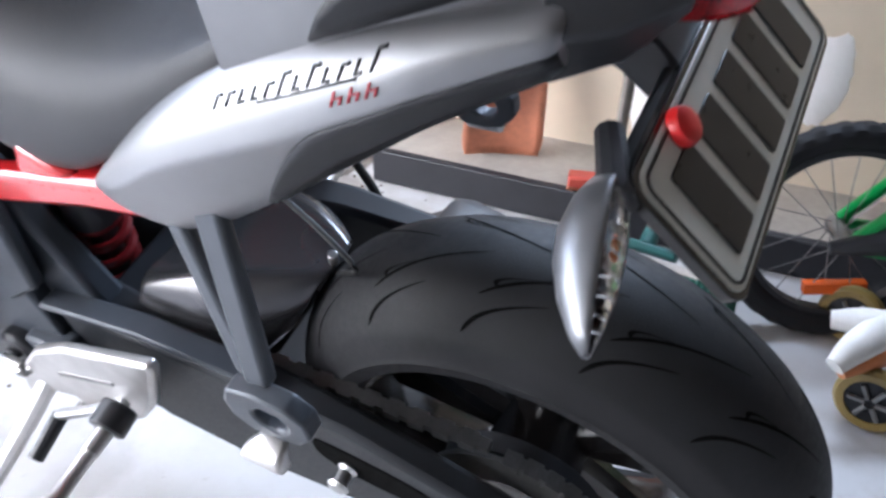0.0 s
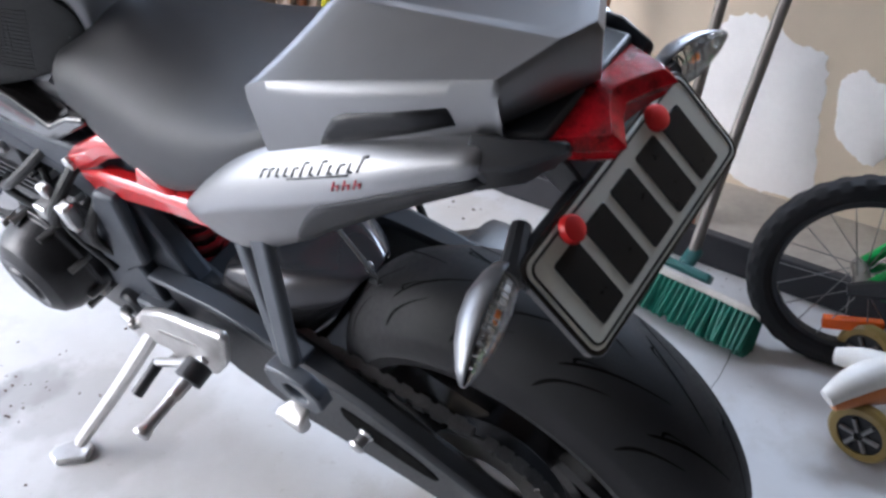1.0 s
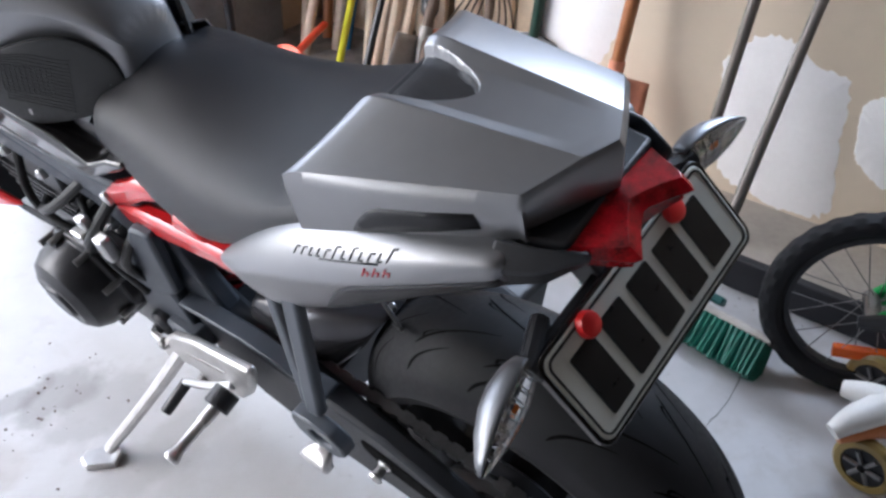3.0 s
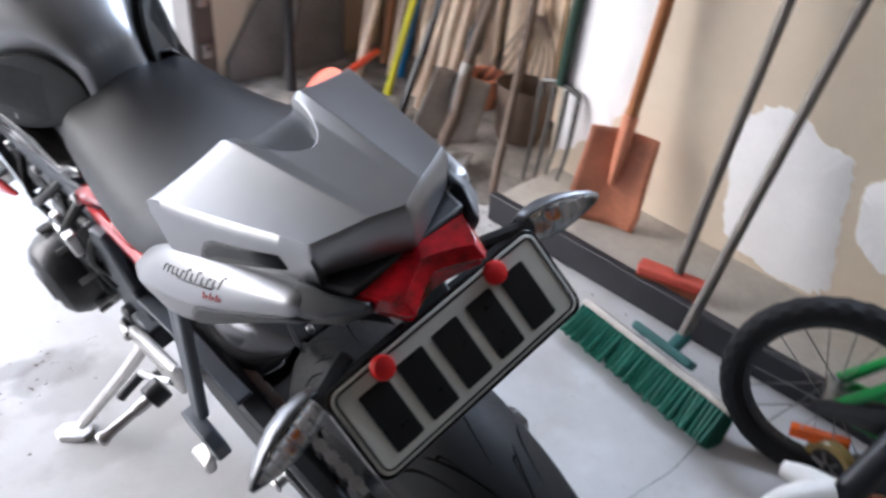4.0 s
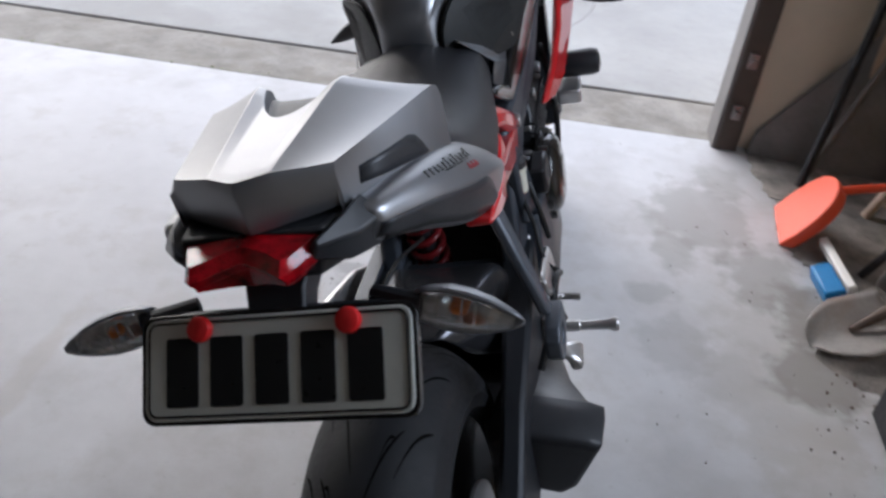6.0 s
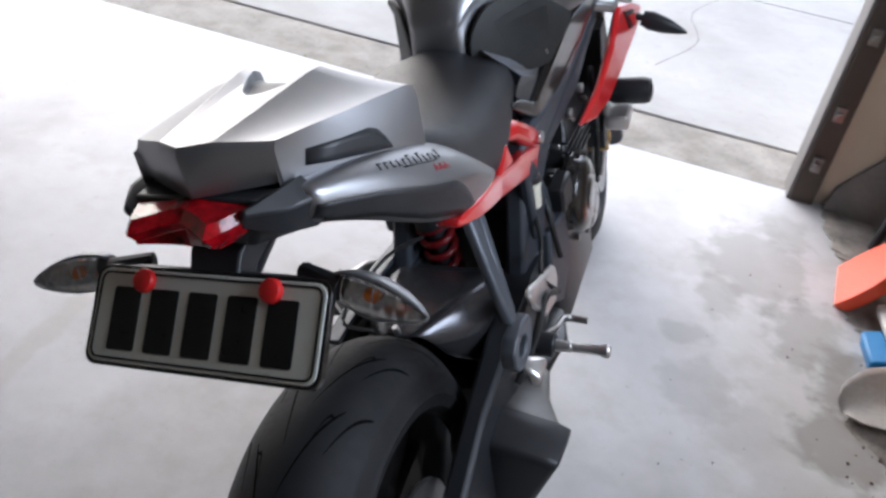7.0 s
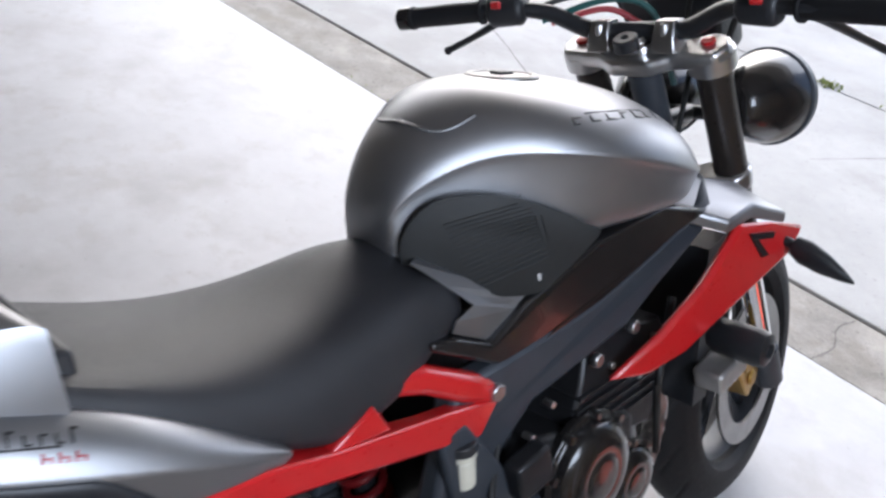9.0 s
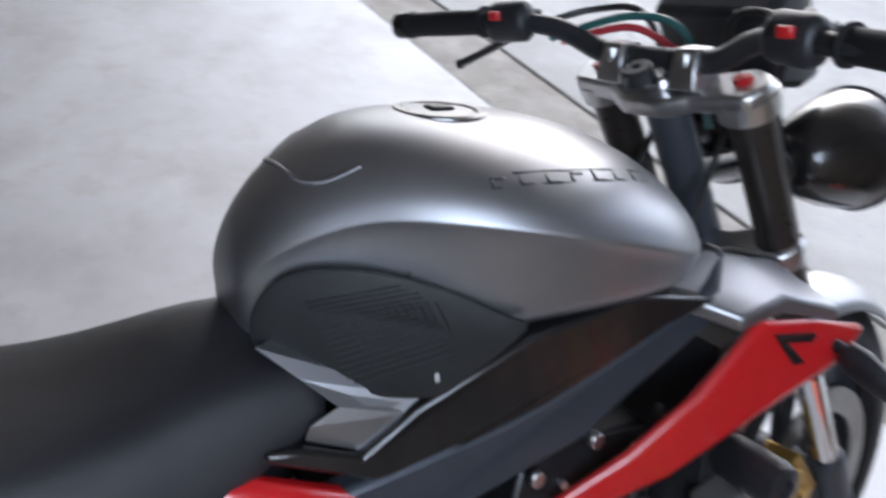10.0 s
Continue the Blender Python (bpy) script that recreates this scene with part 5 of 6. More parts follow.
# rider controls
for s in (-1, 1):
    bm = bmesh.new()
    if s < 0:
        prism(bm, [(-0.19, 0.598, 0.381), (-0.19, 0.552, 0.428), (-0.19, 0.485, 0.465), (-0.19, 0.335, 0.509), (-0.19, 0.335, 0.495), (-0.19, 0.377, 0.408), (-0.19, 0.416, 0.361), (-0.19, 0.49, 0.315), (-0.19, 0.527, 0.306), (-0.19, 0.533, 0.341), (-0.19, 0.58, 0.33), (-0.19, 0.644, 0.294), (-0.19, 0.636, 0.329)], (0.016, 0, 0))
    else:
        prism(bm, [(0.168, 0.512, 0.462), (0.170, 0.495, 0.476), (0.182, 0.320, 0.545), (0.186, 0.302, 0.540), (0.188, 0.312, 0.515), (0.190, 0.365, 0.462), (0.190, 0.43, 0.448), (0.172, 0.508, 0.440)], (-0.010, 0, 0))
    guard = part("heel_guard", bm, SATIN_ALU, bike, "bright alloy heel guard plate", bevel=0.005)
    if s < 0:
        bm = bmesh.new()
        prism(bm, [(-0.191, 0.522, 0.405), (-0.191, 0.421, 0.437), (-0.191, 0.421, 0.43), (-0.191, 0.522, 0.398)], (0.004, 0, 0))
        part("guard_slot", bm, STEEL, guard, "dull recess along the guard", smooth=0)
        for y, z in ((0.602, 0.369), (0.612, 0.312), (0.530, 0.324)):
            bm = bmesh.new()
            lathe(bm, (-0.184, y, z), (-1, 0, 0), [(0.0, 0.009), (0.012, 0.009), (0.016, 0.006), (0.012, 0.004), (0.012, 0.001)], 12)
            part("guard_bolt", bm, STEEL, guard, "steel bolt")
        # dark clutter at the front of the guard: pivot boss, spring hook and linkage
        bm = bmesh.new()
        lathe(bm, (-0.150, 0.628, 0.376), (-1, 0, 0), [(0.0, 0.026), (0.020, 0.026), (0.026, 0.020), (0.026, 0.010), (0.034, 0.010), (0.034, 0.001)], 18)
        part("guard_boss", bm, BLACK, guard, "black pivot boss", bevel=0.002)
        bm = bmesh.new()
        tube(bm, [(-0.172, 0.658, 0.351), (-0.186, 0.633, 0.371), (-0.190, 0.593, 0.369)], 0.006)
        part("linkage", bm, ALU, guard, "bright linkage rod")
    bm = bmesh.new()
    k = [(-0.205, 0.40, 0.425), (-0.235, 0.40, 0.420), (-0.325, 0.397, 0.416)] if s < 0 else [(0.155, 0.41, 0.372), (0.185, 0.41, 0.370), (0.272, 0.412, 0.366)]
    rod(bm, k[0], k[1], 0.021, n=14)
    part("peg_knuckle", bm, BLACK, bike, bevel=0.003)
    bm = bmesh.new()
    kd = Vector(k[2]) - Vector(k[1])
    q = kd.length
    lathe(bm, k[1], kd, [(0.0, 0.0105), (q * 0.30, 0.0100), (q * 0.32, 0.0085), (q * 0.50, 0.0082), (q * 0.86, 0.0088), (q * 0.93, 0.0120), (q, 0.0125), (q + 0.004, 0.010)], 14)
    part("foot_peg", bm, SATIN_ALU, bike, "bare alloy rider foot peg", bevel=0.001)
bm = bmesh.new()
tube(bm, [(-0.19, 0.42, 0.40), (-0.205, 0.47, 0.375), (-0.215, 0.54, 0.338)], 0.007)
part("gear_lever", bm, ALU, bike, "alloy gear lever")
bm = bmesh.new()
rod(bm, (-0.212, 0.54, 0.336), (-0.268, 0.543, 0.316), 0.010, n=12)
part("gear_toe_rubber", bm, BLACK, bike, bevel=0.002)
bm = bmesh.new()
tube(bm, [(0.15, 0.42, 0.37), (0.155, 0.52, 0.32), (0.158, 0.585, 0.298), (0.198, 0.592, 0.291)], 0.007)
part("brake_lever", bm, STEEL, bike, "steel rear brake lever")

stand = new("side_stand")
stand.parent = bike
bm = bmesh.new()
tube(bm, [(-0.155, 0.565, 0.375), (-0.24, 0.63, 0.27), (-0.352, 0.722, 0.136)], [0.014, 0.012, 0.011])
part("stand_leg", bm, SATIN_ALU, stand, "bare alloy side stand leg")
bm = bmesh.new()
m = Matrix.Translation((-0.365, 0.728, 0.119)) @ Matrix.Rotation(radians(17.3), 4, "Y") @ Matrix.Rotation(radians(-35), 4, "Z")
prism(bm, [m @ Vector(p) for p in ((-0.035, -0.02, -0.006), (0.015, -0.026, -0.006), (0.03, 0.0, -0.006), (0.015, 0.026, -0.006), (-0.035, 0.02, -0.006), (-0.045, 0.0, -0.006))], m.to_3x3() @ Vector((0, 0, 0.013)))
part("stand_foot", bm, SATIN_ALU, stand, "flat alloy stand foot", bevel=0.003)
bm = bmesh.new()
box(bm, (-0.17, 0.53, 0.36), (-0.135, 0.60, 0.41))
part("stand_bracket", bm, FRAME, stand, bevel=0.006)
bm = bmesh.new()
rod(bm, (0.128, 0.545, 0.600), (0.128, 0.545, 0.560), 0.017, 0.016, 18)
rod(bm, (0.128, 0.545, 0.600), (0.128, 0.545, 0.612), 0.019, n=18)
part("fluid_reservoir", bm, BOTTLE, bike, "pale brake fluid reservoir", bevel=0.003)
bm = bmesh.new()
rod(bm, (0.128, 0.545, 0.608), (0.128, 0.545, 0.622), 0.020, n=18)
part("reservoir_lid", bm, BLACK, bike, bevel=0.002)
for c, d in (((-0.176, 0.60, 0.60), (0.010, 0.012, 0.022)), ((-0.168, 0.70, 0.56), (0.012, 0.016, 0.014)), ((-0.172, 0.64, 0.63), (0.008, 0.010, 0.010))):
    bm = bmesh.new()
    box(bm, [a - b for a, b in zip(c, d)], [a + b for a, b in zip(c, d)])
    part("hose_clamp", bm, ALU, bike, "bright hose clamp", bevel=0.004)
for pts, r in (([(-0.11, 0.59, 0.68), (-0.172, 0.63, 0.61), (-0.175, 0.68, 0.55), (-0.14, 0.73, 0.50)], 0.009), ([(-0.11, 0.55, 0.65), (-0.170, 0.585, 0.57), (-0.14, 0.61, 0.47)], 0.008), ([(-0.10, 0.64, 0.69), (-0.165, 0.72, 0.62), (-0.170, 0.80, 0.57), (-0.12, 0.87, 0.54)], 0.008), ([(0.19, 0.425, 0.47), (0.19, 0.36, 0.50), (0.18, 0.31, 0.45), (0.16, 0.27, 0.40)], 0.006), ([(0.128, 0.545, 0.562), (0.15, 0.50, 0.52), (0.17, 0.42, 0.50), (0.19, 0.44, 0.46)], 0.004), ([(0.12, 0.62, 0.60), (0.15, 0.57, 0.52), (0.16, 0.58, 0.44)], 0.005), ([(-0.14, 0.70, 0.62), (-0.17, 0.66, 0.55), (-0.16, 0.62, 0.46)], 0.006), ([(-0.13, 0.86, 0.66), (-0.17, 0.82, 0.58), (-0.16, 0.74, 0.52)], 0.007), ([(0.15, 0.96, 0.66), (0.17, 0.90, 0.55), (0.16, 0.92, 0.42)], 0.006)):
    bm = bmesh.new()
    tube(bm, pts, r)
    part("hose", bm, CABLE, bike)

# ---- radiator, scoops, sliders, front indicators ----
bm = bmesh.new()
loft(bm, [[(-0.16, 1.04, 0.71), (0.16, 1.04, 0.71), (0.16, 1.09, 0.72), (-0.16, 1.09, 0.72)], [(-0.16, 1.02, 0.45), (0.16, 1.02, 0.45), (0.16, 1.06, 0.45), (-0.16, 1.06, 0.45)]])
radiator = part("radiator", bm, BLACK, bike, "black radiator core")
for i in range(22):
    u = 0.46 + i * 0.011
    bm = bmesh.new()
    box(bm, (-0.15, 1.055 + i * 0.0012, u), (0.15, 1.088 + i * 0.0012, u + 0.003))
    part("radiator_fin", bm, BLACK, radiator, smooth=0)
for s in (-1, 1):
    scoop = new("radiator_scoop")
    scoop.parent = bike
    bm = bmesh.new()
    out = side([(0.165, 0.795, 0.600), (0.184, 0.885, 0.640), (0.196, 0.975, 0.690), (0.198, 1.040, 0.738), (0.197, 1.062, 0.752), (0.212, 1.135, 0.737), (0.217, 1.228, 0.706), (0.214, 1.200, 0.668), (0.208, 1.08, 0.640), (0.198, 0.93, 0.600), (0.182, 0.86, 0.588)], s)
    if s < 0:
        out = [(x - 0.032, y, z) for x, y, z in out]
    lift = Vector((-s * 0.014, -0.004, 0))
    loft(bm, [out, [Vector(p) + lift for p in out]])
    part("shroud", bm, RED, scoop, "red radiator side shroud", bevel=0.008)
    bm = bmesh.new()
    prism(bm, side([(0.2005, 1.075, 0.735), (0.2085, 1.135, 0.722), (0.2090, 1.128, 0.714), (0.2035, 1.092, 0.722), (0.2085, 1.12, 0.690), (0.2065, 1.106, 0.690), (0.199, 1.083, 0.722)], s), (s * 0.006, 0, 0))
    if s < 0:
        bmesh.ops.translate(bm, vec=(-0.032, 0, 0), verts=bm.verts)
    part("emblem", bm, DECAL, scoop, "small black emblem bars", smooth=0)
    bm = bmesh.new()
    loft(bm, [side([(0.11, 0.955, 0.80), (0.195, 1.03, 0.765), (0.192, 1.03, 0.745), (0.11, 0.96, 0.775)], s), side([(0.115, 1.05, 0.815), (0.195, 1.10, 0.772), (0.193, 1.10, 0.748), (0.115, 1.05, 0.79)], s), side([(0.125, 1.16, 0.78), (0.205, 1.19, 0.735), (0.203, 1.19, 0.715), (0.125, 1.16, 0.76)], s)])
    part("upper_cowl", bm, GRAPHITE, scoop, "graphite upper scoop cowl", bevel=0.005)
    slider = new("frame_slider")
    slider.parent = bike
    bm = bmesh.new()
    reach = 0.0 if s > 0 else 0.05
    lathe(bm, (s * 0.17, 1.05, 0.572 if s > 0 else 0.588), (s, 0, 0), [(0, 0.022), (0.012, 0.028), (0.075 + reach, 0.029), (0.088 + reach, 0.025), (0.092 + reach, 0.012), (0.085 + reach, 0.010), (0.085 + reach, 0.001)], 24)
    part("slider_puck", bm, BLACK, slider, "black plastic crash bobbin")
    bm = bmesh.new()
    prism(bm, side([(0.165, 1.00, 0.53), (0.165, 1.075, 0.545), (0.165, 1.085, 0.51), (0.165, 1.01, 0.495)], s), (s * 0.05, 0, 0))
    part("slider_mount", bm, SATIN_ALU, slider, "dull alloy slider mount", bevel=0.006)
    fi = new("front_indicator")
    fi.parent = bike
    bm = bmesh.new()
    out = 0.0 if s > 0 else -0.045
    base, tip = Vector((s * 0.225 + out, 1.178, 0.690)), Vector((s * 0.320 + out, 1.178, 0.652))
    ax = tip - base
    loft(bm, [ring(base + ax * t, ax, r, 18, (0, 0, 1), 0.75) for t, r in ((0, 0.016), (0.2, 0.021), (0.5, 0.018), (0.8, 0.010), (1, 0.002))])
    rod(bm, (s * 0.19, 1.175, 0.70), base, 0.008)
    part("shell", bm, BLACK, fi, "black pointed indicator body", smooth=60)

# ---- front end ----
front = new("front_wheel")
front.parent = bike
AXLE = Vector((0, 1.408, 0.302))
bm = bmesh.new()
tyre_mesh(bm, AXLE, 0.302, 0.124, lambda a, t: 0.004 if 0.2 < abs(t) < 0.75 and abs((a / (2 * math.pi / 16) + 0.9 * abs(t) + (0.5 if t > 0 else 0)) % 1 - 0.5) < 0.05 else 0.0, 300, 34)
steered(part("tyre", bm, RUBBER, front, "grooved black front tyre"))
bm = bmesh.new()
lathe(bm, AXLE, (1, 0, 0), [(-0.05, 0.222), (-0.045, 0.205), (-0.02, 0.195), (0.02, 0.195), (0.045, 0.205), (0.05, 0.222), (0.04, 0.212), (-0.04, 0.212)], 64, (0, 1, 0), True)
for i in range(5):
    a = 2 * math.pi * i / 5 + 0.2
    for da in (-0.15, 0.15):
        rod(bm, AXLE + Vector((0, math.cos(a) * 0.03, math.sin(a) * 0.03)), AXLE + Vector((0, math.cos(a + da) * 0.2, math.sin(a + da) * 0.2)), 0.014, 0.010, 8)
rod(bm, AXLE - Vector((0.06, 0, 0)), AXLE + Vector((0.06, 0, 0)), 0.035, n=20)
steered(part("rim", bm, FRAME, front, "dark alloy front rim"))
for s in (-1, 1):
    bm = bmesh.new()
    lathe(bm, AXLE + Vector((s * 0.066, 0, 0)), (1, 0, 0), [(-0.0025, 0.155), (-0.0025, 0.112), (0.0025, 0.112), (0.0025, 0.155)], 64, (0, 1, 0), True)
    steered(part("brake_disc", bm, STEEL, front, "bright steel front brake disc"))
    bm = bmesh.new()
    m = Matrix.Translation(AXLE + Vector((s * 0.075, -0.105, 0.055))) @ Matrix.Rotation(radians(35), 4, "X")
    box(bm, (-0.028, -0.03, -0.05), (0.028, 0.03, 0.05), m)
    for k in (-0.024, 0.024):
        rod(bm, m @ Vector((s * 0.026, 0, k)), m @ Vector((s * 0.034, 0, k)), 0.016, n=16)
    steered(part("brake_caliper", bm, GOLD, bike, "gold radial brake caliper", bevel=0.006))
    fork = new("fork_leg")
    fork.parent = bike
    top = Vector((s * 0.104, 1.098, 0.985))
    d = -SAXIS
    bm = bmesh.new()
    rod(bm, top + d * 0.02, top + d * 0.46, 0.0265, n=24)
    steered(part("outer_tube", bm, BRONZE, fork, "dark anodised fork outer tube"))
    bm = bmesh.new()
    rod(bm, top + d * 0.44, top + d * 0.70, 0.0205, n=20)
    steered(part("inner_tube", bm, CHROME, fork, "polished fork inner tube"))
    bm = bmesh.new()
    rod(bm, top + d * 0.66, top + d * 0.76, 0.028, n=20)
    steered(part("axle_clamp", bm, FRAME, fork, bevel=0.004))
    bm = bmesh.new()
    lathe(bm, top + d * 0.02, SAXIS, [(-0.012, 0.036), (0.012, 0.036), (0.015, 0.032), (0.015, 0.029), (0.013, 0.027), (0.013, 0.001)], 28)
    steered(part("fork_cap", bm, ALU, fork, "bright alloy fork cap"))
    bm = bmesh.new()
    lathe(bm, top + d * 0.006, SAXIS, [(0, 0.0265), (0.008, 0.0265), (0.010, 0.024), (0.010, 0.019), (0.006, 0.018), (0.006, 0.001)], 24)
    steered(part("cap_ring", bm, GLOSS_BLACK, fork, "black fork cap ring"))
    bm = bmesh.new()
    lathe(bm, top + SAXIS * 0.001, SAXIS, [(0, 0.011), (0.012, 0.011), (0.013, 0.001)], 6)
    steered(part("adjuster", bm, RED, fork, "red anodised adjuster"))
    # headlight
    hl = new("headlight")
    hl.parent = bike
    c, ax = Vector((s * 0.098, 1.362, 0.862)), Vector((s * 0.12, 1, -0.06)).normalized()
    bm = bmesh.new()
    lathe(bm, c, ax, [(-0.135, 0.030), (-0.125, 0.042), (-0.095, 0.058), (-0.06, 0.071), (-0.03, 0.078), (-0.004, 0.081)], 28)
    steered(part("bowl", bm, GLOSS_BLACK, hl, "gloss black rounded headlight shell", smooth=50))
    bm = bmesh.new()
    lathe(bm, c, ax, [(-0.012, 0.0795), (-0.010, 0.0835), (0.004, 0.0825), (0.007, 0.074), (0.0, 0.074)], 40, (0, 0, 1), True)
    steered(part("rim_ring", bm, FRAME, hl, "dark grey headlight rim"))
    bm = bmesh.new()
    lathe(bm, c, ax, [(0.0, 0.075), (0.010, 0.06), (0.016, 0.035), (0.018, 0.001)], 36)
    steered(part("glass", bm, LENS, hl, "clear headlight glass", smooth=60))
bm = bmesh.new()
rod(bm, (-0.10, 1.26, 0.85), (0.10, 1.26, 0.85), 0.012)
rod(bm, (0, 1.26, 0.85), (0, 1.12, 0.86), 0.014)
steered(part("headlight_bracket", bm, BLACK, bike))

# yokes
for u0, mt, th, name in ((0.962, ALU, 0.026, "top_yoke"), (0.745, ALU, 0.034, "bottom_yoke")):
    bm = bmesh.new()
    k = (0.975 - u0)
    base = HEAD - SAXIS * k / SAXIS.z
    fwd = Vector((0, SAXIS.z, -SAXIS.y))
    pts = [(-0.104, 0.045), (-0.13, 0.035), (-0.138, 0.012), (-0.125, -0.016), (-0.06, -0.022), (-0.03, -0.042), (0.03, -0.042), (0.06, -0.022), (0.125, -0.016), (0.138, 0.012), (0.13, 0.035), (0.104, 0.045), (0.07, 0.03), (0.04, 0.01), (-0.04, 0.01), (-0.07, 0.03)]
    prism(bm, [base + Vector((x, 0, 0)) + fwd * y for x, y in pts], SAXIS * th)
    steered(part(name, bm, mt, bike, "bright cast alloy fork yoke", bevel=0.006))
bm = bmesh.new()
lathe(bm, HEAD + SAXIS * 0.012, SAXIS, [(0, 0.028), (0.012, 0.028), (0.014, 0.020), (0.024, 0.019), (0.024, 0.012), (0.010, 0.011), (0.010, 0.001)], 24)
steered(part("stem_nut", bm, CHROME, bike, "dark ringed steering stem nut", bevel=0.001))
bm = bmesh.new()
rod(bm, HEAD, HEAD - SAXIS * 0.26, 0.026, n=20)
part("steering_head", bm, FRAME, bike)
for s in (-1, 1):
    bm = bmesh.new()
    loft(bm, [[(s * 0.034, 1.050, 0.982), (s * 0.072, 1.050, 0.982), (s * 0.072, 1.098, 0.978), (s * 0.034, 1.098, 0.978)], [(s * 0.036, 1.052, 1.004), (s * 0.070, 1.052, 1.004), (s * 0.070, 1.098, 1.002), (s * 0.036, 1.098, 1.002)], [(s * 0.038, 1.060, 1.028), (s * 0.068, 1.060, 1.028), (s * 0.068, 1.090, 1.028), (s * 0.038, 1.090, 1.028)]])
    for k in (1.058, 1.092):
        rod(bm, (s * 0.053, k, 1.006), (s * 0.053, k, 1.024), 0.0065, n=10)
    steered(part("bar_clamp", bm, ALU, bike, "bright handlebar clamp", bevel=0.006))

bm = bmesh.new()
lathe(bm, HEAD + SAXIS * 0.012 + Vector((0, -0.034, 0.004)), SAXIS, [(0, 0.019), (0.016, 0.019), (0.019, 0.016), (0.019, 0.006), (0.012, 0.005), (0.012, 0.001)], 20)
steered(part("ignition_lock", bm, BLACK, bike, "black ignition lock"))

hbar = new("handlebar")
hbar.parent = bike
bm = bmesh.new()
tube(bm, [(-0.378, 0.986, 1.043), (-0.22, 1.022, 1.050), (-0.145, 1.056, 1.042), (-0.08, 1.074, 1.014), (0.0, 1.076, 1.011), (0.08, 1.074, 1.014), (0.145, 1.056, 1.042), (0.22, 1.022, 1.050), (0.378, 0.986, 1.043)], [0.011, 0.011, 0.013, 0.014, 0.014, 0.014, 0.013, 0.011, 0.011], 14)
steered(part("bar", bm, BLACK, hbar, "black tapered handlebar tube"))
for s in (-1, 1):
    g0, g1 = Vector((s * (0.240 if s < 0 else 0.258), 1.0185, 1.0495)), Vector((s * (0.368 if s < 0 else 0.386), 0.988, 1.0435))
    gd = (g1 - g0)
    bm = bmesh.new()
    loft(bm, [ring(g0 + gd * t, gd, r, 20) for t, r in ((0, 0.021), (0.03, 0.021), (0.04, 0.0165), (0.5, 0.0172), (0.95, 0.0165), (0.96, 0.019), (1.0, 0.019))])
    steered(part("grip", bm, RUBBER, hbar, "black rubber grip", smooth=40))
    bm = bmesh.new()
    lathe(bm, g1, gd, [(0, 0.016), (0.004, 0.0185), (0.022, 0.0185), (0.028, 0.012), (0.028, 0.001)], 18)
    steered(part("bar_end", bm, GLOSS_BLACK, hbar, "black bar end weight"))
    bm = bmesh.new()
    p = Vector((s * 0.205, 1.028, 1.050))
    loft(bm, [ring(p + gd.normalized() * t, gd, r, 12, (0, 0, 1), 0.8) for t, r in ((-0.035, 0.018), (-0.028, 0.027), (0.02, 0.027), (0.028, 0.02))])
    box(bm, (p.x - 0.015, p.y + 0.01, p.z - 0.012), (p.x + 0.018, p.y + 0.045, p.z + 0.014))
    steered(part("switchgear", bm, BLACK, hbar, "black switch housing", bevel=0.004))
    bm = bmesh.new()
    box(bm, (p.x - 0.008, p.y - 0.028, p.z + 0.004), (p.x + 0.008, p.y - 0.02, p.z + 0.016))
    steered(part("switch_button", bm, RED, hbar, "red switch button", bevel=0.002))
    bm = bmesh.new()
    tube(bm, [(s * 0.20, 1.075, 1.045), (s * 0.25, 1.092, 1.03), (s * 0.32, 1.085, 0.998), (s * 0.366, 1.074, 0.978)], [0.009, 0.008, 0.006, 0.006])
    lathe(bm, (s * 0.368, 1.073, 0.977), (s, -0.3, -0.5), [(-0.006, 0.004), (-0.003, 0.0075), (0.003, 0.0075), (0.006, 0.004)], 12)
    steered(part("lever", bm, BLACK if s < 0 else STEEL, hbar, "dark control lever"))
    bm = bmesh.new()
    tube(bm, [(s * 0.185, 1.035, 1.04), (s * 0.13, 1.11, 1.06), (s * 0.06, 1.13, 1.05), (s * 0.05, 1.15, 0.94), (s * 0.06, 1.06, 0.80)], 0.0045)
    steered(part("control_cable", bm, CABLE, hbar))
for pts, mt in (([(-0.15, 1.05, 1.03), (-0.06, 1.10, 1.055), (0.0, 1.13, 1.03), (0.03, 1.14, 0.92)], TEAL), ([(-0.14, 1.06, 1.025), (-0.07, 1.11, 1.04), (-0.02, 1.14, 1.01)], DECAL_RED), ([(0.0, 1.15, 1.0), (0.05, 1.16, 0.95), (0.10, 1.20, 0.88), (0.09, 1.22, 0.84)], CABLE)):
    bm = bmesh.new()
    tube(bm, pts, 0.005)
    steered(part("wiring", bm, mt, hbar, "loose coloured wiring"))
bm = bmesh.new()
tube(bm, [(0.18, 1.05, 1.05), (0.15, 1.14, 1.06), (0.10, 1.17, 0.97), (0.11, 1.20, 0.80), (0.10, 1.30, 0.55), (0.09, 1.33, 0.40)], 0.005)
steered(part("brake_hose", bm, CABLE, hbar, "front brake hose"))
# clocks
bm = bmesh.new()
loft(bm, [[(-0.085, 1.165, 1.055), (0.085, 1.165, 1.055), (0.075, 1.20, 0.965), (-0.075, 1.20, 0.965)], [(-0.09, 1.20, 1.085), (0.09, 1.20, 1.085), (0.08, 1.26, 0.955), (-0.08, 1.26, 0.955)], [(-0.075, 1.27, 1.075), (0.075, 1.27, 1.075), (0.065, 1.325, 0.96), (-0.065, 1.325, 0.96)]])
steered(part("instrument_pod", bm, BLACK, bike, "black instrument pod", bevel=0.01))
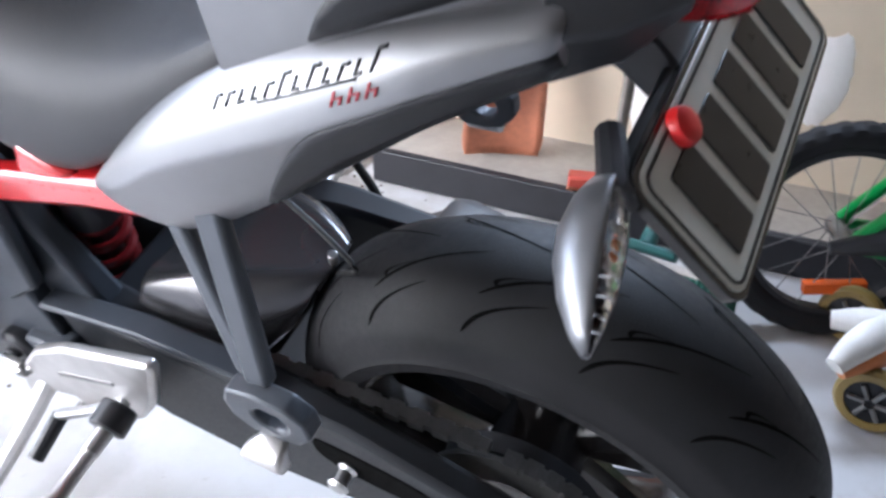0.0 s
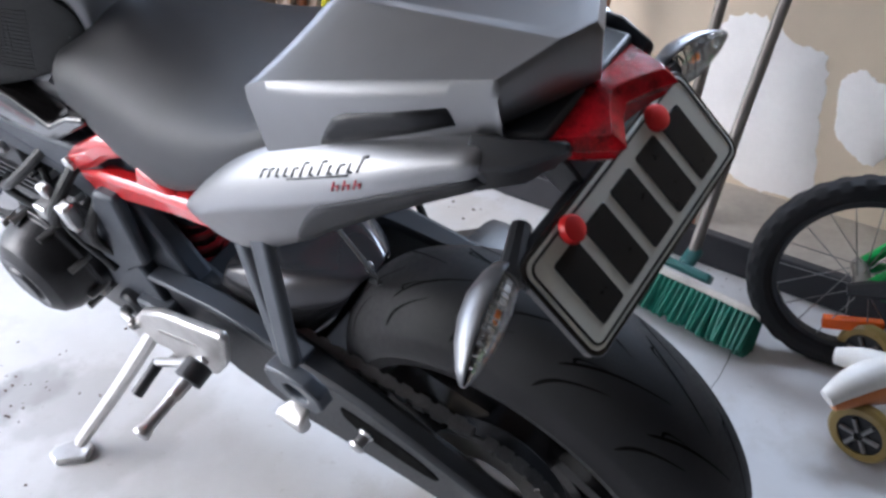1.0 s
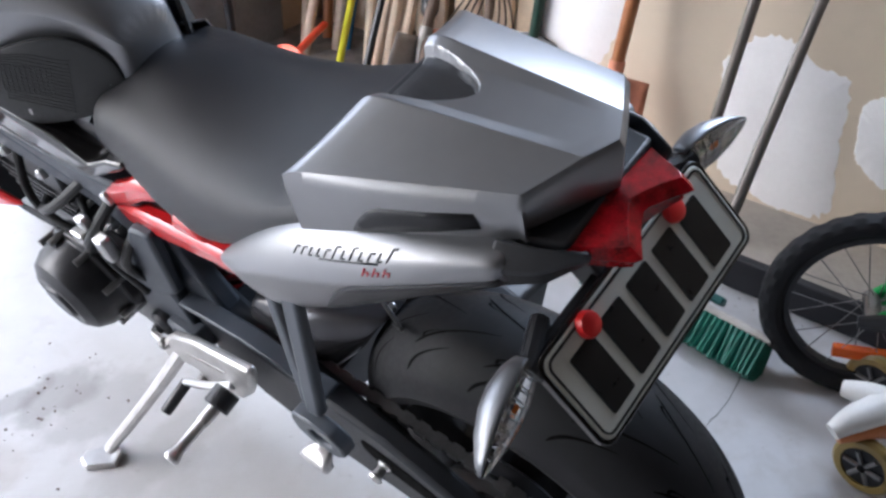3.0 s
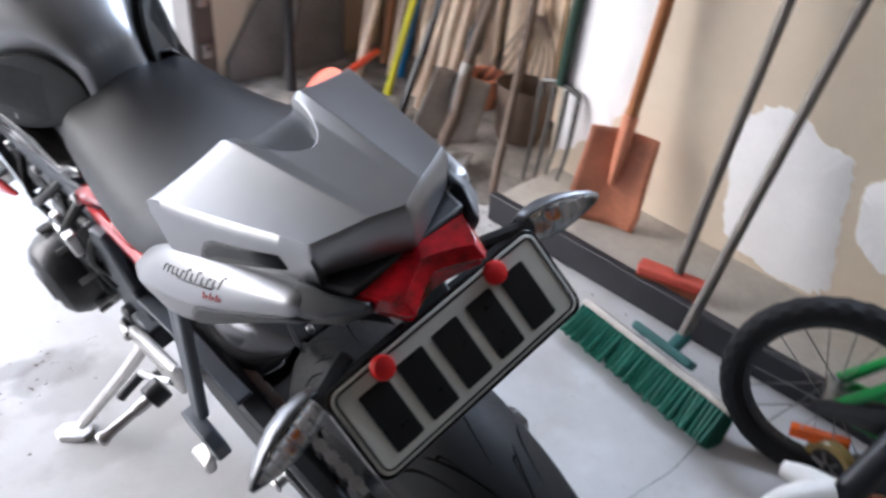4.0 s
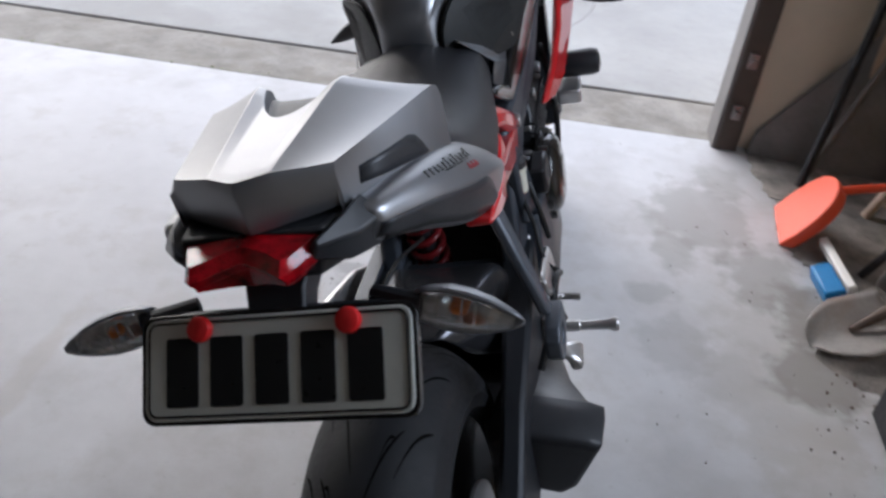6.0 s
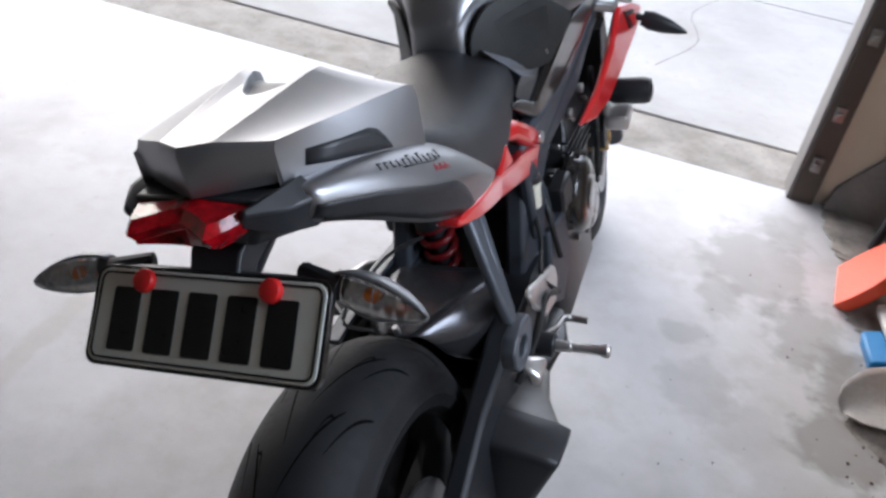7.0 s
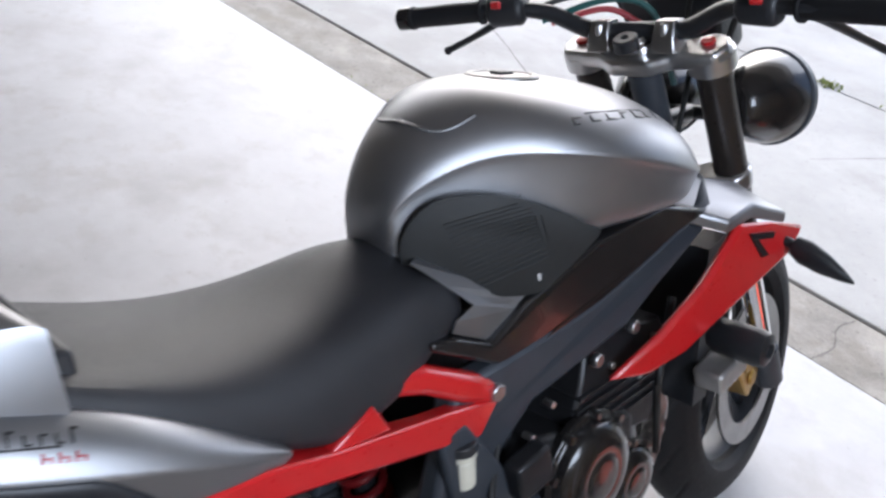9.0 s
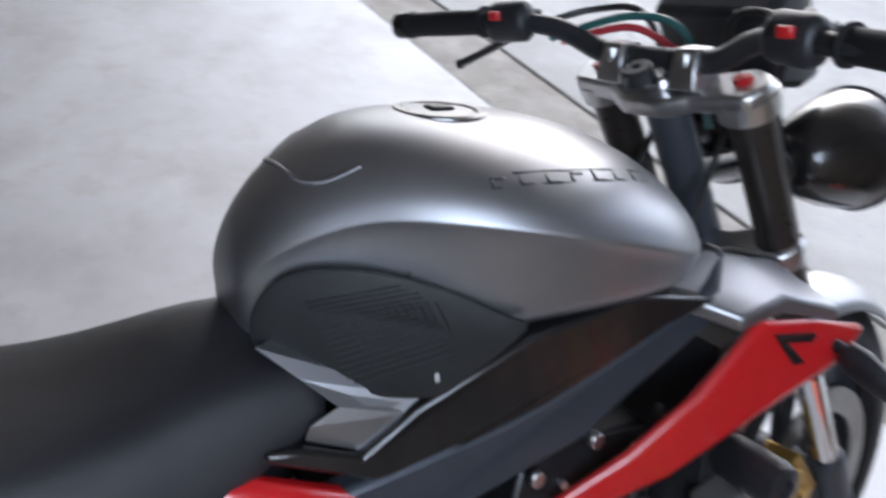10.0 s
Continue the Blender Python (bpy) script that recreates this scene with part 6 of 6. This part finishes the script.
# front mudguard
bm = bmesh.new()
rings = []
for i in range(16):
    a = radians(35 + i * 7)
    rr = 0.318
    row = []
    for k in range(11):
        t = -1 + k / 5
        r2 = rr + 0.006 - 0.04 * abs(t) ** 2.2
        row.append(AXLE + Vector((t * 0.072, math.cos(a) * r2, math.sin(a) * r2)))
    rings.append(row)
loft(bm, rings, closed=False)
steered(part("front_mudguard", bm, GRAPHITE, bike, "graphite front mudguard", solid=0.004))

# ---- tools along the wall ----
def handle(parent, a, b, r, material, name="handle", label=""):
    bm = bmesh.new()
    a, b = Vector(a), Vector(b)
    mid = a.lerp(b, 0.5) + Vector((0.004, 0.003, 0))
    tube(bm, [a, mid, b], [r, r * 1.04, r * 0.96], 12, 6)
    return part(name, bm, material, parent, label)


def shovel(name, foot, top, facing, w, h, blade_mat, handle_mat, label, square=True, r=0.016, neck=None):
    """A shovel that stands on its blade: foot is the blade's tip, top the handle's end, facing the way the hollow looks, neck the bend of a cranked one."""
    foot, top = Vector(foot), Vector(top)
    up = ((Vector(neck) if neck else top) - foot).normalized()
    out = Vector(facing)
    out = (out - up * out.dot(up)).normalized()
    sidev = up.cross(out).normalized()
    t = thing(name, Matrix.Identity(4), label, "shovel", "garden tools")
    bm = bmesh.new()
    rows = []
    for i in range(13):
        v = i / 12
        half = w / 2 * (1.0 if square else (0.25 + 0.75 * min(1, v / 0.42) ** 0.6)) * (1 - 0.12 * v)
        if square and v < 0.12:
            half *= 0.88 + v
        row = []
        for k in range(11):
            s = -1 + k / 5
            hollow = 0.10 * w * (s * s) + (0.03 * h * math.sin(v * math.pi) if not square else 0.0)
            ridge = -0.02 * math.exp(-(s / 0.18) ** 2) * max(0, (v - 0.25) / 0.75)
            row.append(foot + up * (v * h) + sidev * (s * half) + out * (hollow + ridge - 0.05 * h * v))
        rows.append(row)
    loft(bm, rows, closed=False)
    part("blade", bm, blade_mat, t, solid=0.003, smooth=50)
    bm = bmesh.new()
    a = foot + up * (h * 0.45) + out * 0.006
    b = foot + up * (h * 1.15) - out * 0.012
    if neck:
        b = Vector(neck) + (top - Vector(neck)).normalized() * 0.09
    tube(bm, [a, a.lerp(b, 0.5) + out * 0.004, b], [0.008, 0.018, 0.021], 12)
    part("socket", bm, handle_mat if neck else blade_mat, t)
    handle(t, b - (top - b).normalized() * 0.03, top, r, handle_mat)
    return t


shovel("orange_shovel", (1.238, 0.255, 0.072), (1.372, 0.205, 1.20), (-0.85, -0.5, 0), 0.20, 0.27, RUST_PAINT, WOOD_ORANGE, "square orange painted shovel with varnished wooden handle", True, 0.017)
low, high = Vector((1.235, 0.835, 0.070)), Vector((1.80, 1.18, 0.625))
spade = shovel("round_shovel", (1.000, 0.733, 0.012), high, (-0.15, -0.2, 1.0), 0.20, 0.245, SHOVEL_STEEL, WOOD_DARK, "worn round mouth steel shovel with dark handle", False, 0.017, low)
bm = bmesh.new()
tube(bm, [low.lerp(high, 0.36), low.lerp(high, 0.385), low.lerp(high, 0.45), low.lerp(high, 0.475)], [0.020, 0.029, 0.030, 0.020], 12)
part("collar", bm, BLACK, spade, "black rubber collar")
shovel("square_shovel", (1.295, 0.94, 0.014), (1.71, 0.90, 1.0), (-0.52, -0.85, 0.2), 0.215, 0.225, SHOVEL_STEEL, WOOD_DARK, "grey square mouth shovel leaning among tools", True, 0.017)

fork = thing("garden_fork", Matrix.Identity(4), "black steel garden fork with dark green handle", "garden fork", "garden tools")
for k in range(4):
    y, y2 = 0.595 - k * 0.042, 0.605 - k * 0.045
    z = 0.022 if y > 0.53 else 0.074
    bm = bmesh.new()
    tube(bm, [(1.315, y, z), (1.345, (y + y2) / 2, 0.16), (1.366, y2, 0.325)], [0.004, 0.007, 0.008])
    part("tine", bm, DARK_STEEL, fork, "dark steel tine")
bm = bmesh.new()
tube(bm, [(1.366, 0.605, 0.325), (1.368, 0.54, 0.34), (1.366, 0.47, 0.325)], 0.008)
part("fork_shoulder", bm, DARK_STEEL, fork)
handle(fork, (1.367, 0.540, 0.335), (1.368, 0.475, 1.15), 0.016, DARK_GREEN)

rake = thing("garden_rake", Matrix.Identity(4), "wire leaf rake head with fanned tines", "rake", "garden tools")
for k in range(9):
    bm = bmesh.new()
    y = 0.72 + k * 0.045
    tube(bm, [(1.70, 0.90, 0.40), (1.66, 0.90 + (y - 0.90) * 0.6, 0.22), (1.60, y + 0.05, 0.02)], 0.0035, 6)
    part("tine", bm, WOOD_DARK, rake)
handle(rake, (1.69, 0.90, 0.36), (1.80, 0.86, 1.3), 0.014, WOOD)

# bare handles of hoes, stakes and poles that lean in the corner
POLES = [((1.187, 0.600, 0.012), (1.79, 0.938, 1.10), 0.013, WOOD_DARK, "hoe_pole", "dark brown wooden pole of a hoe"),
         ((1.39, 1.308, 0.01), (1.71, 1.24, 1.2), 0.013, YELLOW, "yellow_pole", "bright yellow plastic pole"),
         ((1.53, 1.40, 0.01), (1.66, 1.27, 1.1), 0.015, BLUE, "blue_pole", "blue plastic pole leaning in the corner"),
         ((1.311, 1.40, 0.01), (1.71, 1.415, 1.2), 0.016, WOOD, "hoe_pole", "weathered wooden pole of a hoe"),
         ((1.21, 1.067, 0.01), (1.78, 1.20, 0.98), 0.012, ENGINE, "hoe_pole", "thin black pole of a hoe"),
         ((1.46, 1.10, 0.01), (1.78, 1.08, 1.25), 0.018, WOOD, "wooden_stake", "weathered brown wooden garden stake"),
         ((1.52, 1.20, 0.01), (1.80, 1.18, 1.25), 0.020, WOOD_PALE, "wooden_stake", "pale wooden stake leaning in corner"),
         ((1.56, 1.30, 0.01), (1.80, 1.30, 1.25), 0.020, WOOD_DARK, "wooden_stake", "dark wooden stake leaning in corner"),
         ((1.50, 1.42, 0.01), (1.78, 1.44, 1.2), 0.018, WOOD, "wooden_stake", "weathered brown wooden garden stake"),
         ((1.139, 1.532, 0.01), (1.27, 1.75, 0.95), 0.015, ENGINE, "black_pole", "thin black metal pole"),
         ((1.18, 1.62, 0.01), (1.50, 1.70, 1.2), 0.012, GREY_TUBE, "metal_pole", "grey steel tube in the corner"),
         ((1.40, 1.16, 0.01), (1.72, 1.12, 1.2), 0.015, WOOD, "hoe_pole", "weathered wooden pole of a hoe"),
         ((1.46, 1.24, 0.01), (1.74, 1.36, 1.2), 0.017, WOOD_PALE, "wooden_stake", "pale wooden stake leaning in corner"),
         ((1.40, 1.48, 0.01), (1.66, 1.56, 1.2), 0.016, WOOD, "wooden_stake", "weathered brown wooden garden stake"),
         ((1.56, 1.52, 0.01), (1.76, 1.60, 1.25), 0.018, WOOD_ORANGE, "hoe_pole", "varnished wooden pole of a hoe")]
for a, b, r, mt, nm, lb in POLES:
    bm = bmesh.new()
    a, b = Vector(a), Vector(b)
    tube(bm, [a, a.lerp(b, 0.5) + Vector((0.006, -0.004, 0)), b], r, 10, 5)
    tagged(part(nm, bm, mt), lb, "pole" if "pole" in nm else "stake", "garden tools")
for y0, y1, x, mt in ((0.70, 0.81, 1.80, WOOD_PALE), (0.83, 0.94, 1.795, WOOD_PALE), (0.96, 1.06, 1.80, WOOD_PALE), (1.10, 1.22, 1.80, WOOD_PALE), (1.26, 1.36, 1.79, WOOD), (1.38, 1.52, 1.80, WOOD_PALE), (1.54, 1.66, 1.78, PLYWOOD)):
    bm = bmesh.new()
    prism(bm, [(x - 0.10, y0, 0.005), (x - 0.10, y1, 0.005), (x, y1 + 0.02, 1.25), (x, y0 + 0.02, 1.25)], (0.024, 0, 0))
    tagged(part("timber_board", bm, mt, bevel=0.003), "rough sawn board leaning in the corner", "board", "timber boards")

bm = bmesh.new()
prism(bm, [(1.28, 1.69, 0.005), (1.72, 1.69, 0.005), (1.74, 1.755, 1.3), (1.30, 1.755, 1.3)], (0, 0.012, 0))
tagged(part("timber_board", bm, PLYWOOD, bevel=0.003), "wide tan plywood sheet leaning in the corner", "board", "timber boards")

# dark soil that has gathered in the corner
rnd = random.Random(11)
rim = smooth_path([(1.0, 1.765, 0.001), (1.015, 1.533, 0.001), (1.05, 1.40, 0.001), (1.015, 1.20, 0.001), (1.085, 1.06, 0.001), (1.08, 0.90, 0.001), (1.02, 0.70, 0.001), (1.17, 0.575, 0.001), (1.38, 0.58, 0.001), (1.60, 0.575, 0.001), (1.82, 0.58, 0.001), (1.825, 1.2, 0.001), (1.82, 1.76, 0.001), (1.4, 1.765, 0.001)], 8)
rim = [p + Vector((rnd.uniform(-0.012, 0.012), rnd.uniform(-0.008, 0.008), 0)) for p in rim]
cc = Vector((1.42, 1.15, 0.0))
bm = bmesh.new()
loft(bm, [rim] + [[cc + (p - cc) * k + Vector((0, 0, h + rnd.uniform(-0.002, 0.003))) for p in rim] for k, h in ((0.97, 0.005), (0.9, 0.008), (0.8, 0.009), (0.65, 0.009), (0.5, 0.009), (0.3, 0.008))])
tagged(part("soil_heap", bm, mat("dark_soil", (0.22, 0.20, 0.18), 0.95, vary=0.5, scale=14, bump=1.0, bump_scale=120)), "thin layer of dry brown soil under the tools", "soil", kind="stuff")

# basket and pot behind the fork
bm = bmesh.new()
lathe(bm, (1.52, 0.80, 0.008), (0.1, 0, 1), [(0, 0.07)] + [(0.01 + i * 0.015, 0.073 + i * 0.002 + 0.004 * (i % 2)) for i in range(12)] + [(0.185, 0.098), (0.183, 0.090), (0.02, 0.068)], 28)
tagged(part("basket", bm, WOOD_DARK, smooth=50), "dark brown woven basket behind the tools", "basket")
bm = bmesh.new()
lathe(bm, (1.60, 1.04, 0.008), (0, 0, 1), [(0, 0.045), (0.09, 0.062), (0.092, 0.070), (0.12, 0.072), (0.12, 0.062), (0.02, 0.042)], 24)
tagged(part("flower_pot", bm, RUST_PAINT, smooth=40), "small terracotta flower pot on the soil", "flower pot")

# grey sheet and rubble in the corner
bm = bmesh.new()
prism(bm, [(1.00, 1.715, 0.005), (1.46, 1.64, 0.005), (1.52, 1.70, 0.60), (1.36, 1.735, 0.56), (1.02, 1.75, 0.075)], (0, 0.010, 0))
tagged(part("metal_sheet", bm, mat("dull_grey_sheet", (0.19, 0.185, 0.18), 0.5, metal=0.3, vary=0.25, scale=7, bump=0.2, bump_scale=60), bevel=0.002), "dull grey metal sheet leaning in the corner", "sheet")
rnd = random.Random(5)
bm = bmesh.new()
for i in range(100):
    c = Vector((rnd.uniform(1.03, 1.6), rnd.uniform(0.62, 1.7), 0.003))
    if i > 70:
        c = Vector((rnd.gauss(1.06, 0.07), rnd.gauss(0.60, 0.10), 0.003))
    r = rnd.uniform(0.0012, 0.0032)
    box(bm, (-r, -r, -r * 0.6), (r, r * rnd.uniform(0.6, 1.8), r * 0.6), Matrix.Translation(c) @ Matrix.Rotation(rnd.uniform(0, 6), 4, "Z"))
tagged(part("debris", bm, WOOD_DARK, smooth=0), "scattered dry soil and bark crumbs", "debris", kind="stuff")

bm = bmesh.new()  # floor crumbs along the ledge and by the stand
for i in range(105):
    if i < 45:
        c = Vector((1.085 - abs(rnd.gauss(0, 0.12)), rnd.uniform(-0.6, 0.55), 0.0015))
    elif i < 85:
        c = Vector((rnd.gauss(-0.10, 0.10), rnd.gauss(0.70, 0.07), 0.0015))
    else:
        c = Vector((rnd.uniform(0.55, 1.05), rnd.uniform(0.3, 1.7), 0.0015))
    r = rnd.uniform(0.0006, 0.0022)
    box(bm, (-r, -r * rnd.uniform(0.5, 1.6), -r * 0.5), (r, r, r * 0.5), Matrix.Translation(c) @ Matrix.Rotation(rnd.uniform(0, 6), 4, "Z"))
tagged(part("grit", bm, WOOD_DARK, smooth=0), "scattered grit and crumbs on the floor", "grit", kind="stuff")

# dustpan with its brush
pan = thing("dustpan", Matrix.Identity(4), "orange red plastic dustpan standing on its edge", "dustpan")
c, up, ac = Vector((1.036, 1.361, 0.010)), Vector((0.55, -0.05, 0.83)).normalized(), Vector((-0.12, -0.99, 0.02)).normalized()
nrm = up.cross(ac).normalized()
bm = bmesh.new()
outl = []
for i in range(21):
    t = math.pi * i / 20
    outl.append(c + ac * (0.105 - 0.115 * math.cos(t)) + up * (0.05 + 0.16 * math.sin(t) ** 0.7))
outl = [c - ac * 0.005] + outl + [c + ac * 0.21]
cc = sum(outl, Vector()) / len(outl)
inn = [cc + (p - cc) * 0.9 + nrm * 0.03 for p in outl]
loft(bm, [inn, outl, [p - nrm * 0.012 for p in outl]])
part("pan", bm, DUSTPAN_RED, pan, smooth=40, bevel=0.002)
handle(pan, c + ac * 0.12 + up * 0.19, (1.36, 1.33, 0.17), 0.012, DUSTPAN_RED)
brush = thing("hand_brush", Matrix.Identity(4), "blue and white hand brush on the floor", "brush")
bm = bmesh.new()
m = Matrix.Translation((1.105, 1.03, 0.042)) @ Matrix.Rotation(radians(-84), 4, "Z") @ Matrix.Rotation(radians(20), 4, "X")
box(bm, (-0.02, -0.045, -0.036), (0.11, 0.010, 0.012), m)
part("bristle_block", bm, BLUE, brush, "blue bristles", bevel=0.008)
bm = bmesh.new()
box(bm, (-0.12, 0.012, -0.012), (0.11, 0.036, 0.020), m)
part("brush_back", bm, WHITE_PLASTIC, brush, "white plastic back", bevel=0.006)

# yard broom
broom = thing("push_broom", Matrix.Identity(4), "green bristled yard broom with grey pole", "broom")
m = Matrix.Translation((0.858, -0.152, 0.004)) @ Matrix.Rotation(radians(-7.5), 4, "Z") @ Matrix.Rotation(radians(40), 4, "Y")
bm = bmesh.new()
box(bm, (-0.028, -0.215, 0.078), (0.030, 0.215, 0.097), m)
part("head_block", bm, mat("grey_weathered_block", (0.44, 0.41, 0.375), 0.7, vary=0.25, scale=12, bump=0.3, bump_scale=80), broom, "weathered grey wooden head", bevel=0.006)
rnd = random.Random(2)
bm = bmesh.new()
for i in range(34):
    for k in range(4):
        y = -0.205 + i * 0.0124
        x = -0.024 + k * 0.017
        for q in range(2):
            dx, dy = rnd.uniform(-0.012, 0.012) + (k - 1.5) * 0.008, rnd.uniform(-0.005, 0.005) + (i - 16.5) * 0.0005
            z0 = rnd.uniform(-0.004, 0.006) - (x + dx) * 0.0
            p, t2 = m @ Vector((x, y, 0.08)), m @ Vector((x + dx, y + dy, z0))
            t2.z = max(t2.z, 0.002)
            rod(bm, p, t2, 0.0062, 0.0048, 5)
part("bristles", bm, GREEN_BRISTLE, broom, "dense green bristles", smooth=0)["kind"] = "stuff"
bm = bmesh.new()
box(bm, (-0.016, -0.085, 0.104), (0.020, 0.085, 0.124), m)
rod(bm, m @ Vector((0.0, -0.02, 0.115)), m @ Vector((0.02, -0.02, 0.165)), 0.017)
part("socket", bm, TEAL, broom, "teal plastic socket", bevel=0.006)
handle(broom, m @ Vector((0.012, -0.02, 0.145)), (1.372, -0.195, 0.86), 0.0125, GREY_TUBE)

squeegee = thing("deck_brush", Matrix.Identity(4), "small red brush head with long dark pole on ledge", "broom")
bm = bmesh.new()
m = Matrix.Translation((1.14, -0.04, 0.070)) @ Matrix.Rotation(radians(14), 4, "Z")
box(bm, (-0.020, -0.085, 0.022), (0.022, 0.085, 0.05), m)
part("head", bm, mat("faded_red_plastic", (0.48, 0.075, 0.05), 0.5, vary=0.15, scale=15), squeegee, bevel=0.006)
bm = bmesh.new()
for i in range(28):
    for k in range(3):
        p = m @ Vector((-0.014 + k * 0.014, -0.08 + i * 0.006, 0.024))
        rod(bm, p, p + Vector((rnd.uniform(-0.003, 0.003), 0, -0.0235)), 0.003, n=4)
part("bristles", bm, RUST_PAINT, squeegee, smooth=0)["kind"] = "stuff"
handle(squeegee, (1.145, -0.05, 0.125), (1.372, -0.055, 0.98), 0.013, GREY_TUBE)

# ---- child's bicycle ----
kid = thing("kids_bicycle", pose(0.935, -0.512, 0.207, 0, 4, 18), "small green children's bicycle with knobbly black tyres", "bicycle")
wheel = new("bicycle_wheel")
wheel.parent = kid
bm = bmesh.new()
rings = []
for i in range(120):
    a = 2 * math.pi * i / 120
    row = []
    for k in range(14):
        q = 2 * math.pi * k / 14
        rr = 0.180 + 0.024 * math.cos(q)
        if math.cos(q) > 0.2 and (i + (k % 2) * 2) % 4 < 2:
            rr += 0.0035
        row.append(Vector((0.025 * math.sin(q), rr * math.cos(a), rr * math.sin(a))))
    rings.append(row)
loft(bm, rings + rings[:1], caps=False)
bmesh.ops.remove_doubles(bm, verts=bm.verts, dist=1e-5)
part("tyre", bm, RUBBER, wheel, "knobbly black rubber tyre", smooth=25)
bm = bmesh.new()
lathe(bm, (0, 0, 0), (1, 0, 0), [(-0.012, 0.162), (-0.012, 0.150), (0.012, 0.150), (0.012, 0.162)], 60, (0, 0, 1), True)
part("rim", bm, ENGINE, wheel, "black rim")
for i in range(20):
    a = 2 * math.pi * i / 20
    bm = bmesh.new()
    s = 1 if i % 2 else -1
    rod(bm, (s * 0.022, math.cos(a + 0.5 * s) * 0.018, math.sin(a + 0.5 * s) * 0.018), (0, math.cos(a) * 0.152, math.sin(a) * 0.152), 0.0012, n=5)
    part("spoke", bm, STEEL, wheel)
bm = bmesh.new()
rod(bm, (-0.045, 0, 0), (0.045, 0, 0), 0.016)
part("hub", bm, STEEL, wheel)
bm = bmesh.new()
box(bm, (-0.012, -0.055, -0.118), (0.008, 0.055, -0.094), Matrix.Rotation(radians(-6), 4, "X"))
part("spoke_reflector", bm, ORANGE, wheel, "orange spoke reflector", bevel=0.003)
for s in (-1, 1):
    bm = bmesh.new()
    tube(bm, [(s * 0.045, 0.0, 0.0), (s * 0.05, -0.12, -0.012), (s * 0.035, -0.30, -0.02)], [0.014, 0.013, 0.015])
    tube(bm, [(s * 0.045, 0.0, 0.0), (s * 0.045, -0.10, 0.11), (s * 0.03, -0.22, 0.26)], [0.012, 0.012, 0.013])
    part("frame_stay", bm, GREEN_PAINT, kid, "green painted frame stay")
bm = bmesh.new()
tube(bm, [(0, -0.30, -0.02), (0, -0.26, 0.12), (0, -0.22, 0.28)], 0.017)
tube(bm, [(0, -0.30, -0.02), (0, -0.52, 0.20)], 0.018)
tube(bm, [(0, -0.22, 0.26), (0, -0.52, 0.26)], 0.016)
part("main_frame", bm, GREEN_PAINT, kid)
bm = bmesh.new()
tube(bm, [(-0.05, 0.03, -0.005), (-0.055, -0.08, 0.02), (-0.055, -0.2, 0.03), (-0.05, -0.3, 0.0)], [0.012, 0.03, 0.026, 0.035])
part("chain_cover", bm, BLACK, kid, "black chain cover")

# ---- child's scooter ----
sc = thing("kick_scooter", pose(0.69, -0.61, 0.0, 0, 0, 18), "white and orange three wheeled kick scooter", "scooter")
for x, y in ((0.0, 0.0), (0.235, -0.03)):
    wh = new("scooter_wheel")
    wh.parent = sc
    bm = bmesh.new()
    lathe(bm, (x, y, 0.058), (0.85, -0.5, 0), [(-0.012, 0.040), (-0.012, 0.052), (-0.006, 0.058), (0.006, 0.058), (0.012, 0.052), (0.012, 0.040)], 32, (0, 0, 1), True)
    part("tread", bm, PU_WHEEL, wh, "amber urethane tread")
    bm = bmesh.new()
    lathe(bm, (x, y, 0.058), (0.85, -0.5, 0), [(0.009, 0.0405), (-0.008, 0.0405), (-0.0085, 0.030), (-0.008, 0.001)], 32)
    part("core", bm, ENGINE, wh, "black wheel core")
    ax = Vector((0.85, -0.5, 0)).normalized()
    e1 = Vector((0.5, 0.85, 0)).normalized()
    for i in range(6):
        a = math.pi * i / 3
        bm = bmesh.new()
        c0 = Vector((x, y, 0.058)) - ax * 0.012
        d0 = e1 * math.cos(a) + Vector((0, 0, 1)) * math.sin(a)
        rod(bm, c0 + d0 * 0.008, c0 + d0 * 0.034, 0.0045, n=6)
        part("core_spoke", bm, STEEL, wh)
bm = bmesh.new()
tube(bm, [(-0.006, 0.074, 0.122), (0.020, 0.040, 0.142), (0.067, -0.022, 0.150)], [0.016, 0.026, 0.032])
tube(bm, [(0.092, 0.060, 0.142), (0.080, 0.020, 0.150), (0.067, -0.022, 0.150)], [0.015, 0.024, 0.030])
part("fork_arm", bm, WHITE_PLASTIC, sc, "white plastic wheel arms", smooth=60)
bm = bmesh.new()
tube(bm, [(-0.004, 0.062, 0.110), (0.03, 0.005, 0.126), (0.075, -0.055, 0.118), (0.13, -0.14, 0.095)], [0.012, 0.024, 0.034, 0.034])
part("deck_nose", bm, mat("orange_plastic", (0.55, 0.2, 0.07), 0.4), sc, "orange plastic deck nose", smooth=60)
bm = bmesh.new()
rod(bm, (0.09, -0.055, 0.14), (0.40, -0.275, 0.63), 0.017)
rod(bm, (0.08, -0.045, 0.13), (0.17, -0.11, 0.27), 0.028)
part("steering_post", bm, BLACK, sc, "black steering post")
bm = bmesh.new()
box(bm, (0.14, -0.42, 0.07), (0.26, -0.08, 0.095))
part("deck", bm, BLACK, sc, bevel=0.01)
